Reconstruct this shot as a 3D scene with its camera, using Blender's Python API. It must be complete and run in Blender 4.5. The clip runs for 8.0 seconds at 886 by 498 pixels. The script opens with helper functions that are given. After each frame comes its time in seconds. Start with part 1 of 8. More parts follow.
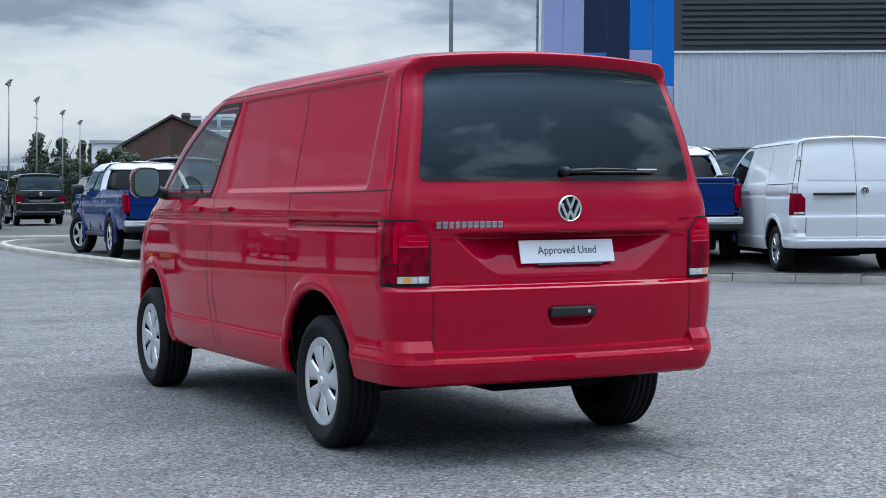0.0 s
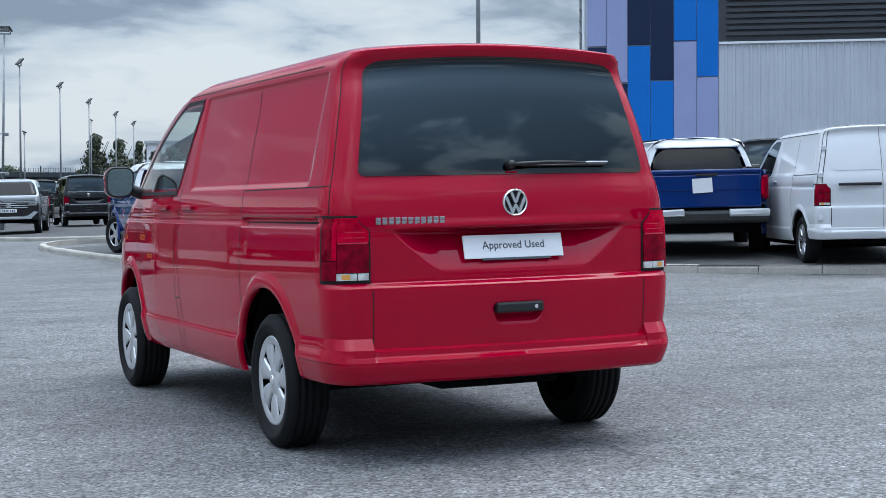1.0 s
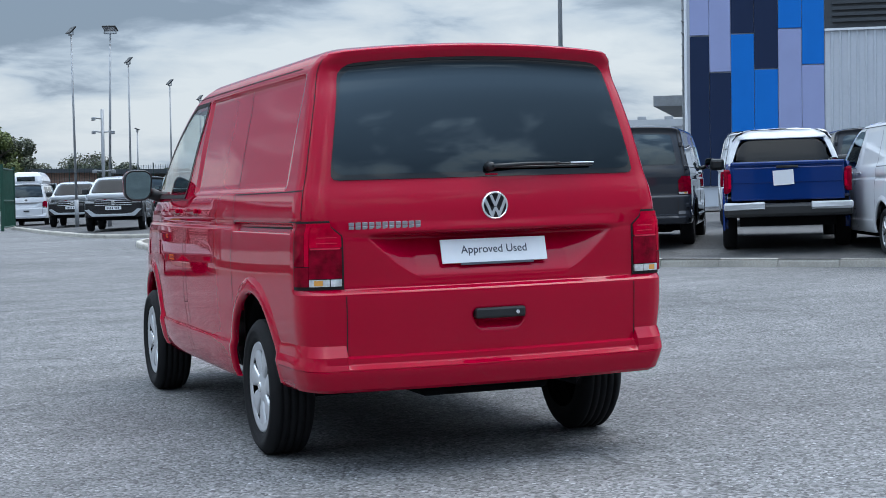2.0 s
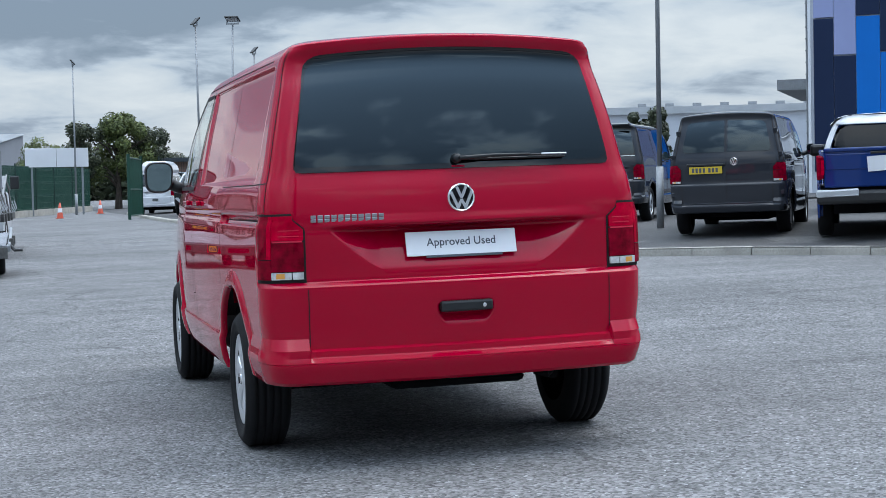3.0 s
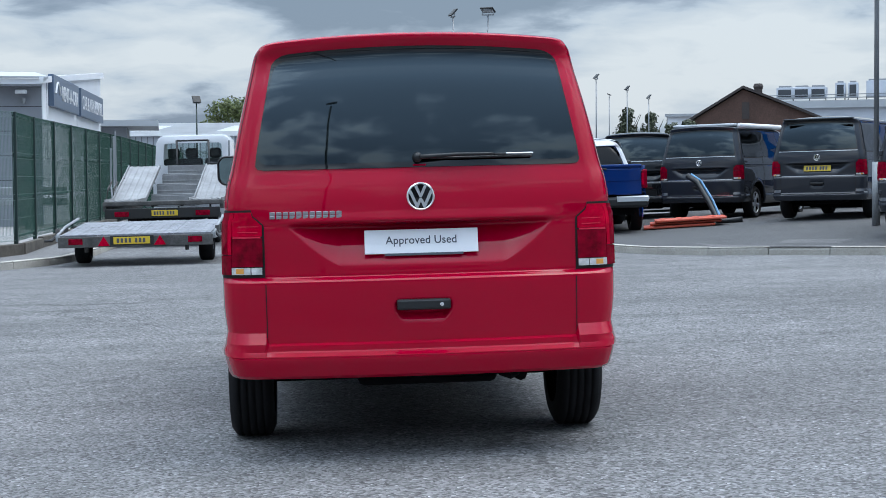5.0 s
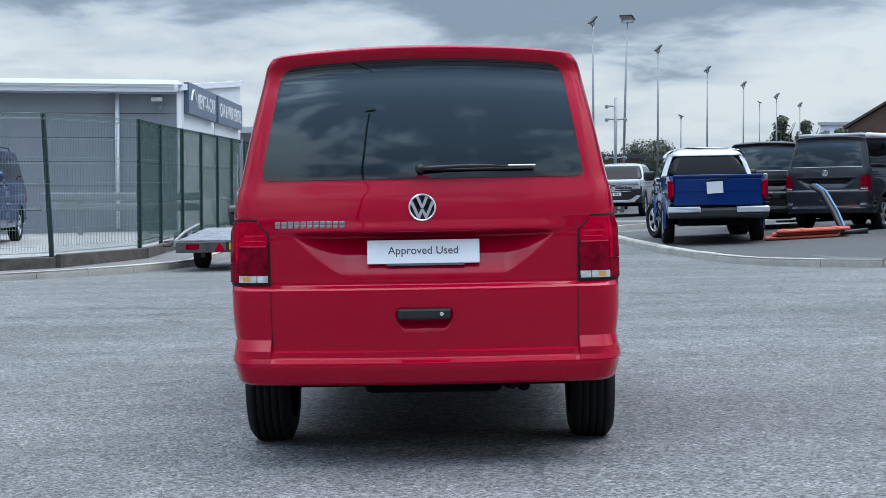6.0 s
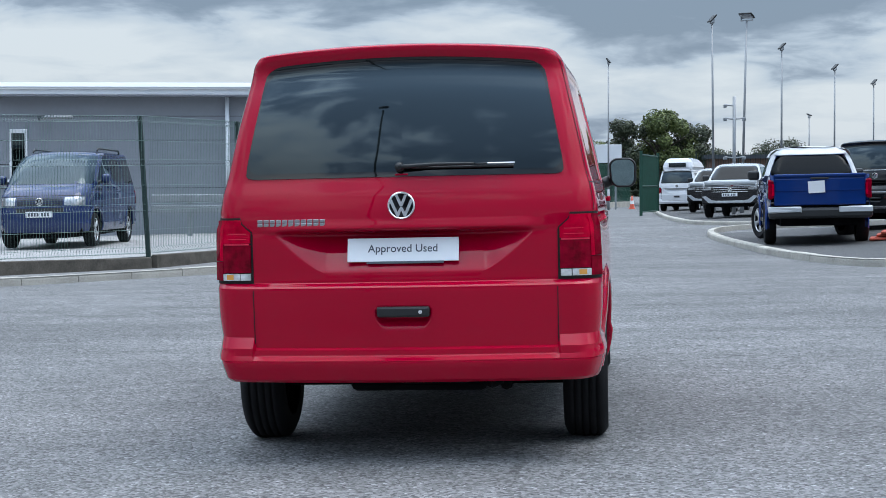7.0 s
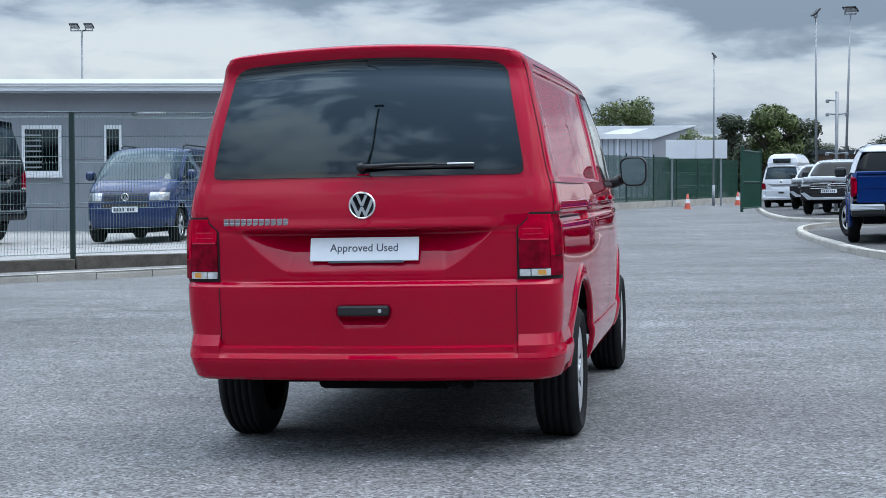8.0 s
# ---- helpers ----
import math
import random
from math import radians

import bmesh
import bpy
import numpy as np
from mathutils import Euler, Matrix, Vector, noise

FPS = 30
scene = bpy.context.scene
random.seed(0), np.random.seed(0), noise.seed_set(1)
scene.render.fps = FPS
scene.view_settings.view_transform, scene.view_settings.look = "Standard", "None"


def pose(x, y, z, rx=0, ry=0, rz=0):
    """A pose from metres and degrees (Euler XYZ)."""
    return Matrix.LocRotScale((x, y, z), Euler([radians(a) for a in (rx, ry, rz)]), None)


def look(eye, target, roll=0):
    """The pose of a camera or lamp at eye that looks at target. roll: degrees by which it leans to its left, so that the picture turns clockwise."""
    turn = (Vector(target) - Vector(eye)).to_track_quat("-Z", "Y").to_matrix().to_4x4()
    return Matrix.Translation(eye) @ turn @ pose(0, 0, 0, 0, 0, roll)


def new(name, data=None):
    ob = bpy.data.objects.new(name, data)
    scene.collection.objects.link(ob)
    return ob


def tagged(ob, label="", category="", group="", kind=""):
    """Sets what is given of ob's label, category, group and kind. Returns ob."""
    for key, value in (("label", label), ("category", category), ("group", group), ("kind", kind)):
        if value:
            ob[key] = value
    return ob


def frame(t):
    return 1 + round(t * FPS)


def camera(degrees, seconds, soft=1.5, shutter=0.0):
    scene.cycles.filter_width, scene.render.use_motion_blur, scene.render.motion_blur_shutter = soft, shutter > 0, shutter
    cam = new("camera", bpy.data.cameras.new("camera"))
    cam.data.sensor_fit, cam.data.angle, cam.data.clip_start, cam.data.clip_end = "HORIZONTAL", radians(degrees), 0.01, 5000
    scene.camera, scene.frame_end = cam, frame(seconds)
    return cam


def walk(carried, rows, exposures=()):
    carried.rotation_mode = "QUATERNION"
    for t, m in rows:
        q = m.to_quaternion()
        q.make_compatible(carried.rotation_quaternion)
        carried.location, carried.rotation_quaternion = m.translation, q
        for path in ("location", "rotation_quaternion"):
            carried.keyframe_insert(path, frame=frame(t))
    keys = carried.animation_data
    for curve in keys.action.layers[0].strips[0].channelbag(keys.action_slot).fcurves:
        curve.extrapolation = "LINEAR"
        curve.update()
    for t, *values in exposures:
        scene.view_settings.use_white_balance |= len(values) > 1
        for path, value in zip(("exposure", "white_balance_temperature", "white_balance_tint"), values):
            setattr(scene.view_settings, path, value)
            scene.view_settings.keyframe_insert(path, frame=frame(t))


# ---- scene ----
cam = camera(31.0, 8.0, soft=0.45)
PATH = [
    (0, (-4.035, -7.532, 1.160), (-3.1264, -5.7514, 1.1123), 0.49),
    (0.5, (-3.772, -7.634, 1.162), (-2.8885, -5.8401, 1.1127), 0.07),
    (1, (-3.490, -7.670, 1.158), (-2.6491, -5.8565, 1.1050), -0.29),
    (1.5, (-3.173, -7.718, 1.184), (-2.3944, -5.8765, 1.1271), -0.61),
    (3, (-2.055, -7.970, 1.219), (-1.5184, -6.0449, 1.1431), -1.15),
    (3.5, (-1.644, -8.101, 1.224), (-1.1905, -6.1552, 1.1404), -1.14),
    (4, (-1.293, -8.162, 1.212), (-0.9223, -6.1984, 1.1238), -0.95),
    (4.5, (-0.942, -8.171, 1.229), (-0.6626, -6.1923, 1.1403), -0.69),
    (5, (-0.584, -8.248, 1.241), (-0.4018, -6.2581, 1.1571), -0.44),
    (6.5, (0.469, -8.374, 1.262), (0.3700, -6.3775, 1.1903), -0.06),
    (7, (0.832, -8.326, 1.241), (0.6528, -6.3357, 1.1689), -0.23),
    (7.5, (1.181, -8.290, 1.259), (0.9269, -6.3077, 1.1833), -0.24),
    (8, (1.556, -8.283, 1.264), (1.2326, -6.3109, 1.1859), -0.10),
]
walk(cam, [(t, look(eye, target, roll)) for t, eye, target, roll in PATH])

# ---- light ----
SUN_EL, SUN_ROT = radians(62), radians(75)
world = bpy.data.worlds.new("overcast")
scene.world = world
world.use_nodes = True
wt = world.node_tree
wt.nodes.clear()


def wnode(kind, **kw):
    n = wt.nodes.new(kind)
    for k, v in kw.items():
        n.inputs[k].default_value = v
    return n


def wmath(op, a, b=None, clamp=False):
    n = wt.nodes.new("ShaderNodeMath")
    n.operation, n.use_clamp = op, clamp
    for i, v in enumerate((a, b)):
        if v is None:
            continue
        if isinstance(v, (int, float)):
            n.inputs[i].default_value = v
        else:
            wt.links.new(v, n.inputs[i])
    return n.outputs[0]


w_out = wt.nodes.new("ShaderNodeOutputWorld")
w_bg = wnode("ShaderNodeBackground", Strength=0.13)
w_sky = wt.nodes.new("ShaderNodeTexSky")
w_sky.sky_type = "NISHITA"
w_sky.sun_disc = False
w_sky.sun_elevation, w_sky.sun_rotation = SUN_EL, SUN_ROT
w_sky.air_density, w_sky.dust_density = 1.2, 2.5
w_tc = wt.nodes.new("ShaderNodeTexCoord")
w_sep = wt.nodes.new("ShaderNodeSeparateXYZ")
wt.links.new(w_tc.outputs["Generated"], w_sep.inputs[0])
up = wmath("MAXIMUM", w_sep.outputs[2], 0.0)
# the clouds lie on a level sheet overhead, so that they flatten towards the horizon
sheet = wmath("DIVIDE", 1.0, wmath("ADD", up, 0.20))
w_vec = wt.nodes.new("ShaderNodeCombineXYZ")
wt.links.new(wmath("MULTIPLY", w_sep.outputs[0], sheet), w_vec.inputs[0])
wt.links.new(wmath("MULTIPLY", w_sep.outputs[1], sheet), w_vec.inputs[1])


def wnoise(scale, detail, rough, shift, distort=0.0):
    m = wt.nodes.new("ShaderNodeMapping")
    m.inputs["Location"].default_value = shift
    wt.links.new(w_vec.outputs[0], m.inputs[0])
    n = wnode("ShaderNodeTexNoise", Scale=scale, Detail=detail, Roughness=rough, Distortion=distort)
    wt.links.new(m.outputs[0], n.inputs["Vector"])
    return n.outputs["Fac"]


def wramp(fac, stops):
    n = wt.nodes.new("ShaderNodeValToRGB")
    el = n.color_ramp.elements
    while len(el) < len(stops):
        el.new(0.5)
    for e, (p, c) in zip(el, stops):
        e.position, e.color = p, (*c, 1)
    wt.links.new(fac, n.inputs[0])
    return n.outputs[0]


big = wnoise(1.35, 6.0, 0.48, (3.1, 1.7, 0.4), 0.15)
small = wnoise(4.2, 7.0, 0.55, (7.3, 2.2, 4.0), 0.3)
cloud = wmath("ADD", wmath("MULTIPLY", big, 0.62), wmath("MULTIPLY", small, 0.38))
# a pale gap under the dark deck, greyer again down at the horizon
gap = wramp(up, [(0.0, (0.50, 0.50, 0.50)), (0.035, (0.52, 0.52, 0.52)), (0.075, (0.555, 0.555, 0.555)), (0.10, (0.525, 0.525, 0.525)), (0.135, (0.435, 0.435, 0.435)), (0.20, (0.445, 0.445, 0.445)), (0.30, (0.50, 0.50, 0.50))])
w_gap = wt.nodes.new("ShaderNodeSeparateColor")
wt.links.new(gap, w_gap.inputs[0])
cloud = wmath("ADD", cloud, wmath("SUBTRACT", w_gap.outputs[0], 0.52))
# the deck overhead is more broken
crisp = wnode("ShaderNodeMapRange", **{"From Min": 0.16, "From Max": 0.30, "To Min": 1.3, "To Max": 2.1})
wt.links.new(up, crisp.inputs["Value"])
cloud = wmath("ADD", wmath("MULTIPLY", wmath("SUBTRACT", cloud, 0.49), crisp.outputs[0]), 0.49)
cloud_colour = wramp(cloud, [(0.385, (1.16, 1.60, 2.21)), (0.44, (1.66, 2.15, 2.83)), (0.485, (2.47, 3.05, 3.76)), (0.52, (3.0, 3.55, 4.15)), (0.57, (3.35, 3.85, 4.35)), (0.64, (3.85, 4.30, 4.70))])
# evenly bright overhead
even = wnode("ShaderNodeMapRange", **{"From Min": 0.72, "From Max": 0.95, "To Min": 0.0, "To Max": 0.8})
wt.links.new(up, even.inputs["Value"])
w_even = wt.nodes.new("ShaderNodeMix")
w_even.data_type = "RGBA"
w_even.inputs[7].default_value = (3.3, 3.7, 4.2, 1)
wt.links.new(even.outputs[0], w_even.inputs[0])
wt.links.new(cloud_colour, w_even.inputs[6])
cloud_colour = w_even.outputs[2]
# brighter towards the zenith, as under any overcast sky
lift = wnode("ShaderNodeMapRange", **{"From Min": 0.20, "From Max": 0.95, "To Min": 1.0, "To Max": 6.4})
lift.interpolation_type = "SMOOTHSTEP"
wt.links.new(up, lift.inputs["Value"])
zen = lift.outputs[0]
w_mul = wt.nodes.new("ShaderNodeVectorMath")
w_mul.operation = "SCALE"
wt.links.new(cloud_colour, w_mul.inputs[0])
wt.links.new(zen, w_mul.inputs["Scale"])
w_mix = wt.nodes.new("ShaderNodeMix")
w_mix.data_type = "RGBA"
w_mix.inputs[0].default_value = 0.9
wt.links.new(w_sky.outputs[0], w_mix.inputs[6])
wt.links.new(w_mul.outputs[0], w_mix.inputs[7])
wt.links.new(w_mix.outputs[2], w_bg.inputs[0])
wt.links.new(w_bg.outputs[0], w_out.inputs[0])

sun_data = bpy.data.lights.new("sun", "SUN")
sun_data.energy, sun_data.angle, sun_data.color = 0.95, radians(38), (1.0, 0.97, 0.92)
sun = new("sun", sun_data)
sun.matrix_world = look((0, 0, 40), (0 - 10 * math.sin(SUN_ROT), 0 - 10 * math.cos(SUN_ROT), 40 - 10 * math.tan(SUN_EL)))
scene.view_settings.exposure = 0.47

# ---- materials ----
def material(name, colour, rough=0.5, metal=0.0, coat=0.0, spec=0.5, vary=0.0, scale=3.0, grain=0.0, grain_scale=60.0, bump=0.0, bump_scale=80.0, emit=0.0, coords="Object", dark=None, rough_vary=0.0):
    m = bpy.data.materials.new(name)
    m.use_nodes = True
    nt = m.node_tree
    b = nt.nodes["Principled BSDF"]
    b.inputs["Base Color"].default_value = (*colour, 1)
    b.inputs["Roughness"].default_value = rough
    b.inputs["Metallic"].default_value = metal
    b.inputs["Coat Weight"].default_value = coat
    b.inputs["Coat Roughness"].default_value = 0.03
    b.inputs["Specular IOR Level"].default_value = spec
    if emit:
        b.inputs["Emission Color"].default_value = (*colour, 1)
        b.inputs["Emission Strength"].default_value = emit
    tc = nt.nodes.new("ShaderNodeTexCoord")

    def noise_fac(s, detail=4.0, r=0.6):
        n = nt.nodes.new("ShaderNodeTexNoise")
        n.inputs["Scale"].default_value, n.inputs["Detail"].default_value, n.inputs["Roughness"].default_value = s, detail, r
        nt.links.new(tc.outputs[coords], n.inputs["Vector"])
        return n.outputs["Fac"]

    def stretch(fac, lo, hi):
        r = nt.nodes.new("ShaderNodeMapRange")
        r.inputs[1].default_value, r.inputs[2].default_value = 0.3, 0.7
        r.inputs[3].default_value, r.inputs[4].default_value = lo, hi
        nt.links.new(fac, r.inputs[0])
        return r.outputs[0]

    last = None
    for amount, s in ((vary, scale), (grain, grain_scale)):
        if amount:
            v = nt.nodes.new("ShaderNodeVectorMath")
            v.operation = "SCALE"
            if last is None:
                v.inputs[0].default_value = colour
            else:
                nt.links.new(last, v.inputs[0])
            nt.links.new(stretch(noise_fac(s), 1 - amount, 1 + amount), v.inputs["Scale"])
            last = v.outputs[0]
    if last is not None:
        nt.links.new(last, b.inputs["Base Color"])
    if rough_vary:
        nt.links.new(stretch(noise_fac(scale * 1.7), max(0.02, rough - rough_vary), rough + rough_vary), b.inputs["Roughness"])
    if bump:
        bp = nt.nodes.new("ShaderNodeBump")
        bp.inputs["Strength"].default_value, bp.inputs["Distance"].default_value = bump, 0.01
        nt.links.new(noise_fac(bump_scale, 5.0), bp.inputs["Height"])
        nt.links.new(bp.outputs[0], b.inputs["Normal"])
    return m


def glass_material(name, tint, rough=0.02, ior=1.6, sheen=(1, 1, 1)):
    """Tinted sheet glass: sees through by the tint, mirrors by Fresnel."""
    m = bpy.data.materials.new(name)
    m.use_nodes = True
    nt = m.node_tree
    nt.nodes.clear()
    out = nt.nodes.new("ShaderNodeOutputMaterial")
    tr = nt.nodes.new("ShaderNodeBsdfTransparent")
    tr.inputs[0].default_value = (*tint, 1)
    gl = nt.nodes.new("ShaderNodeBsdfGlossy")
    gl.inputs["Color"].default_value = (*sheen, 1)
    gl.inputs["Roughness"].default_value = rough
    # a thin sheet mirrors alike from both sides: more the flatter it is seen
    f0 = ((ior - 1) / (ior + 1)) ** 2
    lw = nt.nodes.new("ShaderNodeLayerWeight")
    lw.inputs["Blend"].default_value = 0.5
    pw = nt.nodes.new("ShaderNodeMath")
    pw.operation = "POWER"
    pw.inputs[1].default_value = 5.0
    nt.links.new(lw.outputs["Facing"], pw.inputs[0])
    fr = nt.nodes.new("ShaderNodeMath")
    fr.operation = "MULTIPLY_ADD"
    fr.inputs[1].default_value, fr.inputs[2].default_value = 1 - f0, f0
    nt.links.new(pw.outputs[0], fr.inputs[0])
    mx = nt.nodes.new("ShaderNodeMixShader")
    nt.links.new(fr.outputs[0], mx.inputs[0])
    nt.links.new(tr.outputs[0], mx.inputs[1])
    nt.links.new(gl.outputs[0], mx.inputs[2])
    nt.links.new(mx.outputs[0], out.inputs[0])
    return m


def paint(name, colour, flake=0.03, ior=1.46):
    m = material(name, colour, rough=0.42, coat=1.0, spec=0.0, vary=flake, scale=1.3, grain=0.02, grain_scale=400, rough_vary=0.04)
    m.node_tree.nodes["Principled BSDF"].inputs["Coat IOR"].default_value = ior
    m.node_tree.nodes["Principled BSDF"].inputs["Coat Roughness"].default_value = 0.02
    return m


M = {}
M["red"] = paint("red_paint", (0.385, 0.0, 0.021), ior=1.365)
M["white"] = paint("white_paint", (0.62, 0.635, 0.66))
M["grey"] = paint("grey_paint", (0.026, 0.029, 0.036), ior=1.42)
M["black"] = paint("black_paint", (0.010, 0.011, 0.013))
M["blue"] = paint("blue_paint", (0.004, 0.026, 0.135))
M["navy"] = paint("navy_paint", (0.018, 0.032, 0.095))
M["silver"] = paint("silver_paint", (0.42, 0.44, 0.46))
M["plastic"] = material("black_plastic", (0.012, 0.013, 0.014), rough=0.45, vary=0.2, scale=8, bump=0.12, bump_scale=300)
M["gap"] = material("shut_line", (0.006, 0.003, 0.004), rough=0.8)
M["under"] = material("underbody", (0.005, 0.005, 0.006), rough=0.95, spec=0.1, vary=0.4, scale=5)
M["cab"] = material("cab_trim", (0.030, 0.031, 0.033), rough=0.8, vary=0.2, scale=9)
M["tyre"] = material("tyre_rubber", (0.0055, 0.0055, 0.0065), rough=0.85, spec=0.3, vary=0.25, scale=10, bump=0.15, bump_scale=120)
M["hubcap"] = material("silver_hubcap", (0.60, 0.61, 0.63), rough=0.32, metal=0.55, vary=0.06, scale=6)
M["alloy"] = material("alloy", (0.55, 0.56, 0.58), rough=0.28, metal=0.9, vary=0.05, scale=6)
M["chrome"] = material("chrome", (0.82, 0.83, 0.84), rough=0.14, metal=0.72, coat=0.5, vary=0.03, scale=10)
M["glass"] = glass_material("cab_glass", (0.84, 0.90, 0.88), ior=1.45)
M["privacy"] = glass_material("privacy_glass", (0.018, 0.021, 0.023), ior=1.68, sheen=(0.74, 0.91, 1.0))
M["headlamp"] = material("headlamp_lens", (0.34, 0.35, 0.36), rough=0.12, metal=0.5, coat=1.0, vary=0.3, scale=14)
M["worn_line"] = material("worn_road_paint", (0.30, 0.30, 0.30), rough=0.8, vary=0.3, scale=3, grain=0.3, grain_scale=30)
M["letter"] = material("satin_chrome", (0.42, 0.42, 0.44), rough=0.3, metal=0.9, vary=0.05, scale=10)
M["glass_front"] = glass_material("windscreen_glass", (0.05, 0.055, 0.06), ior=1.30)
M["gloss_black"] = material("gloss_black_plastic", (0.010, 0.010, 0.012), rough=0.2, vary=0.1, scale=5)
M["frit"] = material("black_glass_border", (0.006, 0.006, 0.007), rough=0.02, spec=0.6, vary=0.05, scale=4)
M["mirror"] = material("mirror_glass", (0.22, 0.30, 0.32), rough=0.02, metal=1.0)
M["lamp_red"] = material("red_lens", (0.46, 0.0, 0.022), rough=0.25, coat=0.2, spec=0.0, vary=0.30, scale=16)
M["lamp_glow"] = material("pale_red_lens", (0.60, 0.012, 0.05), rough=0.25, coat=0.25, vary=0.2, scale=20)
M["lamp_dark"] = material("dark_red_lens", (0.20, 0.0, 0.012), rough=0.2, coat=0.25, spec=0.0, vary=0.5, scale=18)
M["lamp_clear"] = material("clear_lens", (0.66, 0.66, 0.65), rough=0.15, metal=0.25, coat=1.0, vary=0.3, scale=30)
M["lamp_amber"] = material("amber_lens", (0.75, 0.33, 0.05), rough=0.15, coat=1.0)
M["plate_white"] = material("white_plate", (0.78, 0.79, 0.81), rough=0.35, vary=0.03, scale=5)
M["plate_yellow"] = material("yellow_plate", (0.62, 0.43, 0.03), rough=0.4, vary=0.05, scale=5)
M["print"] = material("dark_print", (0.07, 0.075, 0.095), rough=0.5)
M["film"] = material("protective_film", (0.52, 0.54, 0.56), rough=0.35, vary=0.06, scale=8, bump=0.5, bump_scale=25)
M["concrete"] = material("concrete_kerb", (0.38, 0.36, 0.32), rough=0.9, vary=0.2, scale=1.5, grain=0.15, grain_scale=40, bump=0.4, bump_scale=60)
M["galv"] = material("galvanised_steel", (0.27, 0.285, 0.30), rough=0.5, metal=0.3, vary=0.12, scale=3, grain=0.08, grain_scale=30)
M["deck"] = material("scuffed_deck_plank", (0.20, 0.21, 0.23), rough=0.6, metal=0.2, vary=0.38, scale=3.5, grain=0.22, grain_scale=22, bump=0.1, bump_scale=50)
M["grime"] = material("grimy_steel", (0.085, 0.083, 0.080), rough=0.7, metal=0.2, vary=0.4, scale=5, grain=0.2, grain_scale=30)
M["alu"] = material("aluminium_plank", (0.24, 0.245, 0.25), rough=0.55, metal=0.3, vary=0.22, scale=2.5, grain=0.1, grain_scale=25, bump=0.1, bump_scale=50)
M["green"] = material("green_fence_paint", (0.008, 0.055, 0.035), rough=0.45, vary=0.15, scale=4)
# same green wire as above, its colour lightened as if lit by the sky
M["mesh_pale"] = material("lit_green_wire", (0.10, 0.165, 0.15), rough=0.4, vary=0.15, scale=4)
M["dark_post"] = material("dark_post_paint", (0.008, 0.026, 0.023), rough=0.5, vary=0.2, scale=4)
M["timber"] = material("weathered_timber", (0.085, 0.075, 0.062), rough=0.9, vary=0.35, scale=4, grain=0.25, grain_scale=45, bump=0.5, bump_scale=50)
M["clad_grey"] = material("grey_cladding", (0.235, 0.25, 0.28), rough=0.5, vary=0.05, scale=0.6, grain=0.03, grain_scale=9)
M["clad_light"] = material("light_cladding", (0.50, 0.53, 0.58), rough=0.5, vary=0.05, scale=0.5, grain=0.03, grain_scale=9)
M["clad_white"] = material("white_cladding", (0.76, 0.78, 0.81), rough=0.5, vary=0.05, scale=0.5)
M["roof_grey"] = material("roof_sheet", (0.42, 0.44, 0.46), rough=0.5, vary=0.08, scale=0.4)
M["panel_navy"] = material("navy_panel", (0.010, 0.022, 0.062), rough=0.55, spec=0.2, vary=0.05, scale=0.5)
M["panel_blue"] = material("blue_panel", (0.002, 0.155, 0.56), rough=0.55, spec=0.2, vary=0.05, scale=0.5)
M["panel_lilac"] = material("lilac_panel", (0.30, 0.34, 0.56), rough=0.55, spec=0.2, vary=0.05, scale=0.5)
M["louvre"] = material("dark_louvre", (0.040, 0.047, 0.056), rough=0.5, vary=0.08, scale=1)
M["brick"] = material("brown_brick", (0.11, 0.062, 0.048), rough=0.9, vary=0.2, scale=0.8, grain=0.2, grain_scale=8)
M["brick_pale"] = material("pale_brown_brick", (0.22, 0.13, 0.10), rough=0.9, vary=0.15, scale=0.8, grain=0.2, grain_scale=8)
M["slate"] = material("dark_slate", (0.060, 0.048, 0.045), rough=0.8, vary=0.2, scale=0.7, grain=0.15, grain_scale=6)
M["bark"] = material("bark", (0.055, 0.043, 0.034), rough=0.95, vary=0.3, scale=3)
M["orange"] = material("orange_plastic", (0.52, 0.085, 0.045), rough=0.5, vary=0.12, scale=4)
M["sign_blue"] = material("slate_blue_sign", (0.085, 0.125, 0.19), rough=0.4, vary=0.04, scale=2)
M["hose_blue"] = material("pale_blue_hose", (0.12, 0.30, 0.50), rough=0.5, vary=0.1, scale=6)
M["white_plain"] = material("white_board", (0.72, 0.73, 0.75), rough=0.5, vary=0.04, scale=1)
M["led"] = material("lamp_glass", (0.35, 0.36, 0.38), rough=0.2, vary=0.1, scale=9)


def leaf_material(name, a, b):
    m = material(name, a, rough=0.6)
    nt = m.node_tree
    bs = nt.nodes["Principled BSDF"]
    g = nt.nodes.new("ShaderNodeNewGeometry")
    r = nt.nodes.new("ShaderNodeMix")
    r.data_type = "RGBA"
    nt.links.new(g.outputs["Random Per Island"], r.inputs[0])
    r.inputs[6].default_value, r.inputs[7].default_value = (*a, 1), (*b, 1)
    nt.links.new(r.outputs[2], bs.inputs["Base Color"])
    return m


M["leaf"] = leaf_material("green_leaves", (0.045, 0.070, 0.018), (0.13, 0.16, 0.04))
M["leaf_dark"] = leaf_material("dark_leaves", (0.018, 0.028, 0.014), (0.055, 0.068, 0.030))


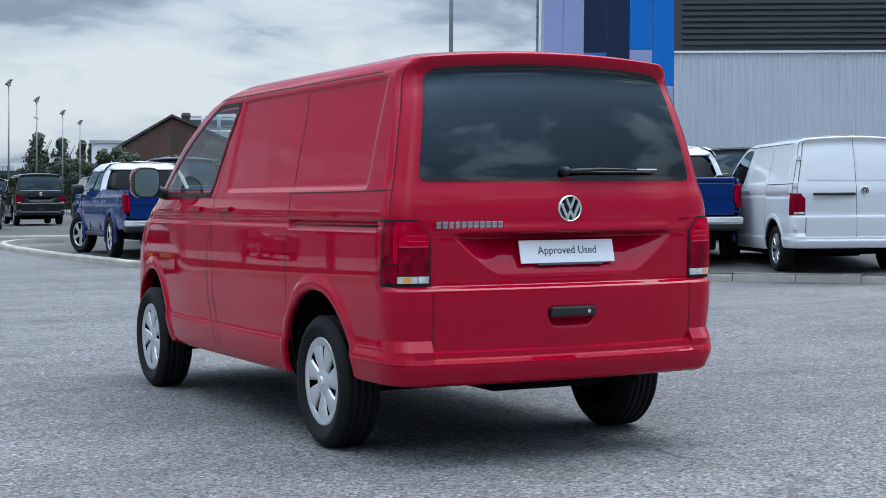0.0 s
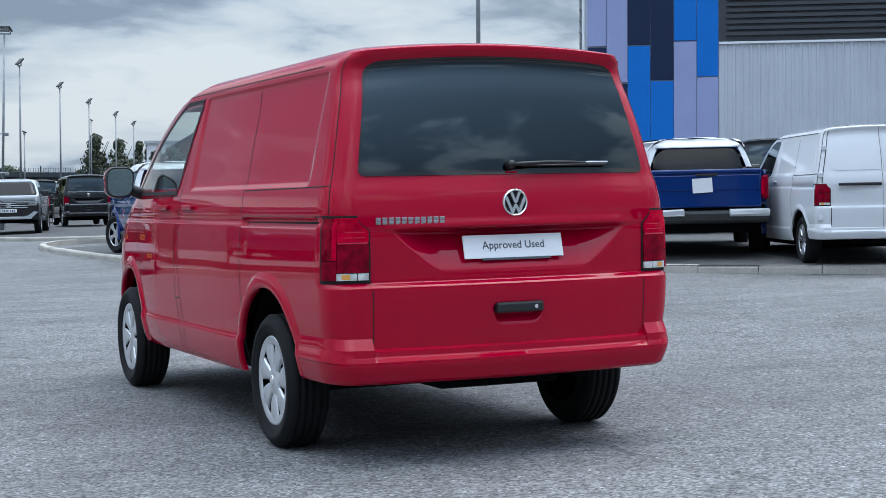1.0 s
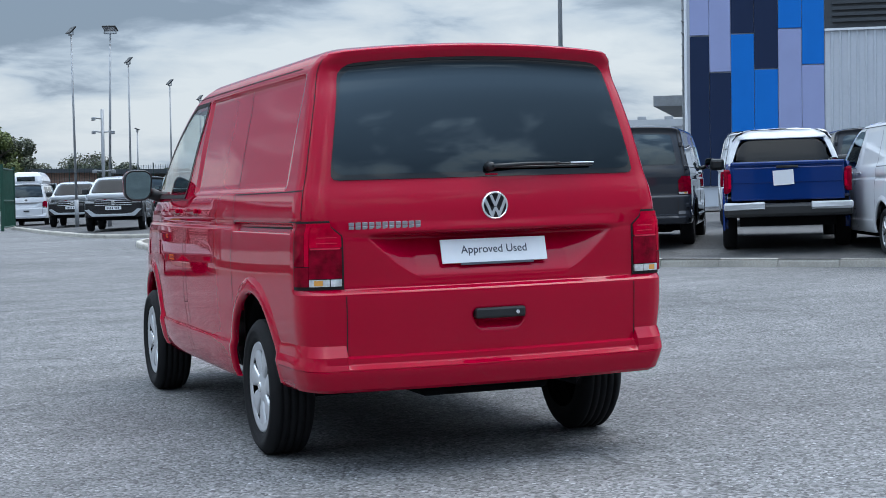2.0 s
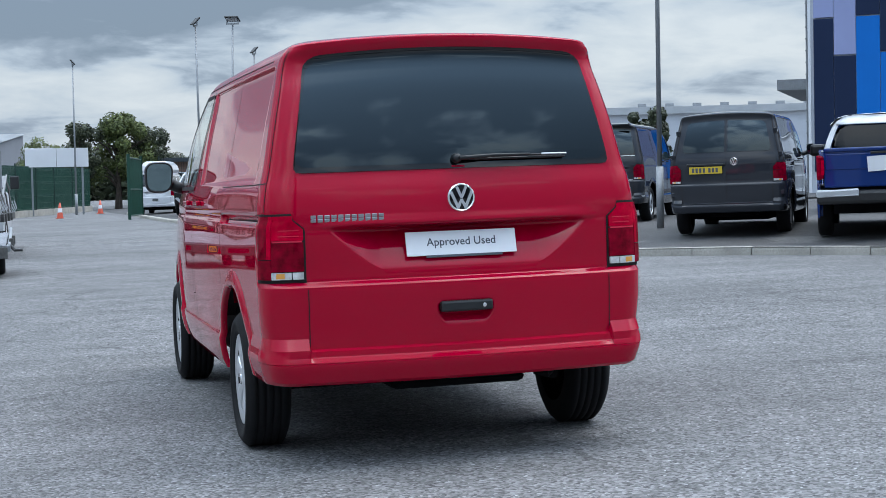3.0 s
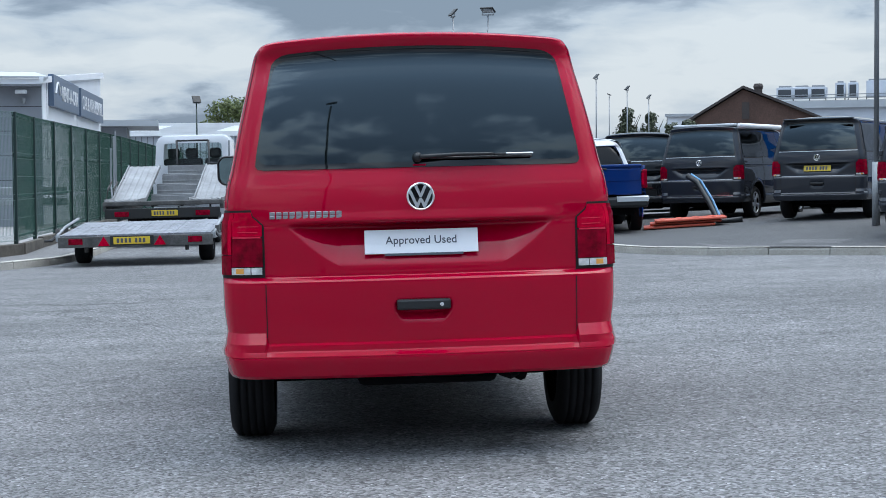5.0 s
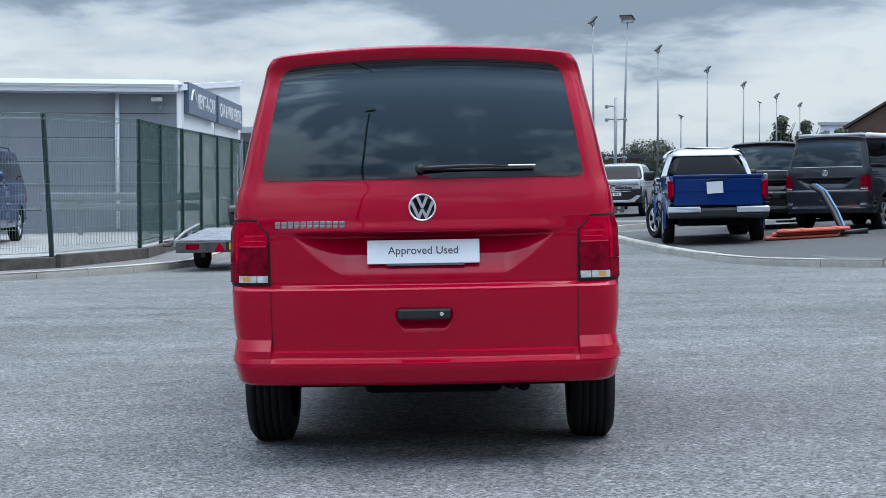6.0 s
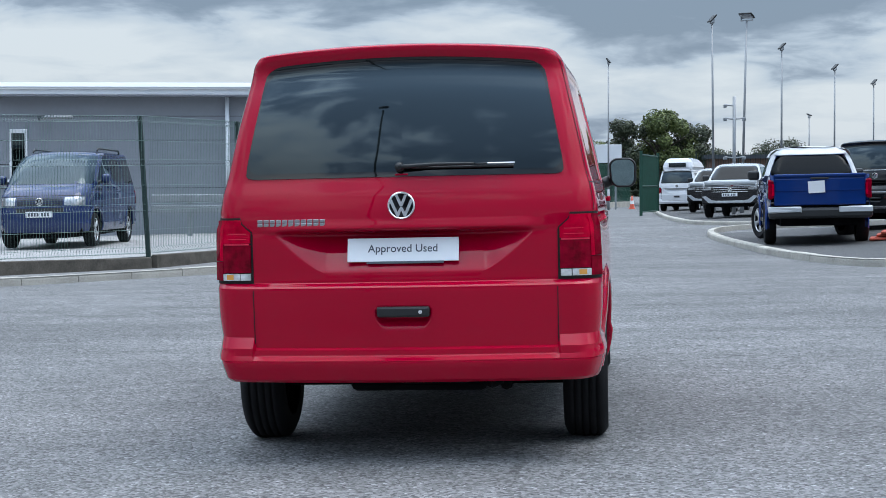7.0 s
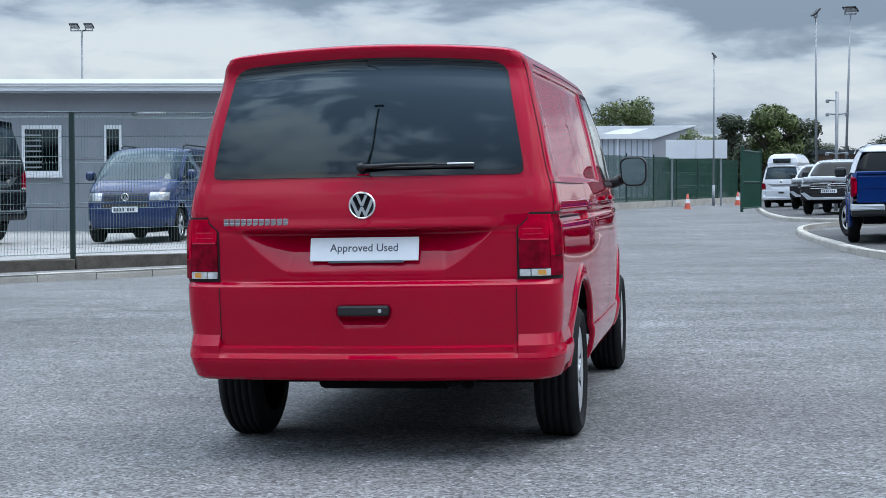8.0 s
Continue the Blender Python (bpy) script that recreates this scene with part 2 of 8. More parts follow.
def asphalt(name, base, tint=(1.0, 1.02, 1.05), stones=0.5, patch=0.12, worn=False):
    m = bpy.data.materials.new(name)
    m.use_nodes = True
    nt = m.node_tree
    b = nt.nodes["Principled BSDF"]
    tc = nt.nodes.new("ShaderNodeTexCoord")

    def tex(kind, s, **kw):
        n = nt.nodes.new(kind)
        n.inputs["Scale"].default_value = s
        for k, v in kw.items():
            n.inputs[k].default_value = v
        nt.links.new(tc.outputs["Object"], n.inputs["Vector"])
        return n

    def rng(fac, f0, f1, lo, hi):
        r = nt.nodes.new("ShaderNodeMapRange")
        for i, v in enumerate((f0, f1, lo, hi)):
            r.inputs[i + 1].default_value = v
        nt.links.new(fac, r.inputs[0])
        return r.outputs[0]

    def mul(a, c):
        n = nt.nodes.new("ShaderNodeMath")
        n.operation = "MULTIPLY"
        nt.links.new(a, n.inputs[0])
        nt.links.new(c, n.inputs[1])
        return n.outputs[0]

    vor = tex("ShaderNodeTexVoronoi", 68.0)
    sep = nt.nodes.new("ShaderNodeSeparateColor")
    nt.links.new(vor.outputs["Color"], sep.inputs[0])
    stone = rng(sep.outputs[0], 0.0, 1.0, 1 - stones, 1 + stones)
    bright = rng(sep.outputs[1], 0.92, 0.97, 1.0, 1.75)
    grit = rng(tex("ShaderNodeTexNoise", 17.0, Detail=7.0, Roughness=0.8).outputs["Fac"], 0.3, 0.7, 0.66, 1.34)
    mid = rng(tex("ShaderNodeTexNoise", 2.2, Detail=5.0, Roughness=0.65).outputs["Fac"], 0.3, 0.7, 1 - patch, 1 + patch)
    wide = rng(tex("ShaderNodeTexNoise", 0.23, Detail=3.0, Roughness=0.5).outputs["Fac"], 0.35, 0.65, 1 - patch, 1 + patch)
    f = mul(mul(mul(stone, bright), grit), mul(mid, wide))
    if worn:
        # long tyre-polished streaks and dark drips of oil
        mp = nt.nodes.new("ShaderNodeMapping")
        mp.inputs["Rotation"].default_value = (0, 0, 0.5)
        mp.inputs["Scale"].default_value = (0.22, 1.6, 1.0)
        nt.links.new(tc.outputs["Object"], mp.inputs[0])
        st = nt.nodes.new("ShaderNodeTexNoise")
        st.inputs["Scale"].default_value, st.inputs["Detail"].default_value, st.inputs["Roughness"].default_value = 0.9, 5.0, 0.6
        nt.links.new(mp.outputs[0], st.inputs["Vector"])
        f = mul(f, rng(st.outputs["Fac"], 0.35, 0.68, 0.84, 1.16))
        f = mul(f, rng(tex("ShaderNodeTexNoise", 1.1, Detail=4.0, Roughness=0.6).outputs["Fac"], 0.66, 0.74, 1.0, 0.72))
        # thin wandering cracks
        cv = tex("ShaderNodeTexVoronoi", 0.16)
        cv.feature = "DISTANCE_TO_EDGE"
        wob = nt.nodes.new("ShaderNodeTexNoise")
        wob.inputs["Scale"].default_value, wob.inputs["Detail"].default_value = 0.9, 4.0
        nt.links.new(tc.outputs["Object"], wob.inputs["Vector"])
        va = nt.nodes.new("ShaderNodeVectorMath")
        va.operation = "MULTIPLY_ADD"
        va.inputs[1].default_value = (1.6, 1.6, 0.0)
        nt.links.new(wob.outputs["Color"], va.inputs[0])
        nt.links.new(tc.outputs["Object"], va.inputs[2])
        nt.links.new(va.outputs[0], cv.inputs["Vector"])
        f = mul(f, rng(cv.outputs["Distance"], 0.0012, 0.004, 0.62, 1.0))
    v = nt.nodes.new("ShaderNodeVectorMath")
    v.operation = "SCALE"
    v.inputs[0].default_value = [base * c for c in tint]
    nt.links.new(f, v.inputs["Scale"])
    nt.links.new(v.outputs[0], b.inputs["Base Color"])
    b.inputs["Roughness"].default_value = 0.8
    bp = nt.nodes.new("ShaderNodeBump")
    bp.inputs["Strength"].default_value, bp.inputs["Distance"].default_value = 0.8, 0.006
    nt.links.new(vor.outputs["Distance"], bp.inputs["Height"])
    bp.invert = True
    nt.links.new(bp.outputs[0], b.inputs["Normal"])
    return m


M["asphalt"] = asphalt("worn_asphalt", 0.114, tint=(1.0, 1.0, 1.01), stones=0.72, patch=0.17, worn=True)
M["asphalt_lot"] = asphalt("lot_asphalt", 0.052, tint=(1.0, 1.0, 1.02))
M["pavement"] = asphalt("pavement_asphalt", 0.14, tint=(1.0, 0.98, 0.97), stones=0.3)
M["lot_edge"] = asphalt("lot_edge_asphalt", 0.088, tint=(1.0, 0.99, 0.98), stones=0.4)
M["yard"] = asphalt("yard_concrete", 0.26, tint=(1.0, 0.98, 0.96), stones=0.12)


# ---- mesh helpers ----
def mesh_object(name, verts, faces, mat, parent=None, smooth=False, normals=None, label=""):
    me = bpy.data.meshes.new(name)
    me.from_pydata([tuple(v) for v in verts], [], faces)
    me.update()
    mats = mat if isinstance(mat, (list, tuple)) else [mat]
    for m in mats:
        me.materials.append(m)
    if smooth or normals is not None:
        me.shade_smooth()
    if normals is not None:
        me.normals_split_custom_set_from_vertices([tuple(n) for n in normals])
    ob = new(name, me)
    if parent is not None:
        ob.parent = parent
    if label:
        ob["label"] = label
    return ob


def part(name, bm, mat, parent=None, label="", smooth=False):
    me = bpy.data.meshes.new(name)
    bm.to_mesh(me)
    bm.free()
    me.materials.append(mat)
    if smooth:
        me.shade_smooth()
    ob = new(name, me)
    if parent is not None:
        ob.parent = parent
    if label:
        ob["label"] = label
    return ob


def empty(name, m, label="", category="", group=""):
    ob = new(name)
    ob.empty_display_size = 0.2
    ob.matrix_world = m
    return tagged(ob, label, category, group)


def add_box(bm, x0, x1, y0, y1, z0, z1, bevel=0.0, m=None):
    r = bmesh.ops.create_cube(bm, size=1.0)
    vs = r["verts"]
    for v in vs:
        v.co = Vector((x0 + (v.co.x + 0.5) * (x1 - x0), y0 + (v.co.y + 0.5) * (y1 - y0), z0 + (v.co.z + 0.5) * (z1 - z0)))
    if bevel:
        es = list({e for v in vs for e in v.link_edges})
        rr = bmesh.ops.bevel(bm, geom=es, offset=bevel, segments=2, affect="EDGES", profile=0.5)
        vs = list({v for f in rr["faces"] for v in f.verts} | {v for v in vs if v.is_valid})
    if m is not None:
        for v in vs:
            v.co = m @ v.co
    return vs


def box(name, dims, mat, parent=None, bevel=0.0, label="", m=None):
    bm = bmesh.new()
    add_box(bm, *dims, bevel=bevel, m=m)
    return part(name, bm, mat, parent, label)


def add_tube(bm, pts, radius, sides=8, taper=None):
    pts = [Vector(p) for p in pts]
    rings = []
    for i, p in enumerate(pts):
        d = (pts[min(i + 1, len(pts) - 1)] - pts[max(i - 1, 0)]).normalized()
        a = d.cross(Vector((0, 0, 1)) if abs(d.z) < 0.9 else Vector((1, 0, 0))).normalized()
        b = d.cross(a)
        r = radius if taper is None else radius + (taper - radius) * i / (len(pts) - 1)
        rings.append([bm.verts.new(p + r * (math.cos(t) * a + math.sin(t) * b)) for t in np.linspace(0, 2 * math.pi, sides, endpoint=False)])
    for r0, r1 in zip(rings, rings[1:]):
        for i in range(sides):
            j = (i + 1) % sides
            bm.faces.new((r0[i], r0[j], r1[j], r1[i]))
    bm.faces.new(rings[0])
    bm.faces.new(rings[-1][::-1])


def tube(name, pts, radius, mat, parent=None, sides=8, taper=None, label=""):
    bm = bmesh.new()
    add_tube(bm, pts, radius, sides, taper)
    bmesh.ops.recalc_face_normals(bm, faces=bm.faces)
    return part(name, bm, mat, parent, label, smooth=sides > 6)


def add_lathe(bm, profile, sides=32, m=None):
    """Spin (radius, x) pairs about the x axis."""
    rings = []
    for r, x in profile:
        ring = []
        for t in np.linspace(0, 2 * math.pi, sides, endpoint=False):
            co = Vector((x, r * math.cos(t), r * math.sin(t)))
            ring.append(bm.verts.new(m @ co if m else co))
        rings.append(ring)
    for r0, r1 in zip(rings, rings[1:]):
        for i in range(sides):
            j = (i + 1) % sides
            bm.faces.new((r0[i], r0[j], r1[j], r1[i]))
    return rings


def add_prism(bm, outline, depth, m):
    """Extrude a 2D outline (u, v) by depth along w; m maps (u, v, w)."""
    a = [bm.verts.new(m @ Vector((u, v, 0))) for u, v in outline]
    b = [bm.verts.new(m @ Vector((u, v, depth))) for u, v in outline]
    bm.faces.new(a[::-1])
    bm.faces.new(b)
    n = len(a)
    for i in range(n):
        bm.faces.new((a[i], a[(i + 1) % n], b[(i + 1) % n], b[i]))


def text_mesh(name, words, size, mat, parent, m, depth=0.004, spacing=1.0, bold=0.0, width=None):
    cu = bpy.data.curves.new(name, "FONT")
    cu.body, cu.size, cu.extrude, cu.space_character, cu.offset = words, size, depth, spacing, bold
    cu.align_x, cu.align_y = "CENTER", "CENTER"
    tmp = new(name, cu)
    me = bpy.data.meshes.new_from_object(tmp.evaluated_get(bpy.context.evaluated_depsgraph_get()))
    bpy.data.objects.remove(tmp)
    bpy.data.curves.remove(cu)
    xs = [v.co.x for v in me.vertices]
    s = width / (max(xs) - min(xs)) if width else 1.0
    for v in me.vertices:
        v.co = m @ Vector((v.co.x * s, v.co.y, v.co.z))
    me.materials.clear()
    me.materials.append(mat)
    ob = new(name, me)
    if parent is not None:
        ob.parent = parent
    return ob


def smoothstep(a, b, x):
    t = np.clip((np.asarray(x, float) - a) / (b - a), 0, 1)
    return t * t * (3 - 2 * t)


def pchip(xs, ys):
    """A smooth curve through the given knots, without overshoot."""
    xs, ys = np.array(xs, float), np.array(ys, float)
    h, d = np.diff(xs), np.diff(ys) / np.diff(xs)
    m = np.zeros(len(xs))
    m[0], m[-1] = d[0], d[-1]
    for i in range(1, len(xs) - 1):
        if d[i - 1] * d[i] > 0:
            w1, w2 = 2 * h[i] + h[i - 1], h[i] + 2 * h[i - 1]
            m[i] = (w1 + w2) / (w1 / d[i - 1] + w2 / d[i])

    def f(x):
        x = np.clip(np.asarray(x, float), xs[0], xs[-1])
        i = np.clip(np.searchsorted(xs, x) - 1, 0, len(xs) - 2)
        t = (x - xs[i]) / h[i]
        return (1 + 2 * t) * (1 - t) ** 2 * ys[i] + t * (1 - t) ** 2 * h[i] * m[i] + t * t * (3 - 2 * t) * ys[i + 1] + t * t * (t - 1) * h[i] * m[i + 1]

    return f


def site(x, y):
    """Height of the road: the site falls gently to one side."""
    dip = 0.03 * smoothstep(10.0, 4.0, np.hypot(x, y - 1.5))
    return 0.01745 * np.clip(x, -30, 40) + 0.17 * smoothstep(14, 40, y) - dip


EAST = [(30, -14), (20, -2), (15.5, 4.0), (12.2, 8.6), (10.2, 11.2), (8.75, 13.2), (7.5, 14.35), (6.3, 15.15), (5.2, 15.75), (4.55, 17.2), (4.1, 19.8), (3.8, 23.5), (3.6, 27.5), (3.75, 30.6), (4.3, 32.6), (5.4, 33.9), (9.0, 34.6)]
EA, EB = np.array(EAST[:-1], float), np.array(EAST[1:], float)


def from_kerb(x, y):
    """Distance from the lot's kerb."""
    p, d = np.array([float(x), float(y)]), EB - EA
    t = np.clip(((p - EA) * d).sum(1) / (d * d).sum(1), 0, 1)
    return float(np.sqrt(((EA + d * t[:, None] - p) ** 2).sum(1)).min())


def lot(x, y):
    """Height of the raised parking lot, which climbs a little behind its kerb."""
    climb = float(smoothstep(0.3, 3.5, from_kerb(x, y)))
    return 0.01745 * np.clip(x, -30, 40) + 0.115 + (0.03 * float(np.clip(x - 5, 0, 5)) + 0.06 * float(smoothstep(14, 25, y))) * climb
# ---- ground ----
def grid_sheet(name, xs, ys, height, mat, label, category, kind="structure"):
    verts = [(x, y, float(height(x, y))) for y in ys for x in xs]
    n = len(xs)
    faces = [(j * n + i, j * n + i + 1, (j + 1) * n + i + 1, (j + 1) * n + i) for j in range(len(ys) - 1) for i in range(n - 1)]
    ob = mesh_object(name, verts, faces, mat, smooth=True)
    return tagged(ob, label, category, kind=kind)


GX = [-1500, -600, -250, -120, -60] + list(np.linspace(-30, 40, 71)) + [70, 120, 250, 600, 1500]
GY = [-1500, -600, -250, -100, -40] + list(np.linspace(-20, 60, 81)) + [80, 120, 250, 600, 1500]
grid_sheet("ground", GX, GY, lambda x, y: site(x, y), M["asphalt"], "worn pale grey asphalt yard with scattered light aggregate", "ground")


def fill_lot(name, outline, height, mat, label, category, step=2.0):
    """A flat-ish area bounded by an outline, cut into a grid so that it follows the fall of the site."""
    bm = bmesh.new()
    f = bm.faces.new([bm.verts.new((x, y, 0)) for x, y in outline])
    if f.normal.z < 0:
        f.normal_flip()
    lo = [min(p[i] for p in outline) for i in (0, 1)]
    hi = [max(p[i] for p in outline) for i in (0, 1)]
    for axis in (0, 1):
        for c in np.arange(lo[axis] + step, min(hi[axis], 60), step):
            co, no = Vector((0, 0, 0)), Vector((0, 0, 0))
            co[axis], no[axis] = c, 1
            bmesh.ops.bisect_plane(bm, geom=bm.verts[:] + bm.edges[:] + bm.faces[:], plane_co=co, plane_no=no)
    bmesh.ops.triangulate(bm, faces=bm.faces)
    bmesh.ops.recalc_face_normals(bm, faces=bm.faces)
    for v in bm.verts:
        v.co.z = float(height(v.co.x, v.co.y))
    if sum(f.normal.z for f in bm.faces) < 0:
        bmesh.ops.reverse_faces(bm, faces=bm.faces)
    ob = part(name, bm, mat)
    return tagged(ob, label, category, kind="structure")


def curve_points(pts, step):
    """Even steps along a rounded line through the points."""
    pts = [Vector((*p, 0)) for p in pts]
    fine = []
    for i in range(len(pts) - 1):
        p0, p1, p2, p3 = pts[max(i - 1, 0)], pts[i], pts[i + 1], pts[min(i + 2, len(pts) - 1)]
        for t in np.linspace(0, 1, 16, endpoint=False):
            fine.append(0.5 * (2 * p1 + (p2 - p0) * t + (2 * p0 - 5 * p1 + 4 * p2 - p3) * t * t + (3 * p1 - p0 - 3 * p2 + p3) * t ** 3))
    fine.append(pts[-1])
    out, need = [fine[0]], step
    for a, b in zip(fine, fine[1:]):
        seg = (b - a).length
        while seg >= need and seg > 0:
            a = a + (b - a) * (need / seg)
            seg = (b - a).length
            out.append(a.copy())
            need = step
        need -= seg
    return [(p.x, p.y) for p in out]


def kerb_line(pts, inside, label, width=0.15, height=0.12):
    """A kerb of separate stones with open joints. inside: +1 if the raised side lies to the left of the line."""
    line = curve_points(pts, 0.915)
    holder = new("kerb", bpy.data.meshes.new("kerb"))
    tagged(holder, label, "kerb", kind="structure")
    base_v, base_f = [], []
    for i, ((x0, y0), (x1, y1)) in enumerate(zip(line, line[1:])):
        d = Vector((x1 - x0, y1 - y0, 0))
        n = Vector((-d.y, d.x, 0)).normalized() * inside
        e = d.normalized() * 0.006
        rnd = random.uniform(-0.006, 0.006)
        prof = [(0.0, -0.10), (0.0, height - 0.035), (0.018, height - 0.004), (0.035, height), (width, height), (width, -0.10)]
        verts = []
        for x, y, s in ((x0, y0, 1), (x1, y1, -1)):
            z = float(site(x, y))
            for a, h in prof:
                verts.append((x + s * e.x + n.x * a, y + s * e.y + n.y * a, z + h + (rnd if h > 0 else 0)))
        k = len(prof)
        faces = [(j, j + 1, k + j + 1, k + j) if inside < 0 else (j + 1, j, k + j, k + j + 1) for j in range(k - 1)]
        faces += [tuple(range(k)), tuple(range(2 * k - 1, k - 1, -1))]
        if i < 300:
            mesh_object("kerb_stone", verts, faces, M["concrete"], holder)
    return line


east_line = kerb_line(EAST, -1, "pale concrete kerb stones edging the parking lot")
FAR_KERB = [(9.0, 36.6), (5.6, 36.9), (4.2, 38.2), (3.75, 41.5), (3.6, 48), (3.7, 58), (3.9, 70)]
far_line = kerb_line(FAR_KERB, -1, "pale concrete kerb stones beside the gate road")
WEST = [(-22, 3.5), (-14, 9.6), (-10, 12.7), (-8.2, 14.1), (-7.1, 15.1), (-6.2, 16.0), (-5.2, 17.1), (-4.5, 18.4), (-4.25, 20.5), (-4.15, 26), (-4.1, 36), (-4.0, 50), (-3.9, 64)]
west_line = kerb_line(WEST, 1, "pale concrete kerb stones along the fence side")

fill_lot("lot_pavement", east_line + [(60, 34.6), (60, -14)], lambda x, y: lot(x, y) + 0.001, M["asphalt_lot"], "dark grey tarmac parking lot behind the kerb", "pavement")
fill_lot("far_lot_pavement", far_line + [(4.2, 120), (90, 120), (90, 36.6)], lambda x, y: lot(x, y), M["asphalt_lot"], "dark grey tarmac lot beyond the side entrance", "pavement", step=5.0)
fill_lot("west_pavement", west_line + [(-6.0, 64), (-6.0, 30), (-5.7, 21.0), (-6.5, 18.0), (-8.5, 15.9), (-11, 13.9), (-23, 4.8)], lambda x, y: site(x, y) + 0.115, M["pavement"], "narrow grey tarmac pavement below the fence", "pavement")
YARD = [(-5.75, 64), (-5.6, 30), (-5.45, 21.0), (-6.3, 17.75), (-8.3, 15.65), (-10.8, 13.6), (-23, 4.4), (-80, 4.4), (-80, 64)]
fill_lot("yard_pavement", YARD, lambda x, y: 0.01745 * max(x, -12) + 0.29 + 0.1 * float(smoothstep(14, 40, y)), M["yard"], "pale concrete yard behind the mesh fence", "pavement")

# a paler strip of footway runs behind the kerb
strip_v = []
near = [p for p in east_line if 5.3 < p[0] < 19]
for (x0, y0), (x1, y1) in zip(near, near[1:]):
    d = Vector((x1 - x0, y1 - y0, 0)).normalized()
    for k in (0.15, 0.6, 1.1, 1.75):
        x, y = x0 - d.y * -k, y0 + d.x * -k
        strip_v.append((x, y, float(lot(x, y)) + 0.007))
strip_f = [(4 * i + j, 4 * i + 4 + j, 4 * i + 5 + j, 4 * i + 1 + j) for i in range(len(strip_v) // 4 - 1) for j in range(3)]
tagged(mesh_object("footway", strip_v, strip_f, M["lot_edge"]), "paler tarmac footway strip behind the kerb", "pavement", kind="structure")

# painted give-way line across the road
box("road_marking", (-4.0, 3.4, 29.32, 29.42, 0.0, 0.004), M["worn_line"], m=Matrix.Translation((0, 0, float(site(0, 29.4)) + 0.001)) @ Matrix.Shear("XZ", 4, (0, 0)) @ Matrix.Rotation(-0.01745, 4, "Y"))
tagged(bpy.data.objects["road_marking"], "worn white line painted across the asphalt", "road marking", kind="structure")
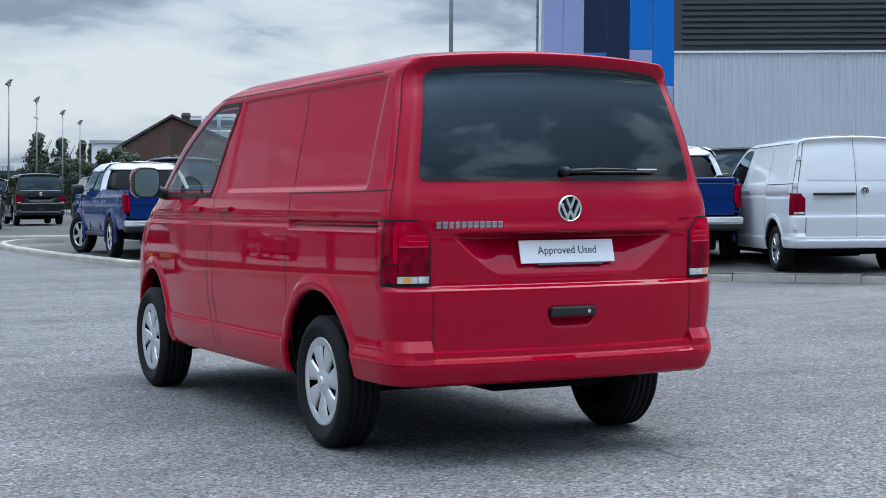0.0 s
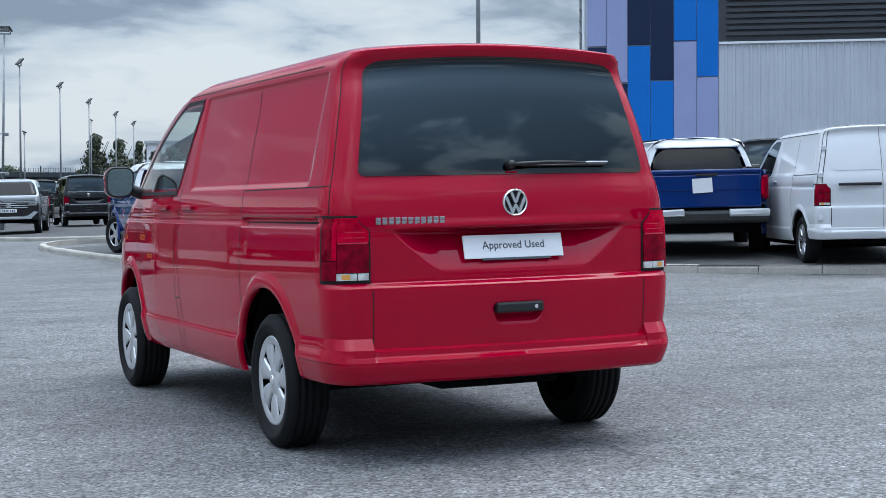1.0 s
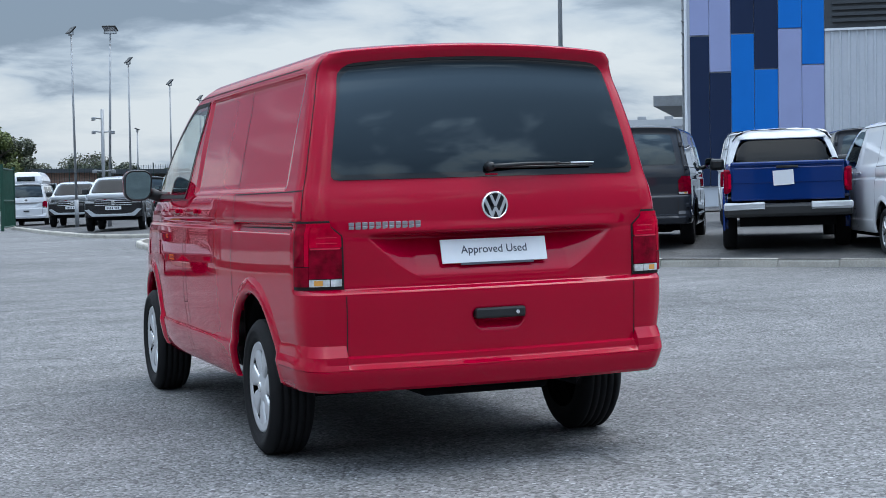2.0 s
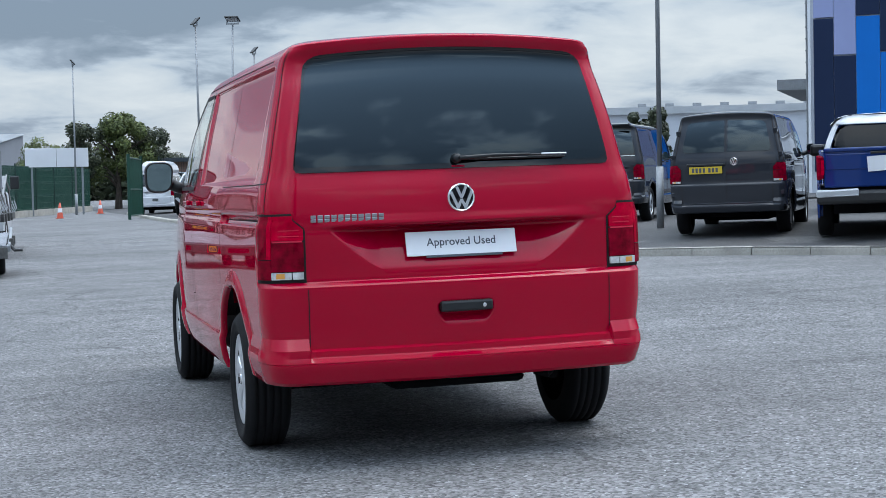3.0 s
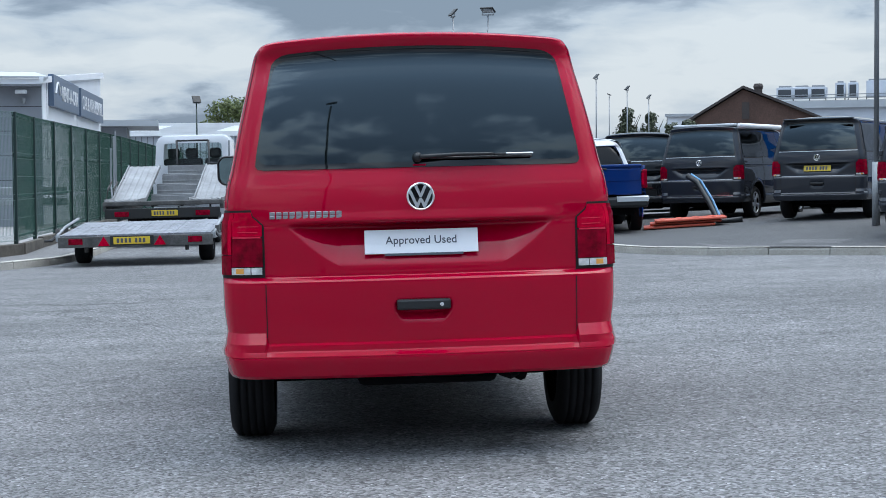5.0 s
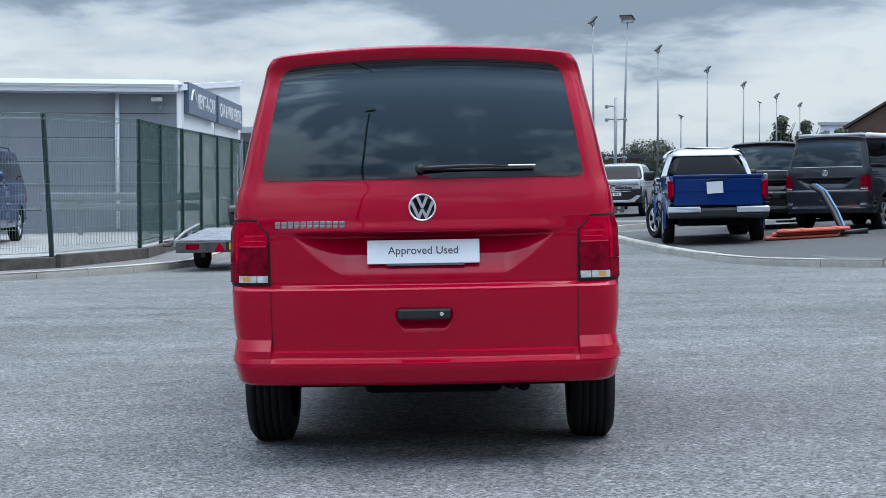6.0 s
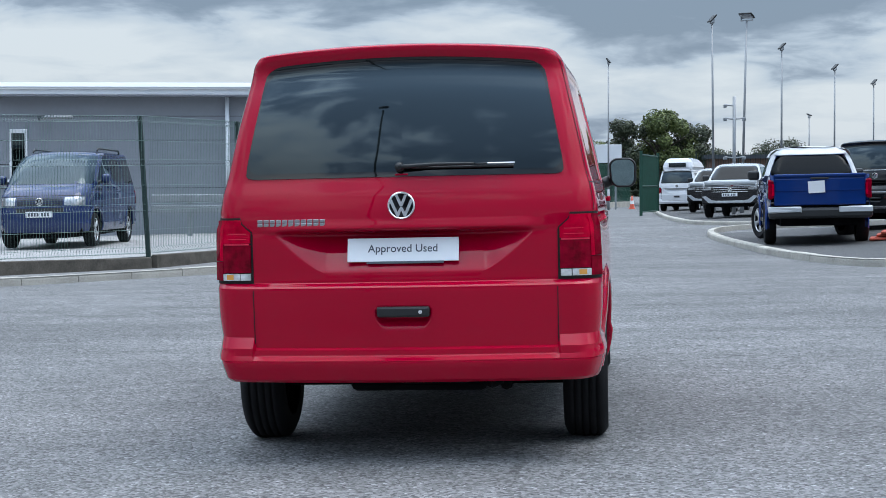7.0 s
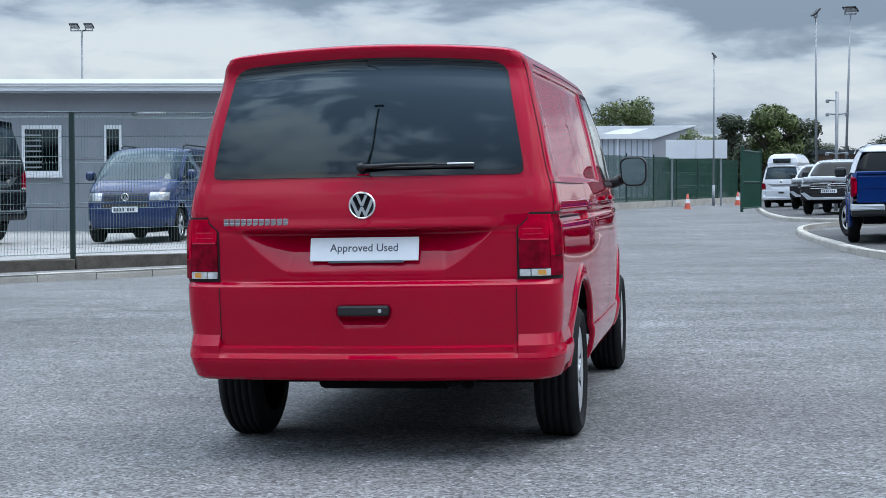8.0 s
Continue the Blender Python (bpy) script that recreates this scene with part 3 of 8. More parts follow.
# ---- vans ----
class VanShape:
    """The body surface of a panel van: u runs from the middle of the tail (0) round the corner (1-2), along the side (2-3) and round the nose (3-5)."""

    W = staticmethod(pchip([0.31, 0.34, 0.40, 0.485, 0.505, 0.60, 0.80, 0.84, 1.0, 1.085, 1.10, 1.115, 1.15, 1.20, 1.25, 1.31, 1.45, 1.62, 1.78, 1.84, 1.875, 1.905, 1.925, 1.945, 1.957, 1.963],
                           [0.915, 0.93, 0.945, 0.956, 0.947, 0.952, 0.955, 0.955, 0.952, 0.947, 0.938, 0.938, 0.941, 0.934, 0.925, 0.908, 0.878, 0.842, 0.808, 0.795, 0.784, 0.762, 0.72, 0.60, 0.36, 0.05]))
    YR = staticmethod(pchip([0.31, 0.40, 0.60, 0.790, 0.7995, 0.8225, 0.828, 1.0, 1.12, 1.22, 1.30, 1.40, 1.50, 1.60, 1.70, 1.836, 1.850, 1.900, 1.911, 1.920, 1.931, 1.945, 1.957, 1.963],
                            [-0.96, -0.985, -1.008, -1.019, -1.0185, -0.9935, -0.9925, -0.998, -0.998, -0.985, -0.962, -0.941, -0.917, -0.890, -0.859, -0.812, -0.812, -0.832, -0.832, -0.815, -0.73, -0.55, -0.25, 0.3]))
    YF = staticmethod(pchip([0.31, 0.40, 0.60, 0.90, 1.02, 1.10, 1.17, 1.22, 1.30, 1.42, 1.55, 1.68, 1.80, 1.86, 1.90, 1.925, 1.945, 1.957, 1.963],
                            [3.84, 3.88, 3.89, 3.84, 3.76, 3.66, 3.52, 3.40, 3.32, 3.16, 2.98, 2.77, 2.54, 2.36, 2.15, 1.85, 1.35, 0.95, 0.45]))
    RC = staticmethod(pchip([0.31, 0.8, 1.1, 1.3, 1.9, 1.963], [0.17, 0.15, 0.15, 0.14, 0.11, 0.03]))

    def __init__(self, recess=True, panels=True):
        self.recess, self.panels = recess, panels

    KB = 0.75

    @staticmethod
    def scoop(z):
        """Half width of the hollow round the number plate."""
        return 0.37 + 0.235 * np.clip((z - 0.868) / 0.182, 0, 1) ** 0.75

    def tail_x(self, k, z, xr):
        hb = np.minimum(self.scoop(z), 0.92 * xr)
        return np.where(k < self.KB, k / self.KB * hb, hb + (k - self.KB) / (1 - self.KB) * (xr - hb))

    def base(self, u, z):
        u, z = np.broadcast_arrays(np.asarray(u, float), np.asarray(z, float))
        W, yr, yf, r = self.W(z), self.YR(z), self.YF(z), self.RC(z)
        low = smoothstep(1.96, 1.90, z)
        xr = np.maximum(W - r - 0.02, 0.01)
        bow = 0.108 * low
        yA = yr + bow * xr ** 2
        y2 = yA + 1.15 * r
        xf = np.maximum(W - 0.34, 0.01)
        yB = yf - 0.10 * xf ** 2 * low
        y3 = yB - 0.55 * low - 0.02

        def side_x(y):
            back = (0.040 + 0.012 * smoothstep(0.7, 0.5, z)) * smoothstep(0.9, -1.0, y) * low
            front = 0.07 * smoothstep(2.0, 3.6, y) * low
            return np.maximum(W - back - front, 0.01)

        # tail
        k = np.clip(u, 0, 1)
        x = self.tail_x(k, z, xr)
        y = yr + bow * x ** 2
        # rear corner: a rounded quarter between tail and side
        c = np.clip(u - 1, 0, 1)
        x2 = side_x(y2)
        px, py = np.stack([xr, xr + 0.62 * (x2 - xr), x2, x2]), np.stack([yA, yA + 2 * bow * xr * 0.62 * (x2 - xr), y2 - 0.60 * (y2 - yA), y2])
        bez = lambda p, t: (1 - t) ** 3 * p[0] + 3 * (1 - t) ** 2 * t * p[1] + 3 * (1 - t) * t * t * p[2] + t ** 3 * p[3]
        x, y = np.where(u > 1, bez(px, c), x), np.where(u > 1, bez(py, c), y)
        # side
        s = np.clip(u - 2, 0, 1)
        ya, yc = np.maximum(-0.72, y2 + 0.03), np.minimum(1.75, y3 - 0.12)
        ys = np.where(s < 0.05, y2 + (ya - y2) * s / 0.05, np.where(s < 0.78, ya + (yc - ya) * (s - 0.05) / 0.73, yc + (y3 - yc) * (s - 0.78) / 0.22))
        x, y = np.where(u > 2, side_x(ys), x), np.where(u > 2, ys, y)
        # nose corner
        d = np.clip(u - 3, 0, 1)
        x3 = side_x(y3)
        qx, qy = np.stack([x3, x3 - 0.03, xf + 0.55 * (x3 - xf), xf]), np.stack([y3, y3 + 0.6 * (yB - y3), yB - 0.04, yB])
        x, y = np.where(u > 3, bez(qx, d), x), np.where(u > 3, bez(qy, d), y)
        g = np.clip(u - 4, 0, 1)
        xn = xf * (1 - g)
        x, y = np.where(u > 4, xn, x), np.where(u > 4, yf - 0.10 * xn ** 2 * low, y)
        # the roof and the head of the tail are arched across
        z = z + (0.016 - 0.044 * (x / 0.75) ** 2) * smoothstep(1.50, 1.88, z)
        return x, y, z

    def relief(self, u, x, y, z):
        """How far the skin stands in or out along its normal."""
        d = np.zeros_like(x)
        if self.recess:
            tail = (u < 1.2)
            ax = np.abs(x)
            foot = 0.868 + 0.182 * np.clip((ax - 0.37) / 0.235, 0, 1) ** (1 / 0.75)
            d += np.where(tail, -0.112 * smoothstep(1.068, 1.046, z) * np.clip((z - foot) / 0.182, 0, 1), 0)
            cup = smoothstep(0.0, 0.03, 0.135 - 0.55 * np.maximum(0.665 - z, 0) - ax) * smoothstep(0.702, 0.690, z) * smoothstep(0.612, 0.640, z)
            d += np.where(tail, -0.035 * cup, 0)
            # raised ridge above the plate
            d += np.where(tail, 0.010 * smoothstep(1.13, 1.07, z) * smoothstep(1.050, 1.064, z) * smoothstep(0.70, 0.55, ax), 0)
        if self.panels:
            side = (u > 2) & (u < 3)
            e = 0.045
            for y0, y1 in ((-0.60, 1.40),):
                win = smoothstep(y0, y0 + e, y) * smoothstep(y1, y1 - e, y) * smoothstep(1.272, 1.296, z) * smoothstep(1.845, 1.828, z)
                d += np.where(side, -0.012 * win, 0)
            d += np.where(side, -0.022 * smoothstep(0.33, 0.31, y) * smoothstep(-0.90, -0.88, y) * smoothstep(1.078, 1.086, z) * smoothstep(1.122, 1.114, z), 0)
        return d

    def at(self, u, z, sgn=1, off=0.0):
        """Points and outward normals of the skin."""
        e = 0.004
        u, h = np.broadcast_arrays(np.asarray(u, float), np.asarray(z, float))
        x, y, z = self.base(u, h)
        xu, yu, zu = self.base(u + e, h)
        xd, yd, zd = self.base(u - e, h)
        xz, yz, zz = self.base(u, np.minimum(h + e, 1.963))
        xy, yy, zy = self.base(u, np.maximum(h - e, 0.31))
        tu = np.stack([xu - xd, yu - yd, zu - zd], -1)
        tz = np.stack([xz - xy, yz - yy, zz - zy], -1)
        n = np.cross(tu, tz)
        n /= np.maximum(np.linalg.norm(n, axis=-1, keepdims=True), 1e-9)
        p = np.stack([x, y, z], -1) + n * (off + self.relief(u, x, y, h))[..., None]
        flip = np.array([sgn, 1, 1])
        return p * flip, n * flip

    def u_tail(self, x, z):
        """u for a place x from the middle on the tail."""
        xr = np.maximum(self.W(z) - self.RC(z) - 0.02, 0.01)
        x, hb = np.asarray(x, float), np.minimum(self.scoop(z), 0.92 * xr)
        k = np.where(x < hb, x / hb * self.KB, self.KB + (x - hb) / np.maximum(xr - hb, 1e-6) * (1 - self.KB))
        return np.where(k > 1, 1 + (k - 1) * 0.35, k)

    def u_side(self, y, z):
        us = np.linspace(1.9, 3.95, 90)
        return np.interp(y, self.base(us, np.full(90, z))[1], us)


def grid_normals(P, sgn):
    du = np.gradient(P, axis=1)
    dz = np.gradient(P, axis=0)
    n = np.cross(du, dz) * sgn
    return n / np.maximum(np.linalg.norm(n, axis=-1, keepdims=True), 1e-9)


def skin_patch(shape, name, rows, cols, mat, parent, sgn=1, off=0.006, skirt=0.02, label=""):
    """A panel lying on the skin. rows: heights; cols(z): the u values across that height."""
    U = np.array([cols(z) for z in rows])
    Z = np.repeat(np.array(rows, float)[:, None], U.shape[1], 1)
    P, N = shape.at(U, Z, sgn, off)
    G = grid_normals(P, sgn)
    h, w = U.shape
    verts, norms = list(P.reshape(-1, 3)), list(G.reshape(-1, 3))
    fl = (lambda f: f) if sgn > 0 else (lambda f: f[::-1])
    faces = [fl((j * w + i, j * w + i + 1, (j + 1) * w + i + 1, (j + 1) * w + i)) for j in range(h - 1) for i in range(w - 1)]
    ring = [i for i in range(w)] + [j * w + w - 1 for j in range(1, h)] + [(h - 1) * w + i for i in range(w - 2, -1, -1)] + [j * w for j in range(h - 2, 0, -1)]
    if skirt:
        k = len(verts)
        flatN = N.reshape(-1, 3)
        mid = P.reshape(-1, 3).mean(0)
        for i in ring:
            verts.append(verts[i])
            o = verts[i] - mid
            norms.append(o / (np.linalg.norm(o) + 1e-9))
        k2 = len(verts)
        for i in ring:
            verts.append(verts[i] - flatN[i] * skirt)
            o = verts[i] - mid
            norms.append(o / (np.linalg.norm(o) + 1e-9))
        m = len(ring)
        faces += [fl((k + (i + 1) % m, k + i, k2 + i, k2 + (i + 1) % m)) for i in range(m)]
    return mesh_object(name, verts, faces, mat, parent, normals=norms, label=label)


def skin_ribbon(shape, name, path, width, mat, parent, sgn=1, off=0.0016):
    """A thin line on the skin through (u, z) points."""
    us, zs = [], []
    for (u0, z0), (u1, z1) in zip(path, path[1:]):
        n = max(2, int(max(abs(z1 - z0) / 0.025, abs(u1 - u0) / 0.03)))
        for t in np.linspace(0, 1, n, endpoint=False):
            us.append(u0 + (u1 - u0) * t)
            zs.append(z0 + (z1 - z0) * t)
    us.append(path[-1][0]), zs.append(path[-1][1])
    P, N = shape.at(np.array(us), np.array(zs), sgn, off)
    T = np.gradient(P, axis=0)
    B = np.cross(N, T)
    B /= np.maximum(np.linalg.norm(B, axis=-1, keepdims=True), 1e-9)
    a, b = P + B * width / 2, P - B * width / 2
    verts = np.stack([a, b], 1).reshape(-1, 3)
    faces = [(2 * i, 2 * i + 1, 2 * i + 3, 2 * i + 2) for i in range(len(us) - 1)]
    return mesh_object(name, verts, faces, mat, parent)


def fan_outline(half_w, half_h, radius, n=6):
    pts = []
    for cx, cy, a0 in ((half_w - radius, half_h - radius, 0), (-half_w + radius, half_h - radius, 90), (-half_w + radius, -half_h + radius, 180), (half_w - radius, -half_h + radius, 270)):
        for t in np.linspace(radians(a0), radians(a0 + 90), n):
            pts.append((cx + radius * math.cos(t), cy + radius * math.sin(t)))
    return pts


def badge_mesh(parent, m, radius, fine=True):
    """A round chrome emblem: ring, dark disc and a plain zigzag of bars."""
    n = 40 if fine else 16
    bm = bmesh.new()
    add_lathe(bm, [(0.001, 0.005), (radius * 0.88, 0.004)], n, m)
    bmesh.ops.recalc_face_normals(bm, faces=bm.faces)
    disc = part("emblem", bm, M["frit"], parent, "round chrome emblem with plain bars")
    bm = bmesh.new()
    rr = add_lathe(bm, [(radius * 0.84, -0.002), (radius * 0.86, 0.007), (radius * 0.93, 0.011), (radius, 0.006), (radius * 1.01, -0.004)], n, m)
    w = radius
    v_up = [(-0.44, 0.72), (-0.25, 0.80), (0.0, 0.22), (0.25, 0.80), (0.44, 0.72), (0.09, -0.06), (-0.09, -0.06)]
    w_low = [(-0.84, 0.28), (-0.68, 0.48), (-0.27, -0.46), (-0.07, -0.10), (0.07, -0.10), (0.27, -0.46), (0.68, 0.48), (0.84, 0.28), (0.34, -0.80), (0.20, -0.84), (0.0, -0.36), (-0.20, -0.84), (-0.34, -0.80)]
    spin = m @ Matrix(((0, 0, 1, 0), (1, 0, 0, 0), (0, 1, 0, 0), (0, 0, 0, 1)))
    for o in (v_up, w_low):
        add_prism(bm, [(a * w, b * w) for a, b in o], 0.010, spin)
    bmesh.ops.triangulate(bm, faces=[f for f in bm.faces if len(f.verts) > 4])
    bmesh.ops.recalc_face_normals(bm, faces=bm.faces)
    part("emblem_ring", bm, M["chrome"], disc, smooth=False)


def wheel(parent, x, y, z, sgn, style="cap", radius=0.335, rim=0.228, spin=0.0, fine=True, steer=0.0):
    """A wheel whose outer face looks along sgn * x."""
    n = 48 if fine else 24
    m = Matrix.Translation((x, y, z)) @ Matrix.Rotation(radians(steer), 4, "Z") @ (Matrix.Identity(4) if sgn > 0 else Matrix.Rotation(math.pi, 4, "Z"))
    bm = bmesh.new()
    R, hw = radius, 0.107
    prof = [(rim - 0.01, -hw), (R - 0.05, -hw - 0.004), (R - 0.016, -hw + 0.012), (R, -hw + 0.03)]
    if fine:
        for g in (-0.055, -0.018, 0.018, 0.055):
            prof += [(R, g - 0.006), (R - 0.008, g - 0.004), (R - 0.008, g + 0.004), (R, g + 0.006)]
    prof += [(R, hw - 0.03), (R - 0.016, hw - 0.012), (R - 0.034, hw), (R - 0.038, hw + 0.0035), (R - 0.05, hw + 0.004), (R - 0.062, hw + 0.004), (R - 0.065, hw + 0.001), (rim + 0.022, hw - 0.002), (rim + 0.004, hw - 0.012), (rim - 0.012, hw - 0.03)]
    add_lathe(bm, prof, n, m)
    bmesh.ops.recalc_face_normals(bm, faces=bm.faces)
    hub = empty_child("wheel", parent)
    part("tyre", bm, M["tyre"], hub, smooth=True)
    face = hw - 0.016
    RIM = M["hubcap"] if style == "cap" else M["alloy"]
    bm = bmesh.new()
    add_lathe(bm, [(0.001, face - 0.055), (rim * 0.6, face - 0.055), (rim * 0.93, face - 0.035), (rim * 0.97, face - 0.09)], n, m)
    bmesh.ops.recalc_face_normals(bm, faces=bm.faces)
    part("wheel_dish", bm, M["under"], hub)
    # cover: a rim ring, a domed hub and broad spokes with slots between
    bm = bmesh.new()
    cap = style == "cap"
    add_lathe(bm, ([(rim * 0.80, face - 0.006), (rim * 0.83, face - 0.001)] if cap else []) + [(rim * 0.90, face - (0.003 if cap else 0.012)), (rim * 0.93, face), (rim * 0.98, face + 0.002), (rim * 1.005, face - 0.010)], n, m)
    add_lathe(bm, [(0.001, face + 0.004), (rim * 0.15, face + 0.002), (rim * 0.27, face - 0.006), (rim * 0.36, face - 0.012)], n, m)
    spokes = {"cap": 7, "alloy": 5, "steel": 10}[style]
    gap = {"cap": 0.24, "alloy": 0.56, "steel": 0.45}[style]
    whole = bm
    for k in range(spokes):
        bm = bmesh.new() if fine else whole
        a0 = spin + 2 * math.pi * (k + gap / 2) / spokes
        a1 = spin + 2 * math.pi * (k + 1 - gap / 2) / spokes
        rows = []
        for r, dx in ((0.26, -0.008), (0.45, -0.004), (0.62, -0.001), (0.74, -0.002), (0.84, -0.004) if cap else (0.945, -0.006)):
            wide = 1.10 - 0.20 * r if cap else 0.5 + 0.5 * min(1.0, (r - 0.2) / 0.5) if style != "alloy" else 1.0 - 0.15 * r
            am, ah = (a0 + a1) / 2, (a1 - a0) / 2 * wide
            ring = []
            for f in np.linspace(-1, 1, 7):
                bulge = 0.006 * (1 - f * f) - 0.004
                t = am + ah * f + (0.10 * r if cap else 0.0)
                ring.append(bm.verts.new(m @ Vector((face + dx + bulge, r * rim * math.cos(t), r * rim * math.sin(t)))))
            rows.append(ring)
        for r0, r1 in zip(rows, rows[1:]):
            for i in range(6):
                bm.faces.new((r0[i], r0[i + 1], r1[i + 1], r1[i]))
        for side in (0, 6):
            e = [rw[side] for rw in rows]
            back = [bm.verts.new(v.co - (m.to_3x3() @ Vector((0.010 if cap else 0.02, 0, 0)))) for v in e]
            for i in range(len(e) - 1):
                bm.faces.new((e[i], e[i + 1], back[i + 1], back[i]))
        if fine:
            bmesh.ops.recalc_face_normals(bm, faces=bm.faces)
            part("spoke", bm, RIM, hub, smooth=True)
    bm = whole
    bmesh.ops.recalc_face_normals(bm, faces=bm.faces)
    part("hubcap" if style == "cap" else "rim", bm, RIM, hub, "silver seven-spoke wheel cover" if style == "cap" else "", smooth=True)
    if fine:
        bm = bmesh.new()
        add_lathe(bm, [(0.001, face + 0.008), (0.024, face + 0.007), (0.028, face + 0.002)], 20, m)
        bmesh.ops.recalc_face_normals(bm, faces=bm.faces)
        part("hub_emblem", bm, M["chrome"], hub)
    return hub


def empty_child(name, parent):
    ob = new(name)
    ob.parent = parent
    ob.empty_display_size = 0.1
    return ob


ARCH = ((-0.05, 0.345, 0.425), (2.98, 0.345, 0.425))


def van_body(van, shape, mat, fine, split):
    """The skin, cut open at the wheel arches. split(u, x, y, z) names the part that each face belongs to."""
    us = np.concatenate([np.linspace(0, 1, 84 if fine else 18, endpoint=False), np.linspace(1, 2, 12 if fine else 6, endpoint=False), np.linspace(2, 3, 170 if fine else 70, endpoint=False),
                         np.linspace(3, 4, 12 if fine else 8, endpoint=False), np.linspace(4, 5, 14 if fine else 6)])
    zs = [0.31, 0.325, 0.34, 0.37, 0.40, 0.44, 0.47, 0.487, 0.494, 0.505, 0.53, 0.56, 0.59, 0.61]
    zs += [0.625, 0.64, 0.66, 0.68, 0.692, 0.704, 0.72, 0.75, 0.775, 0.788, 0.7975, 0.8005, 0.8115, 0.8215, 0.8245, 0.84, 0.865]
    zs += list(np.arange(0.875, 1.05, 0.0105)) + [1.052, 1.06, 1.068, 1.078, 1.086, 1.092, 1.10, 1.108, 1.116, 1.124, 1.14, 1.16, 1.18, 1.20, 1.225, 1.245, 1.262, 1.275, 1.288, 1.30, 1.32]
    zs += list(np.arange(1.35, 1.82, 0.03)) + [1.826, 1.835, 1.845, 1.86, 1.872, 1.882, 1.892, 1.900, 1.906, 1.911, 1.9155, 1.920, 1.926, 1.932, 1.94, 1.948, 1.954, 1.959, 1.963]
    zs = np.array(zs if fine else [z for i, z in enumerate(zs) if i % 2 == 0 or z > 1.95 or z in (0.487, 0.505)])
    U, Z = np.meshgrid(us, zs)
    out = {}
    for sgn in (1, -1):
        P, N = shape.at(U, Z, sgn)
        h, w = U.shape
        # clean round arches: push near vertices onto the circle
        flat = P.reshape(-1, 3)
        uf = U.reshape(-1)
        cut = np.zeros(len(flat), bool)
        sides = (uf > 1.5) & (uf < 3.9)
        for cy, cz, r in ARCH:
            dy, dz = flat[:, 1] - cy, flat[:, 2] - cz
            dist = np.hypot(dy, dz)
            dist = np.where(flat[:, 2] < cz, np.abs(dy), dist)
            near = sides & (dist < r) & (dist > r - 0.035)
            s = r / np.maximum(dist, 1e-6)
            flat[near, 1] = cy + dy[near] * s[near]
            flat[near, 2] = np.where(flat[near, 2] < cz, flat[near, 2], cz + dz[near] * s[near])
            cut |= sides & (dist < r - 0.0351)
        G = grid_normals(P, sgn).reshape(-1, 3)
        C = (P[:-1, :-1] + P[1:, 1:]) / 2
        UC, ZC = (U[:-1, :-1] + U[1:, 1:]) / 2, (Z[:-1, :-1] + Z[1:, 1:]) / 2
        names = split(UC, np.abs(C[..., 0]), C[..., 1], ZC)
        for j in range(h - 1):
            for i in range(w - 1):
                f = (j * w + i, j * w + i + 1, (j + 1) * w + i + 1, (j + 1) * w + i)
                if cut[list(f)].any() or names[j][i] == "":
                    continue
                key = names[j][i]
                if key in ("front_door", "side_door", "front_window"):
                    key = (key, sgn)
                out.setdefault(key, []).append((sgn, f, flat, G))
    objs = {}
    for key, fs in out.items():
        verts, norms, faces, index = [], [], [], {}
        for sgn, f, flat, G in fs:
            ids = []
            for v in f if sgn > 0 else f[::-1]:
                kk = (sgn, v)
                if kk not in index:
                    index[kk] = len(verts)
                    verts.append(flat[v])
                    norms.append(G[v])
                ids.append(index[kk])
            faces.append(ids)
        nm = key[0] if isinstance(key, tuple) else key
        objs[key] = mesh_object(nm, verts, faces, M["glass"] if "window" in nm or "windscreen" in nm else mat, van, normals=norms)
    return objs


def arch_lip(van, shape, mat, sgn, cy, cz, r, fine):
    """The flared lip round a wheel arch and the dark well behind it."""
    n = 40 if fine else 18
    ang = np.linspace(radians(-8), radians(188), n)
    prof = [(0.0, -0.014), (0.0, 0.002), (0.004, 0.012), (0.020, 0.017), (0.045, 0.014), (0.075, 0.004), (0.09, -0.003)]
    verts, norms = [], []
    for a in ang:
        for dr, off in prof:
            y, z = cy + (r + dr) * math.cos(a), cz + (r + dr) * math.sin(a)
            z = max(z, 0.372 if cy < 1 and y < cy else 0.318)
            p, nn = shape.at(np.array(shape.u_side(y, max(z, 0.32))), np.array(max(z, 0.32)), sgn, off)
            p = np.array([p[0], y, z])
            verts.append(p)
    k = len(prof)
    P = np.array(verts).reshape(n, k, 3)
    G = grid_normals(P.transpose(1, 0, 2), -sgn).transpose(1, 0, 2)
    faces = [((i * k + j), (i * k + j + 1), ((i + 1) * k + j + 1), ((i + 1) * k + j)) for i in range(n - 1) for j in range(k - 1)]
    if sgn < 0:
        faces = [f[::-1] for f in faces]
    mesh_object("wheel_arch", verts, faces, mat, van, normals=G.reshape(-1, 3))
    bm = bmesh.new()
    rows = []
    for xx in (0.875 if cy < 1 else 0.83, 0.60):
        rows.append([bm.verts.new((sgn * xx, cy + (r + 0.01) * math.cos(a), max(0.38 if cy < 1 and math.cos(a) < 0 else 0.25, cz + (r + 0.01) * math.sin(a)))) for a in np.linspace(radians(-14), radians(194), 20)])
    for i in range(19):
        bm.faces.new((rows[0][i], rows[0][i + 1], rows[1][i + 1], rows[1][i]))
    bm.faces.new(rows[1])
    part("wheel_well", bm, M["under"], van)


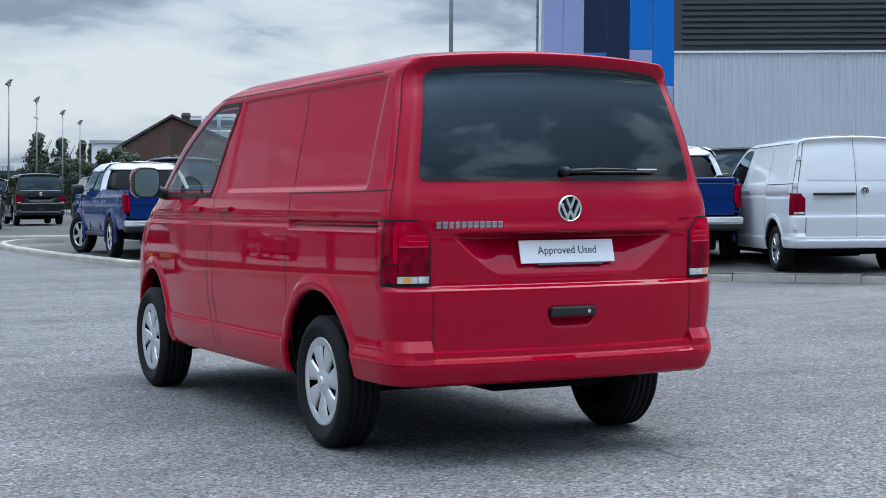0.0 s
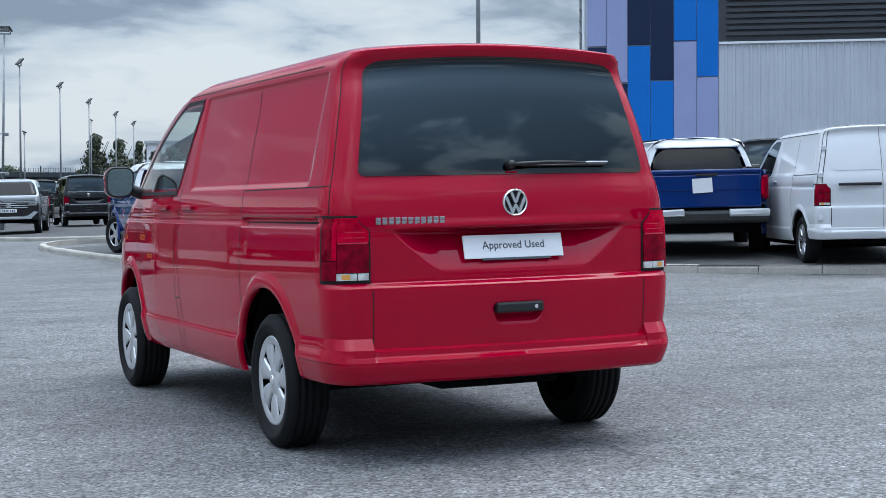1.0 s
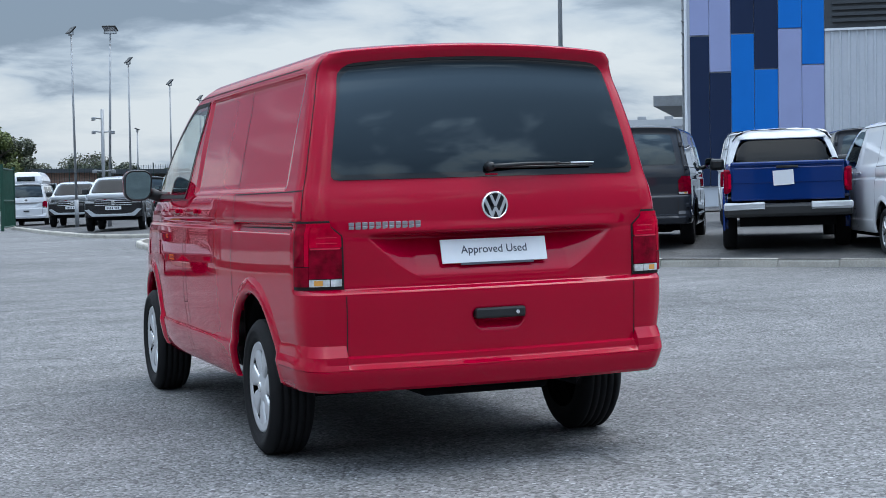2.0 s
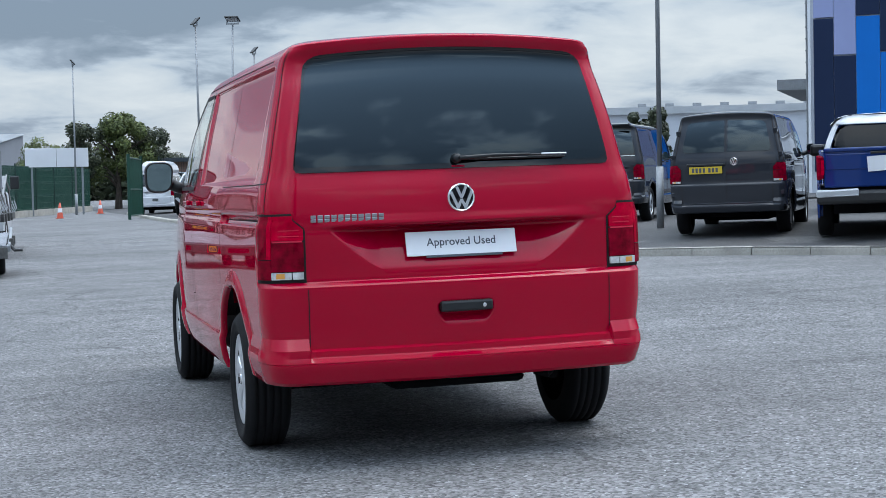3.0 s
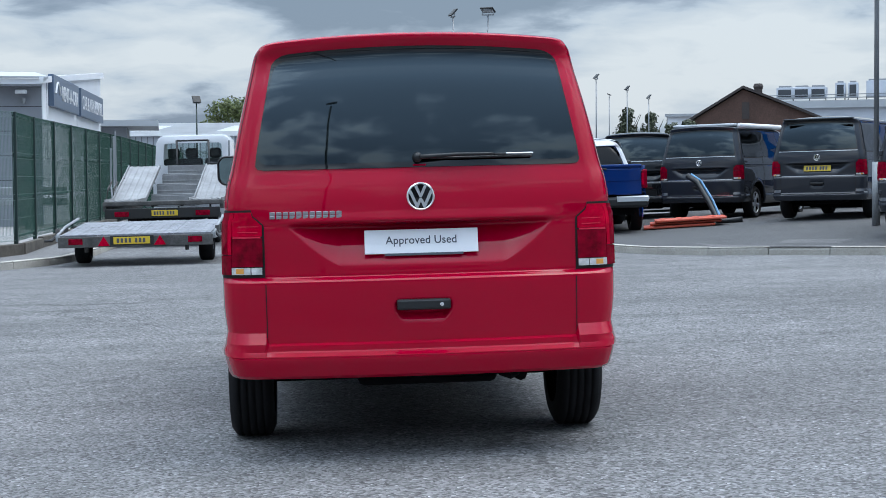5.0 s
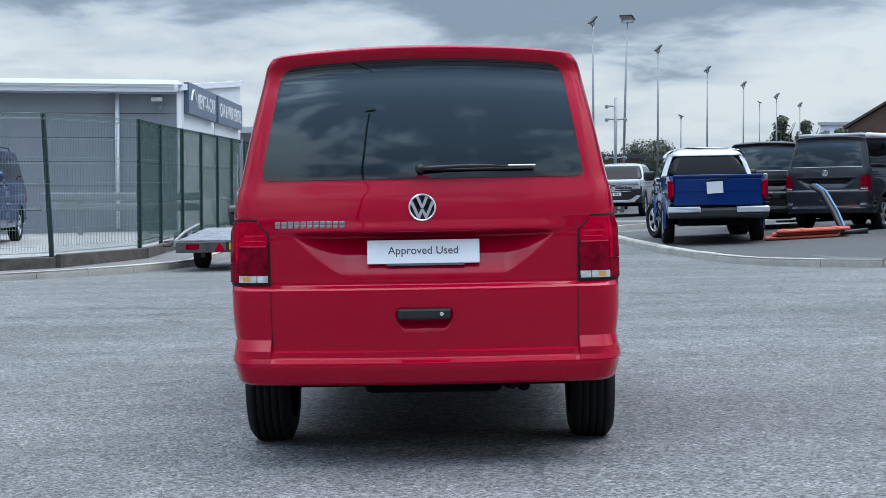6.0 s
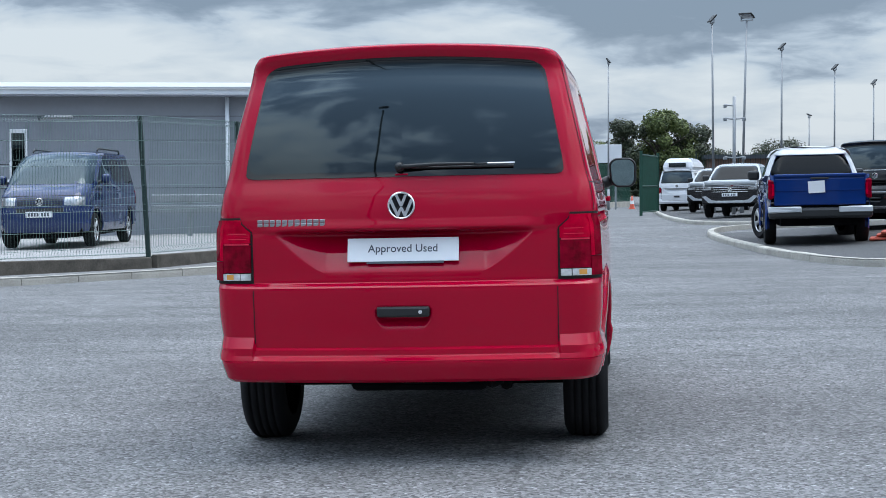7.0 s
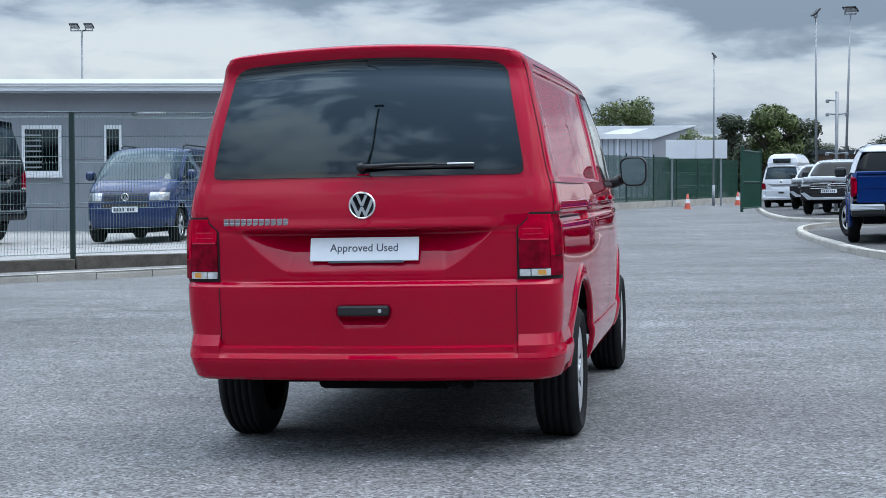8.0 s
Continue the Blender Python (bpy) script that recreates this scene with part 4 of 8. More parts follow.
def mirror(van, mat, sgn, fine=True):
    m = Matrix.Translation((sgn * 1.045, 2.66, 1.345)) @ Matrix.Diagonal((sgn, 1, 1, 1))
    bm = bmesh.new()
    out = [(x * (1.0 + 0.10 * z / 0.1 * (x < 0)) + 0.006, z) for x, z in fan_outline(0.088, 0.098, 0.058, 7 if fine else 3)]
    rings = []
    steps = ((0.88, -0.030), (0.93, -0.060), (1.0, -0.052), (1.02, -0.02), (1.02, 0.0), (0.97, 0.05), (0.80, 0.09), (0.45, 0.112))
    for s, y in steps[:5]:
        rings.append([bm.verts.new(m @ Vector((x * s, y, z * s))) for x, z in out])
    for r0, r1 in zip(rings, rings[1:]):
        for i in range(len(out)):
            j = (i + 1) % len(out)
            bm.faces.new((r0[i], r0[j], r1[j], r1[i]))
    bmesh.ops.recalc_face_normals(bm, faces=bm.faces)
    body = part("wing_mirror", bm, M["plastic"], van, "black plastic mirror housing", smooth=True)
    bm = bmesh.new()
    rings = [[bm.verts.new(m @ Vector((x * s * 1.004, y, z * s * 1.004))) for x, z in out] for s, y in steps[3:]]
    for r0, r1 in zip(rings, rings[1:]):
        for i in range(len(out)):
            j = (i + 1) % len(out)
            bm.faces.new((r0[i], r0[j], r1[j], r1[i]))
    bm.faces.new(rings[-1])
    bmesh.ops.recalc_face_normals(bm, faces=bm.faces)
    part("mirror_cap", bm, mat, body, "body-coloured mirror cap", smooth=True)
    bm = bmesh.new()
    turn = Matrix.Translation((0, -0.050, 0)) @ Matrix.Rotation(radians(3), 4, "X") @ Matrix.Rotation(radians(8), 4, "Z")
    bm.faces.new([bm.verts.new(m @ turn @ Vector((x * 0.89, 0, z * 0.89))) for x, z in out])
    part("mirror_glass", bm, M["mirror"], body)
    bm = bmesh.new()
    add_tube(bm, [m @ Vector((-0.08, 0.02, -0.05)), m @ Vector((-0.14, 0.04, -0.075)), m @ Vector((-0.19, 0.05, -0.085))], 0.038, 10)
    bmesh.ops.recalc_face_normals(bm, faces=bm.faces)
    part("mirror_arm", bm, M["plastic"], body, smooth=True)


def cab_inside(van, seats=True):
    box("cab_floor", (-0.72, 0.72, -0.75, 3.1, 0.385, 0.42), M["under"], van)
    box("bulkhead", (-0.70, 0.70, 1.15, 1.19, 0.42, 1.70), M["cab"], van)
    bm = bmesh.new()
    add_box(bm, -0.82, 0.82, 2.70, 3.2, 0.75, 1.17, 0.06)
    part("dashboard", bm, M["cab"], van)
    for x in (-0.45, 0.45) if seats else ():
        bm = bmesh.new()
        add_box(bm, x - 0.25, x + 0.25, 1.45, 2.0, 0.62, 0.82, 0.05)
        add_box(bm, x - 0.24, x + 0.24, 1.32, 1.48, 0.75, 1.38, 0.05)
        add_box(bm, x - 0.13, x + 0.13, 1.33, 1.44, 1.40, 1.60, 0.04)
        part("seat", bm, M["cab"], van)
    bm = bmesh.new()
    c = Vector((0.42, 2.55, 1.12))
    add_tube(bm, [c + Vector((0.19 * math.cos(a), 0.10 * math.sin(a), 0.16 * math.sin(a))) for a in np.linspace(0, 2 * math.pi, 20)], 0.014, 6)
    part("steering_wheel", bm, M["plastic"], van)


def tail_lamp(van, shape, sgn, fine):
    rows = np.linspace(0.822, 1.132, 24 if fine else 10)
    upper = M["lamp_red"] if fine else M["lamp_dark"]

    def cols(lo, hi):
        def f(z):
            edge = lo + 0.078 * min(1.0, max(0.0, (z - 1.062) / 0.068)) * (1 if lo < 0.75 else 0)
            a = float(shape.u_tail(edge, z))
            return np.linspace(a, hi, 16 if fine else 8)
        return f
    body = skin_patch(shape, "tail_lamp", rows, cols(0.715, 1.80), M["gap"], van, sgn, 0.004, 0.02, "red tail lamp with a clear lower strip")
    inner = lambda x: (lambda z: float(shape.u_tail(x + 0.078 * min(1.0, max(0.0, (z - 1.062) / 0.068)), z)))
    span = lambda lo, hi, n: (lambda z: np.linspace(lo(z) if callable(lo) else lo, hi, n))
    skin_patch(shape, "red_lens", np.linspace(1.012, 1.122, 12 if fine else 5), span(inner(0.724), 1.36, 12 if fine else 6), upper, body, sgn, 0.012, 0.012)
    skin_patch(shape, "dark_lens", np.linspace(0.874, 1.006, 10 if fine else 5), span(inner(0.724), 1.36, 12 if fine else 6), M["lamp_dark"], body, sgn, 0.012, 0.012)
    skin_patch(shape, "side_lens", np.linspace(0.93, 1.122, 14 if fine else 6), lambda z: np.linspace(1.37, 1.47, 4), upper, body, sgn, 0.013, 0.012)
    skin_patch(shape, "side_lens", np.linspace(0.93, 1.122, 14 if fine else 6), lambda z: np.linspace(1.475, 1.72, 6), M["lamp_dark"], body, sgn, 0.013, 0.012)
    skin_patch(shape, "side_lens", np.linspace(0.838, 0.926, 8 if fine else 4), lambda z: np.linspace(1.37, 1.72, 8), M["lamp_dark"], body, sgn, 0.013, 0.012)
    if fine:
        # the light guides behind the lens
        skin_patch(shape, "light_bar", [1.004, 1.0075, 1.011], span(inner(0.730), 1.34, 10), M["lamp_glow"], body, sgn, 0.0135, 0.002)
        for zz in (1.030, 1.055):
            skin_patch(shape, "light_bar", [zz, zz + 0.004], span(inner(0.742), 1.22, 8), M["lamp_glow"], body, sgn, 0.0132, 0.002)
    skin_patch(shape, "clear_lens", np.linspace(0.838, 0.870, 4), lambda z: np.linspace(float(shape.u_tail(0.726, z)), float(shape.u_tail(0.775, z)), 6), M["lamp_clear"], body, sgn, 0.013, 0.01)
    skin_patch(shape, "clear_lens", np.linspace(0.838, 0.870, 4), lambda z: np.linspace(float(shape.u_tail(0.780, z)), 1.36, 6), M["lamp_clear"], body, sgn, 0.013, 0.01)
    skin_patch(shape, "amber_lens", np.linspace(0.842, 0.866, 3), lambda z: np.linspace(1.10, 1.26, 5), M["lamp_amber"], body, sgn, 0.0135, 0.01)


def u_of_y(shape, y, z):
    us = np.linspace(2.0, 3.95, 80)
    return float(np.interp(y, shape.base(us, np.full(80, z))[1], us))


def side_patch(shape, name, rows, y_lo, y_hi, mat, van, sgn, off=0.004, n=14, skirt=0.012, round_by=0.0, label=""):
    """A panel on the flank between y_lo(z) and y_hi(z)."""
    z0, z1 = rows[0], rows[-1]

    def cols(z):
        k = round_by * (1 - math.sqrt(max(0.0, 1 - max(0.0, 1 - min(z - z0, z1 - z) / max(round_by, 1e-6)) ** 2))) if round_by else 0.0
        return np.array([u_of_y(shape, y, z) for y in np.linspace(y_lo(z) + k, y_hi(z) - k, n)])
    return skin_patch(shape, name, rows, cols, mat, van, sgn, off, skirt, label)


def tail_patch(shape, name, z0, z1, half, mat, van, sgn_pair=True, off=0.004, round_by=0.06, x_lo=None, n=22, rows=18, skirt=0.012, label=""):
    """A rounded panel on the tail, half(z) wide to each side of the middle (or from x_lo(z))."""
    obs = []
    for sgn in (1, -1) if sgn_pair else (1,):
        t = np.linspace(0, 1, rows)
        zr = z0 + (z1 - z0) * (0.5 - 0.5 * np.cos(np.pi * t))

        def cols(z):
            g = min(z - z0, z1 - z)
            k = round_by * (1 - math.sqrt(max(0.0, 1 - max(0.0, 1 - g / round_by) ** 2))) if round_by else 0
            lo = x_lo(z) + (k if x_lo(z) > 0 else 0) if x_lo else 0.0
            return np.linspace(float(shape.u_tail(lo, z)), float(shape.u_tail(half(z) - k, z)), n)
        obs.append((sgn, zr, cols))
    # both halves in one mesh
    verts, norms, faces = [], [], []
    for sgn, zr, cols in obs:
        ob = skin_patch(shape, name, list(zr), cols, mat, None, sgn, off, skirt)
        k = len(verts)
        verts += [tuple(v.co) for v in ob.data.vertices]
        norms += [tuple(n.vector) for n in ob.data.vertex_normals]
        faces += [tuple(k + i for i in p.vertices) for p in ob.data.polygons]
        me = ob.data
        bpy.data.objects.remove(ob)
        bpy.data.meshes.remove(me)
    return mesh_object(name, verts, faces, mat, van, smooth=True, label=label)


def bumper(van, shape, mat, fine, low_mat=None):
    n_t = 40 if fine else 14
    us = np.concatenate([np.linspace(0, 1, n_t, endpoint=False), [float(shape.u_tail(x, 0.5)) for x in (0.705, 0.7075, 0.7125, 0.715)], np.linspace(1, 2, 14 if fine else 6, endpoint=False), 2 + np.linspace(0, 0.11, 10 if fine else 4)])
    us = np.sort(us)
    prof = [(0.354, -0.060, 0), (0.355, -0.010, 0), (0.362, 0.018, 0), (0.380, 0.036, 0), (0.43, 0.047, 0), (0.452, 0.0505, 0), (0.4605, 0.050, 0), (0.4620, 0.0465, 0), (0.4650, 0.0465, 0), (0.4665, 0.0485, 0), (0.470, 0.047, 0), (0.484, 0.022, 0), (0.488, 0.019, 0), (0.511, 0.017, 0.008), (0.513, 0.0165, 0.010), (0.5225, -0.004, 0.052), (0.524, -0.012, 0.060)]
    verts, faces, norms = [], [], []
    for sgn in (1, -1):
        P = []
        for z, d, lift in prof:
            zz = np.full(len(us), z)
            x = shape.base(us, zz)[0]
            c = smoothstep(0.7065, 0.7135, np.where(us < 1.0, x, 1.0))
            # the step fades away along the flank
            fade = smoothstep(2.06, 1.6, us)
            dd = d + (0.020 * c if 0.475 < z < 0.52 else 0.0)
            flank = smoothstep(1.10, 1.75, us)
            dd = dd * (1 - 0.72 * flank) + (0.006 * flank if 0.463 < z < 0.52 else 0)
            p, nn = shape.at(us, zz + lift * c, sgn, dd)
            P.append(p)
        P = np.array(P)
        G = grid_normals(P, sgn)
        k0 = len(verts)
        h, w = P.shape[:2]
        verts += list(P.reshape(-1, 3))
        norms += list(G.reshape(-1, 3))
        for j in range(h - 1):
            for i in range(w - 1):
                f = (k0 + j * w + i, k0 + j * w + i + 1, k0 + (j + 1) * w + i + 1, k0 + (j + 1) * w + i)
                faces.append(f if sgn > 0 else f[::-1])
    ob = mesh_object("rear_bumper", verts, faces, mat, van, smooth=True)
    me = ob.data
    # keep the ledges crisp
    for p in me.polygons:
        p.use_smooth = True
    me.set_sharp_from_angle(angle=radians(18))
    return ob


def plate(van, y, z, mat, tilt=0.0, x=0.0, words=None, bars=True, w=0.52, h=0.112):
    """A registration plate facing -y; unreadable or private writing becomes bars."""
    m = Matrix.Translation((x, y, z)) @ Matrix.Rotation(radians(tilt), 4, "X")
    bm = bmesh.new()
    add_box(bm, -w / 2, w / 2, -0.004, 0.004, -h / 2, h / 2, 0.002, m)
    ob = part("number_plate", bm, mat, van)
    if words:
        face = m @ Matrix.Translation((0.0, -0.0045, 0.004)) @ Matrix.Rotation(radians(90), 4, "X")
        text_mesh("plate_text", words, 0.052, M["print"], ob, face, 0.001, 1.02, 0.0004, 0.325)
        bm = bmesh.new()
        add_box(bm, -0.17, 0.19, -0.0035, 0.0, -h / 2 - 0.010, -h / 2 + 0.002, 0, m)
        for i in range(11):
            if i != 5:
                add_box(bm, -0.14 + i * 0.028, -0.12 + i * 0.028, -0.0045, -0.003, -h / 2 - 0.008, -h / 2 - 0.003, 0, m)
        part("plate_frame", bm, M["print"], ob)
    elif bars:
        for i in range(7):
            x0 = -0.215 + i * 0.057 + (0.03 if i > 3 else 0)
            bm = bmesh.new()
            add_box(bm, x0, x0 + 0.036, -0.006, -0.003, -0.035, 0.035, 0, m)
            part("plate_bar", bm, M["print"], ob)
    return ob


def van(name, m, paint_mat, label, group="", fine=False, rear="gate", side_windows=False, wheels="alloy", plate_mat=None, wrap=False, roof_film=False, low_plastic=False, spoiler=False):
    v = empty(name, m, label, "van", group)
    shape = VanShape(recess=rear == "gate", panels=not side_windows)

    def split(u, x, y, z):
        out = np.full(u.shape, "body", object)
        out[(y < -0.40) & (z < 0.385)] = ""
        if fine:
            gate = (z > 0.505) & (u < 1.55) & ((x < 0.71) | (z > 1.13))
            out[gate & (z < 1.885)] = "tailgate"
            win = gate & (z > 1.37) & (z < 1.83) & (x < 0.63 - 0.16 * (z - 1.37))
            out[win] = ""
            flank = (u > 2) & (u < 3.3) & (z > 0.345) & (z < 1.86)
            out[flank & (y > 0.33) & (y < 1.52)] = "side_door"
            out[flank & (y >= 1.60) & (y < 2.62)] = "front_door"
            lo, hi = 1.70 - 0.40 * (z - 1.28), shape.YF(z) - 0.67
            out[(u > 2) & (u < 3.6) & (z > 1.285) & (z < 1.80) & (y > lo) & (y < hi)] = ""
            out[(u > 3.27) & (z > 1.30) & (z < 1.80)] = ""
        return out

    van_body(v, shape, paint_mat, fine, split)
    for sgn in (1, -1):
        for cy, cz, r in ARCH:
            arch_lip(v, shape, paint_mat, sgn, cy, cz, r, fine)
            wheel(v, sgn * ((0.82 if cy < 1 else 0.832) if fine else 0.80), cy + (-0.012 if cy < 1 else 0.02), 0.305 if fine else 0.335, sgn, wheels, spin=0.3 * sgn + cy, fine=fine)
        mirror(v, paint_mat, sgn, fine)
        tail_lamp(v, shape, sgn, fine)
        # shut lines
        U = lambda y, z: (u_of_y(shape, y, z), z)
        W = 0.005 if fine else 0.012
        lines = [[U(1.53, 0.345), U(1.66, 0.67), U(1.67, 0.95), U(1.58, 1.10), U(1.57, 1.25), U(1.53, 1.55), U(1.42, 1.85)], [U(1.44, 0.345), U(1.56, 0.67), U(1.585, 0.90), U(1.56, 1.08)], [U(1.66, 0.64), U(1.555, 0.645)],
                 [U(0.24, 0.345), U(0.33, 0.61), U(0.36, 0.94), U(0.32, 1.10), U(0.345, 1.28), U(0.355, 1.45), U(0.36, 1.70), U(0.358, 1.855)], [U(0.32, 1.262), U(-0.4, 1.265), U(-0.78, 1.268), (1.62, 1.27)],
                 [U(1.9, 1.868), U(1.0, 1.872), U(-0.5, 1.872)], [U(-0.72, 1.128), (1.62, 1.132)], [U(2.46, 1.235), U(1.6, 1.245)],
                 [U(2.60, 0.36), U(2.64, 0.80), U(2.62, 1.20)]]
        for ln in lines:
            skin_ribbon(shape, "shut_line", ln, W, M["gap"], v, sgn)
        skin_ribbon(shape, "shut_line", [(1.60, 1.895), (1.62, 1.5), (1.62, 1.14)], W, M["gap"], v, sgn)
        skin_ribbon(shape, "slide_rail", [U(0.30, 1.10), U(-0.865, 1.102)], 0.022, M["gap"], v, sgn, 0.0004)
        # door handles
        for yy in (1.90, 1.34) if rear == "gate" or not fine else (1.9,):
            bm = bmesh.new()
            px = float(shape.at(np.array(u_of_y(shape, yy, 1.175)), np.array(1.175), sgn)[0][0])
            add_box(bm, px - 0.012 + sgn * 0.012, px + 0.012 + sgn * 0.012, yy - 0.105, yy + 0.105, 1.163, 1.192, 0.008)
            part("door_handle", bm, paint_mat, v)
        # cab windows
        front_lo, front_hi = (lambda z: 1.66 - 0.40 * (z - 1.28)), (lambda z: float(shape.YF(z)) - 0.60 - 0.12 * (z - 1.25))
        zr = np.linspace(1.262, 1.828, 14)
        g = side_patch(shape, "front_window", list(zr), front_lo, front_hi, M["glass"] if fine else M["privacy"], v, sgn, 0.003, 16, 0.01, 0.05)
        if fine:
            seal = [(u_of_y(shape, front_lo(z), z), z) for z in zr] + [(u_of_y(shape, front_hi(z), z), z) for z in zr[::-1]]
            seal += [seal[0]]
            skin_ribbon(shape, "window_seal", seal, 0.024, M["gap"], g, sgn, 0.0045)
        if side_windows:
            for y0, y1 in ((0.42, 1.38), (-0.72, 0.28)):
                side_patch(shape, "side_window", list(np.linspace(1.285, 1.80, 8)), lambda z, a=y0: a, lambda z, b=y1: b, M["glass_front"], v, sgn, 0.003, 8, 0.01, 0.06)
    # windscreen
    verts, faces = [], []
    zr = np.linspace(1.25, 1.84, 10)
    us = np.linspace(3.22, 5.0, 12)
    for sgn in (1, -1):
        P, N = shape.at(*np.meshgrid(us, zr), sgn, 0.003)
        k = len(verts)
        verts += list(P.reshape(-1, 3))
        for j in range(9):
            for i in range(11):
                f = (k + j * 12 + i, k + j * 12 + i + 1, k + (j + 1) * 12 + i + 1, k + (j + 1) * 12 + i)
                faces.append(f if sgn > 0 else f[::-1])
    mesh_object("windscreen", verts, faces, M["glass"] if fine else M["privacy"], v, smooth=True)
    bumper(v, shape, M["plastic"] if low_plastic else paint_mat, fine)
    # floor pan and running gear
    bm = bmesh.new()
    add_box(bm, -0.70, 0.70, -0.62, 0.0, 0.345, 0.42, 0.03)
    add_box(bm, -0.78, 0.78, 0.36, 3.70, 0.30, 0.42, 0.03)
    # these two low boxes are added to block light under the van
    add_box(bm, -0.52, 0.52, 0.36, 3.70, 0.195, 0.31, 0.03)
    add_box(bm, -0.70, 0.70, 0.34, 0.90, 0.22, 0.42, 0.03)
    add_box(bm, -0.30, 0.36, -0.74, -0.30, 0.285, 0.34, 0.03)
    add_box(bm, -0.58, 0.58, -0.86, -0.55, 0.357, 0.42, 0.02)
    add_box(bm, -0.05, 0.28, -0.80, -0.62, 0.325, 0.37, 0.02)
    add_box(bm, -0.75, 0.75, -0.10, 0.06, 0.24, 0.34, 0.02)
    part("floor_pan", bm, M["under"], v)
    tube("exhaust", [(0.44, -0.45, 0.34), (0.45, -0.74, 0.335), (0.46, -0.84, 0.33)], 0.030, M["under"], v, 8)
    if fine:
        tube("tow_eye", [(0.36, -0.88, 0.345), (0.40, -0.95, 0.335), (0.44, -0.88, 0.345)], 0.014, M["under"], v, 6)
        tube("axle_beam", [(-0.7, 0.0, 0.30), (0.7, 0.0, 0.30)], 0.05, M["under"], v, 8)
        cab_inside(v)
    yb = float(shape.at(np.array(0.05), np.array(1.177))[0][1])
    face = Matrix.Rotation(radians(-90), 4, "Z")
    gate_label = "black-tinted glass"
    if rear == "gate":
        tail_patch(shape, "window_border", 1.310, 1.860, lambda z: 0.795 - 0.225 * (z - 1.31), M["frit"], v, off=0.004, round_by=0.085, label="black glass border")
        tail_patch(shape, "rear_window", 1.334, 1.830, lambda z: 0.750 - 0.205 * (z - 1.334), M["privacy"], v, off=0.0052, round_by=0.06, skirt=0.0, label="dark privacy glass")
        badge_mesh(v, Matrix.Translation((0, yb - 0.002, 1.177)) @ face, 0.064, fine)
        for sgn in (1, -1):
            skin_ribbon(shape, "shut_line", [(float(shape.u_tail(0.712, z)), z) for z in (0.82, 0.70, 0.60, 0.505)], 0.0045 if fine else 0.012, M["gap"], v, sgn)
            skin_ribbon(shape, "shut_line", [(0.0, 0.508), (float(shape.u_tail(0.712, 0.508)), 0.508)], 0.010, M["gap"], v, sgn)
        bm = bmesh.new()
        add_box(bm, -0.122, 0.124, -1.036, -0.99, 0.662, 0.711, 0.010)
        h = part("tailgate_handle", bm, M["plastic"], v, "black plastic grip")
        if fine:
            bm = bmesh.new()
            add_lathe(bm, [(0.001, 0.003), (0.009, 0.002), (0.010, -0.002)], 14, Matrix.Translation((0.082, -1.037, 0.686)) @ face)
            part("lock", bm, M["chrome"], h)
        if plate_mat:
            plate(v, -0.968, 0.972, plate_mat, -14, words="Approved Used" if fine else None)
        # chrome lettering as plain bars
        if fine:
            for i in range(11):
                x = -0.690 + i * 0.0303
                u = shape.u_tail(abs(x + 0.013), 1.105)
                y = float(shape.at(np.array(u), np.array(1.105))[0][1])
                tall = 0.034
                bm = bmesh.new()
                for v0, v1 in ((1.0885, 1.1035), (1.1050, 1.0865 + tall)):
                    add_box(bm, x + 0.002, x + 0.0265, y - 0.004, y + 0.003, v0, v1, 0.002)
                part("letter_bar", bm, M["letter"], v, "small chrome bar")
            # wiper
            wy = lambda z, x=0.0: float(shape.at(np.array(shape.u_tail(abs(x), z)), np.array(z))[0][1])
            bm = bmesh.new()
            add_lathe(bm, [(0.001, 0.05), (0.016, 0.048), (0.021, 0.035), (0.024, 0.0)], 16, Matrix.Translation((-0.008, wy(1.358), 1.356)) @ face)
            arm = part("wiper", bm, M["plastic"], v, "black wiper arm at rest", smooth=True)
            bm = bmesh.new()
            pts = [(x, wy(1.356, x) - 0.045 + 0.02 * x, 1.356 + 0.008 * min(1, x * 6)) for x in np.linspace(0.0, 0.34, 9)]
            add_tube(bm, pts, 0.011, 8, 0.006)
            add_tube(bm, [(x, wy(1.365, x) - 0.024, 1.350) for x in np.linspace(0.05, 0.52, 10)], 0.006, 6)
            add_tube(bm, [(x, wy(1.365, x) - 0.032, 1.362) for x in np.linspace(0.33, 0.52, 5)], 0.005, 6)
            bmesh.ops.recalc_face_normals(bm, faces=bm.faces)
            part("wiper_blade", bm, M["plastic"], arm, smooth=True)
            tube("blade_tip", [(x, wy(1.365, x) - 0.034, 1.364) for x in np.linspace(0.40, 0.525, 4)], 0.0045, M["alloy"], arm, 6)
            # high stop lamp slot in the gate's top edge
            box("washer_jet", (-0.03, 0.03, wy(1.323) - 0.010, wy(1.323) + 0.01, 1.316, 1.324), M["red"], v, 0.002)
    else:
        for sgn in (1, -1):
            skin_ribbon(shape, "shut_line", [(0.0, 0.51), (0.0, 1.2), (0.0, 1.89)], 0.006, M["gap"], v, sgn)
            skin_ribbon(shape, "shut_line", [(1.25, 1.89), (1.25, 1.14)], 0.012, M["gap"], v, sgn)
            skin_ribbon(shape, "shut_line", [(float(shape.u_tail(0.712, z)), z) for z in (0.82, 0.70, 0.505)], 0.012, M["gap"], v, sgn)
            for zz in (0.62, 1.22, 1.6):
                p = shape.at(np.array(1.4), np.array(zz), sgn)[0]
                box("hinge", (p[0] - 0.03, p[0] + 0.03, p[1] - 0.03, p[1] + 0.03, zz, zz + 0.07), paint_mat, v, 0.008)
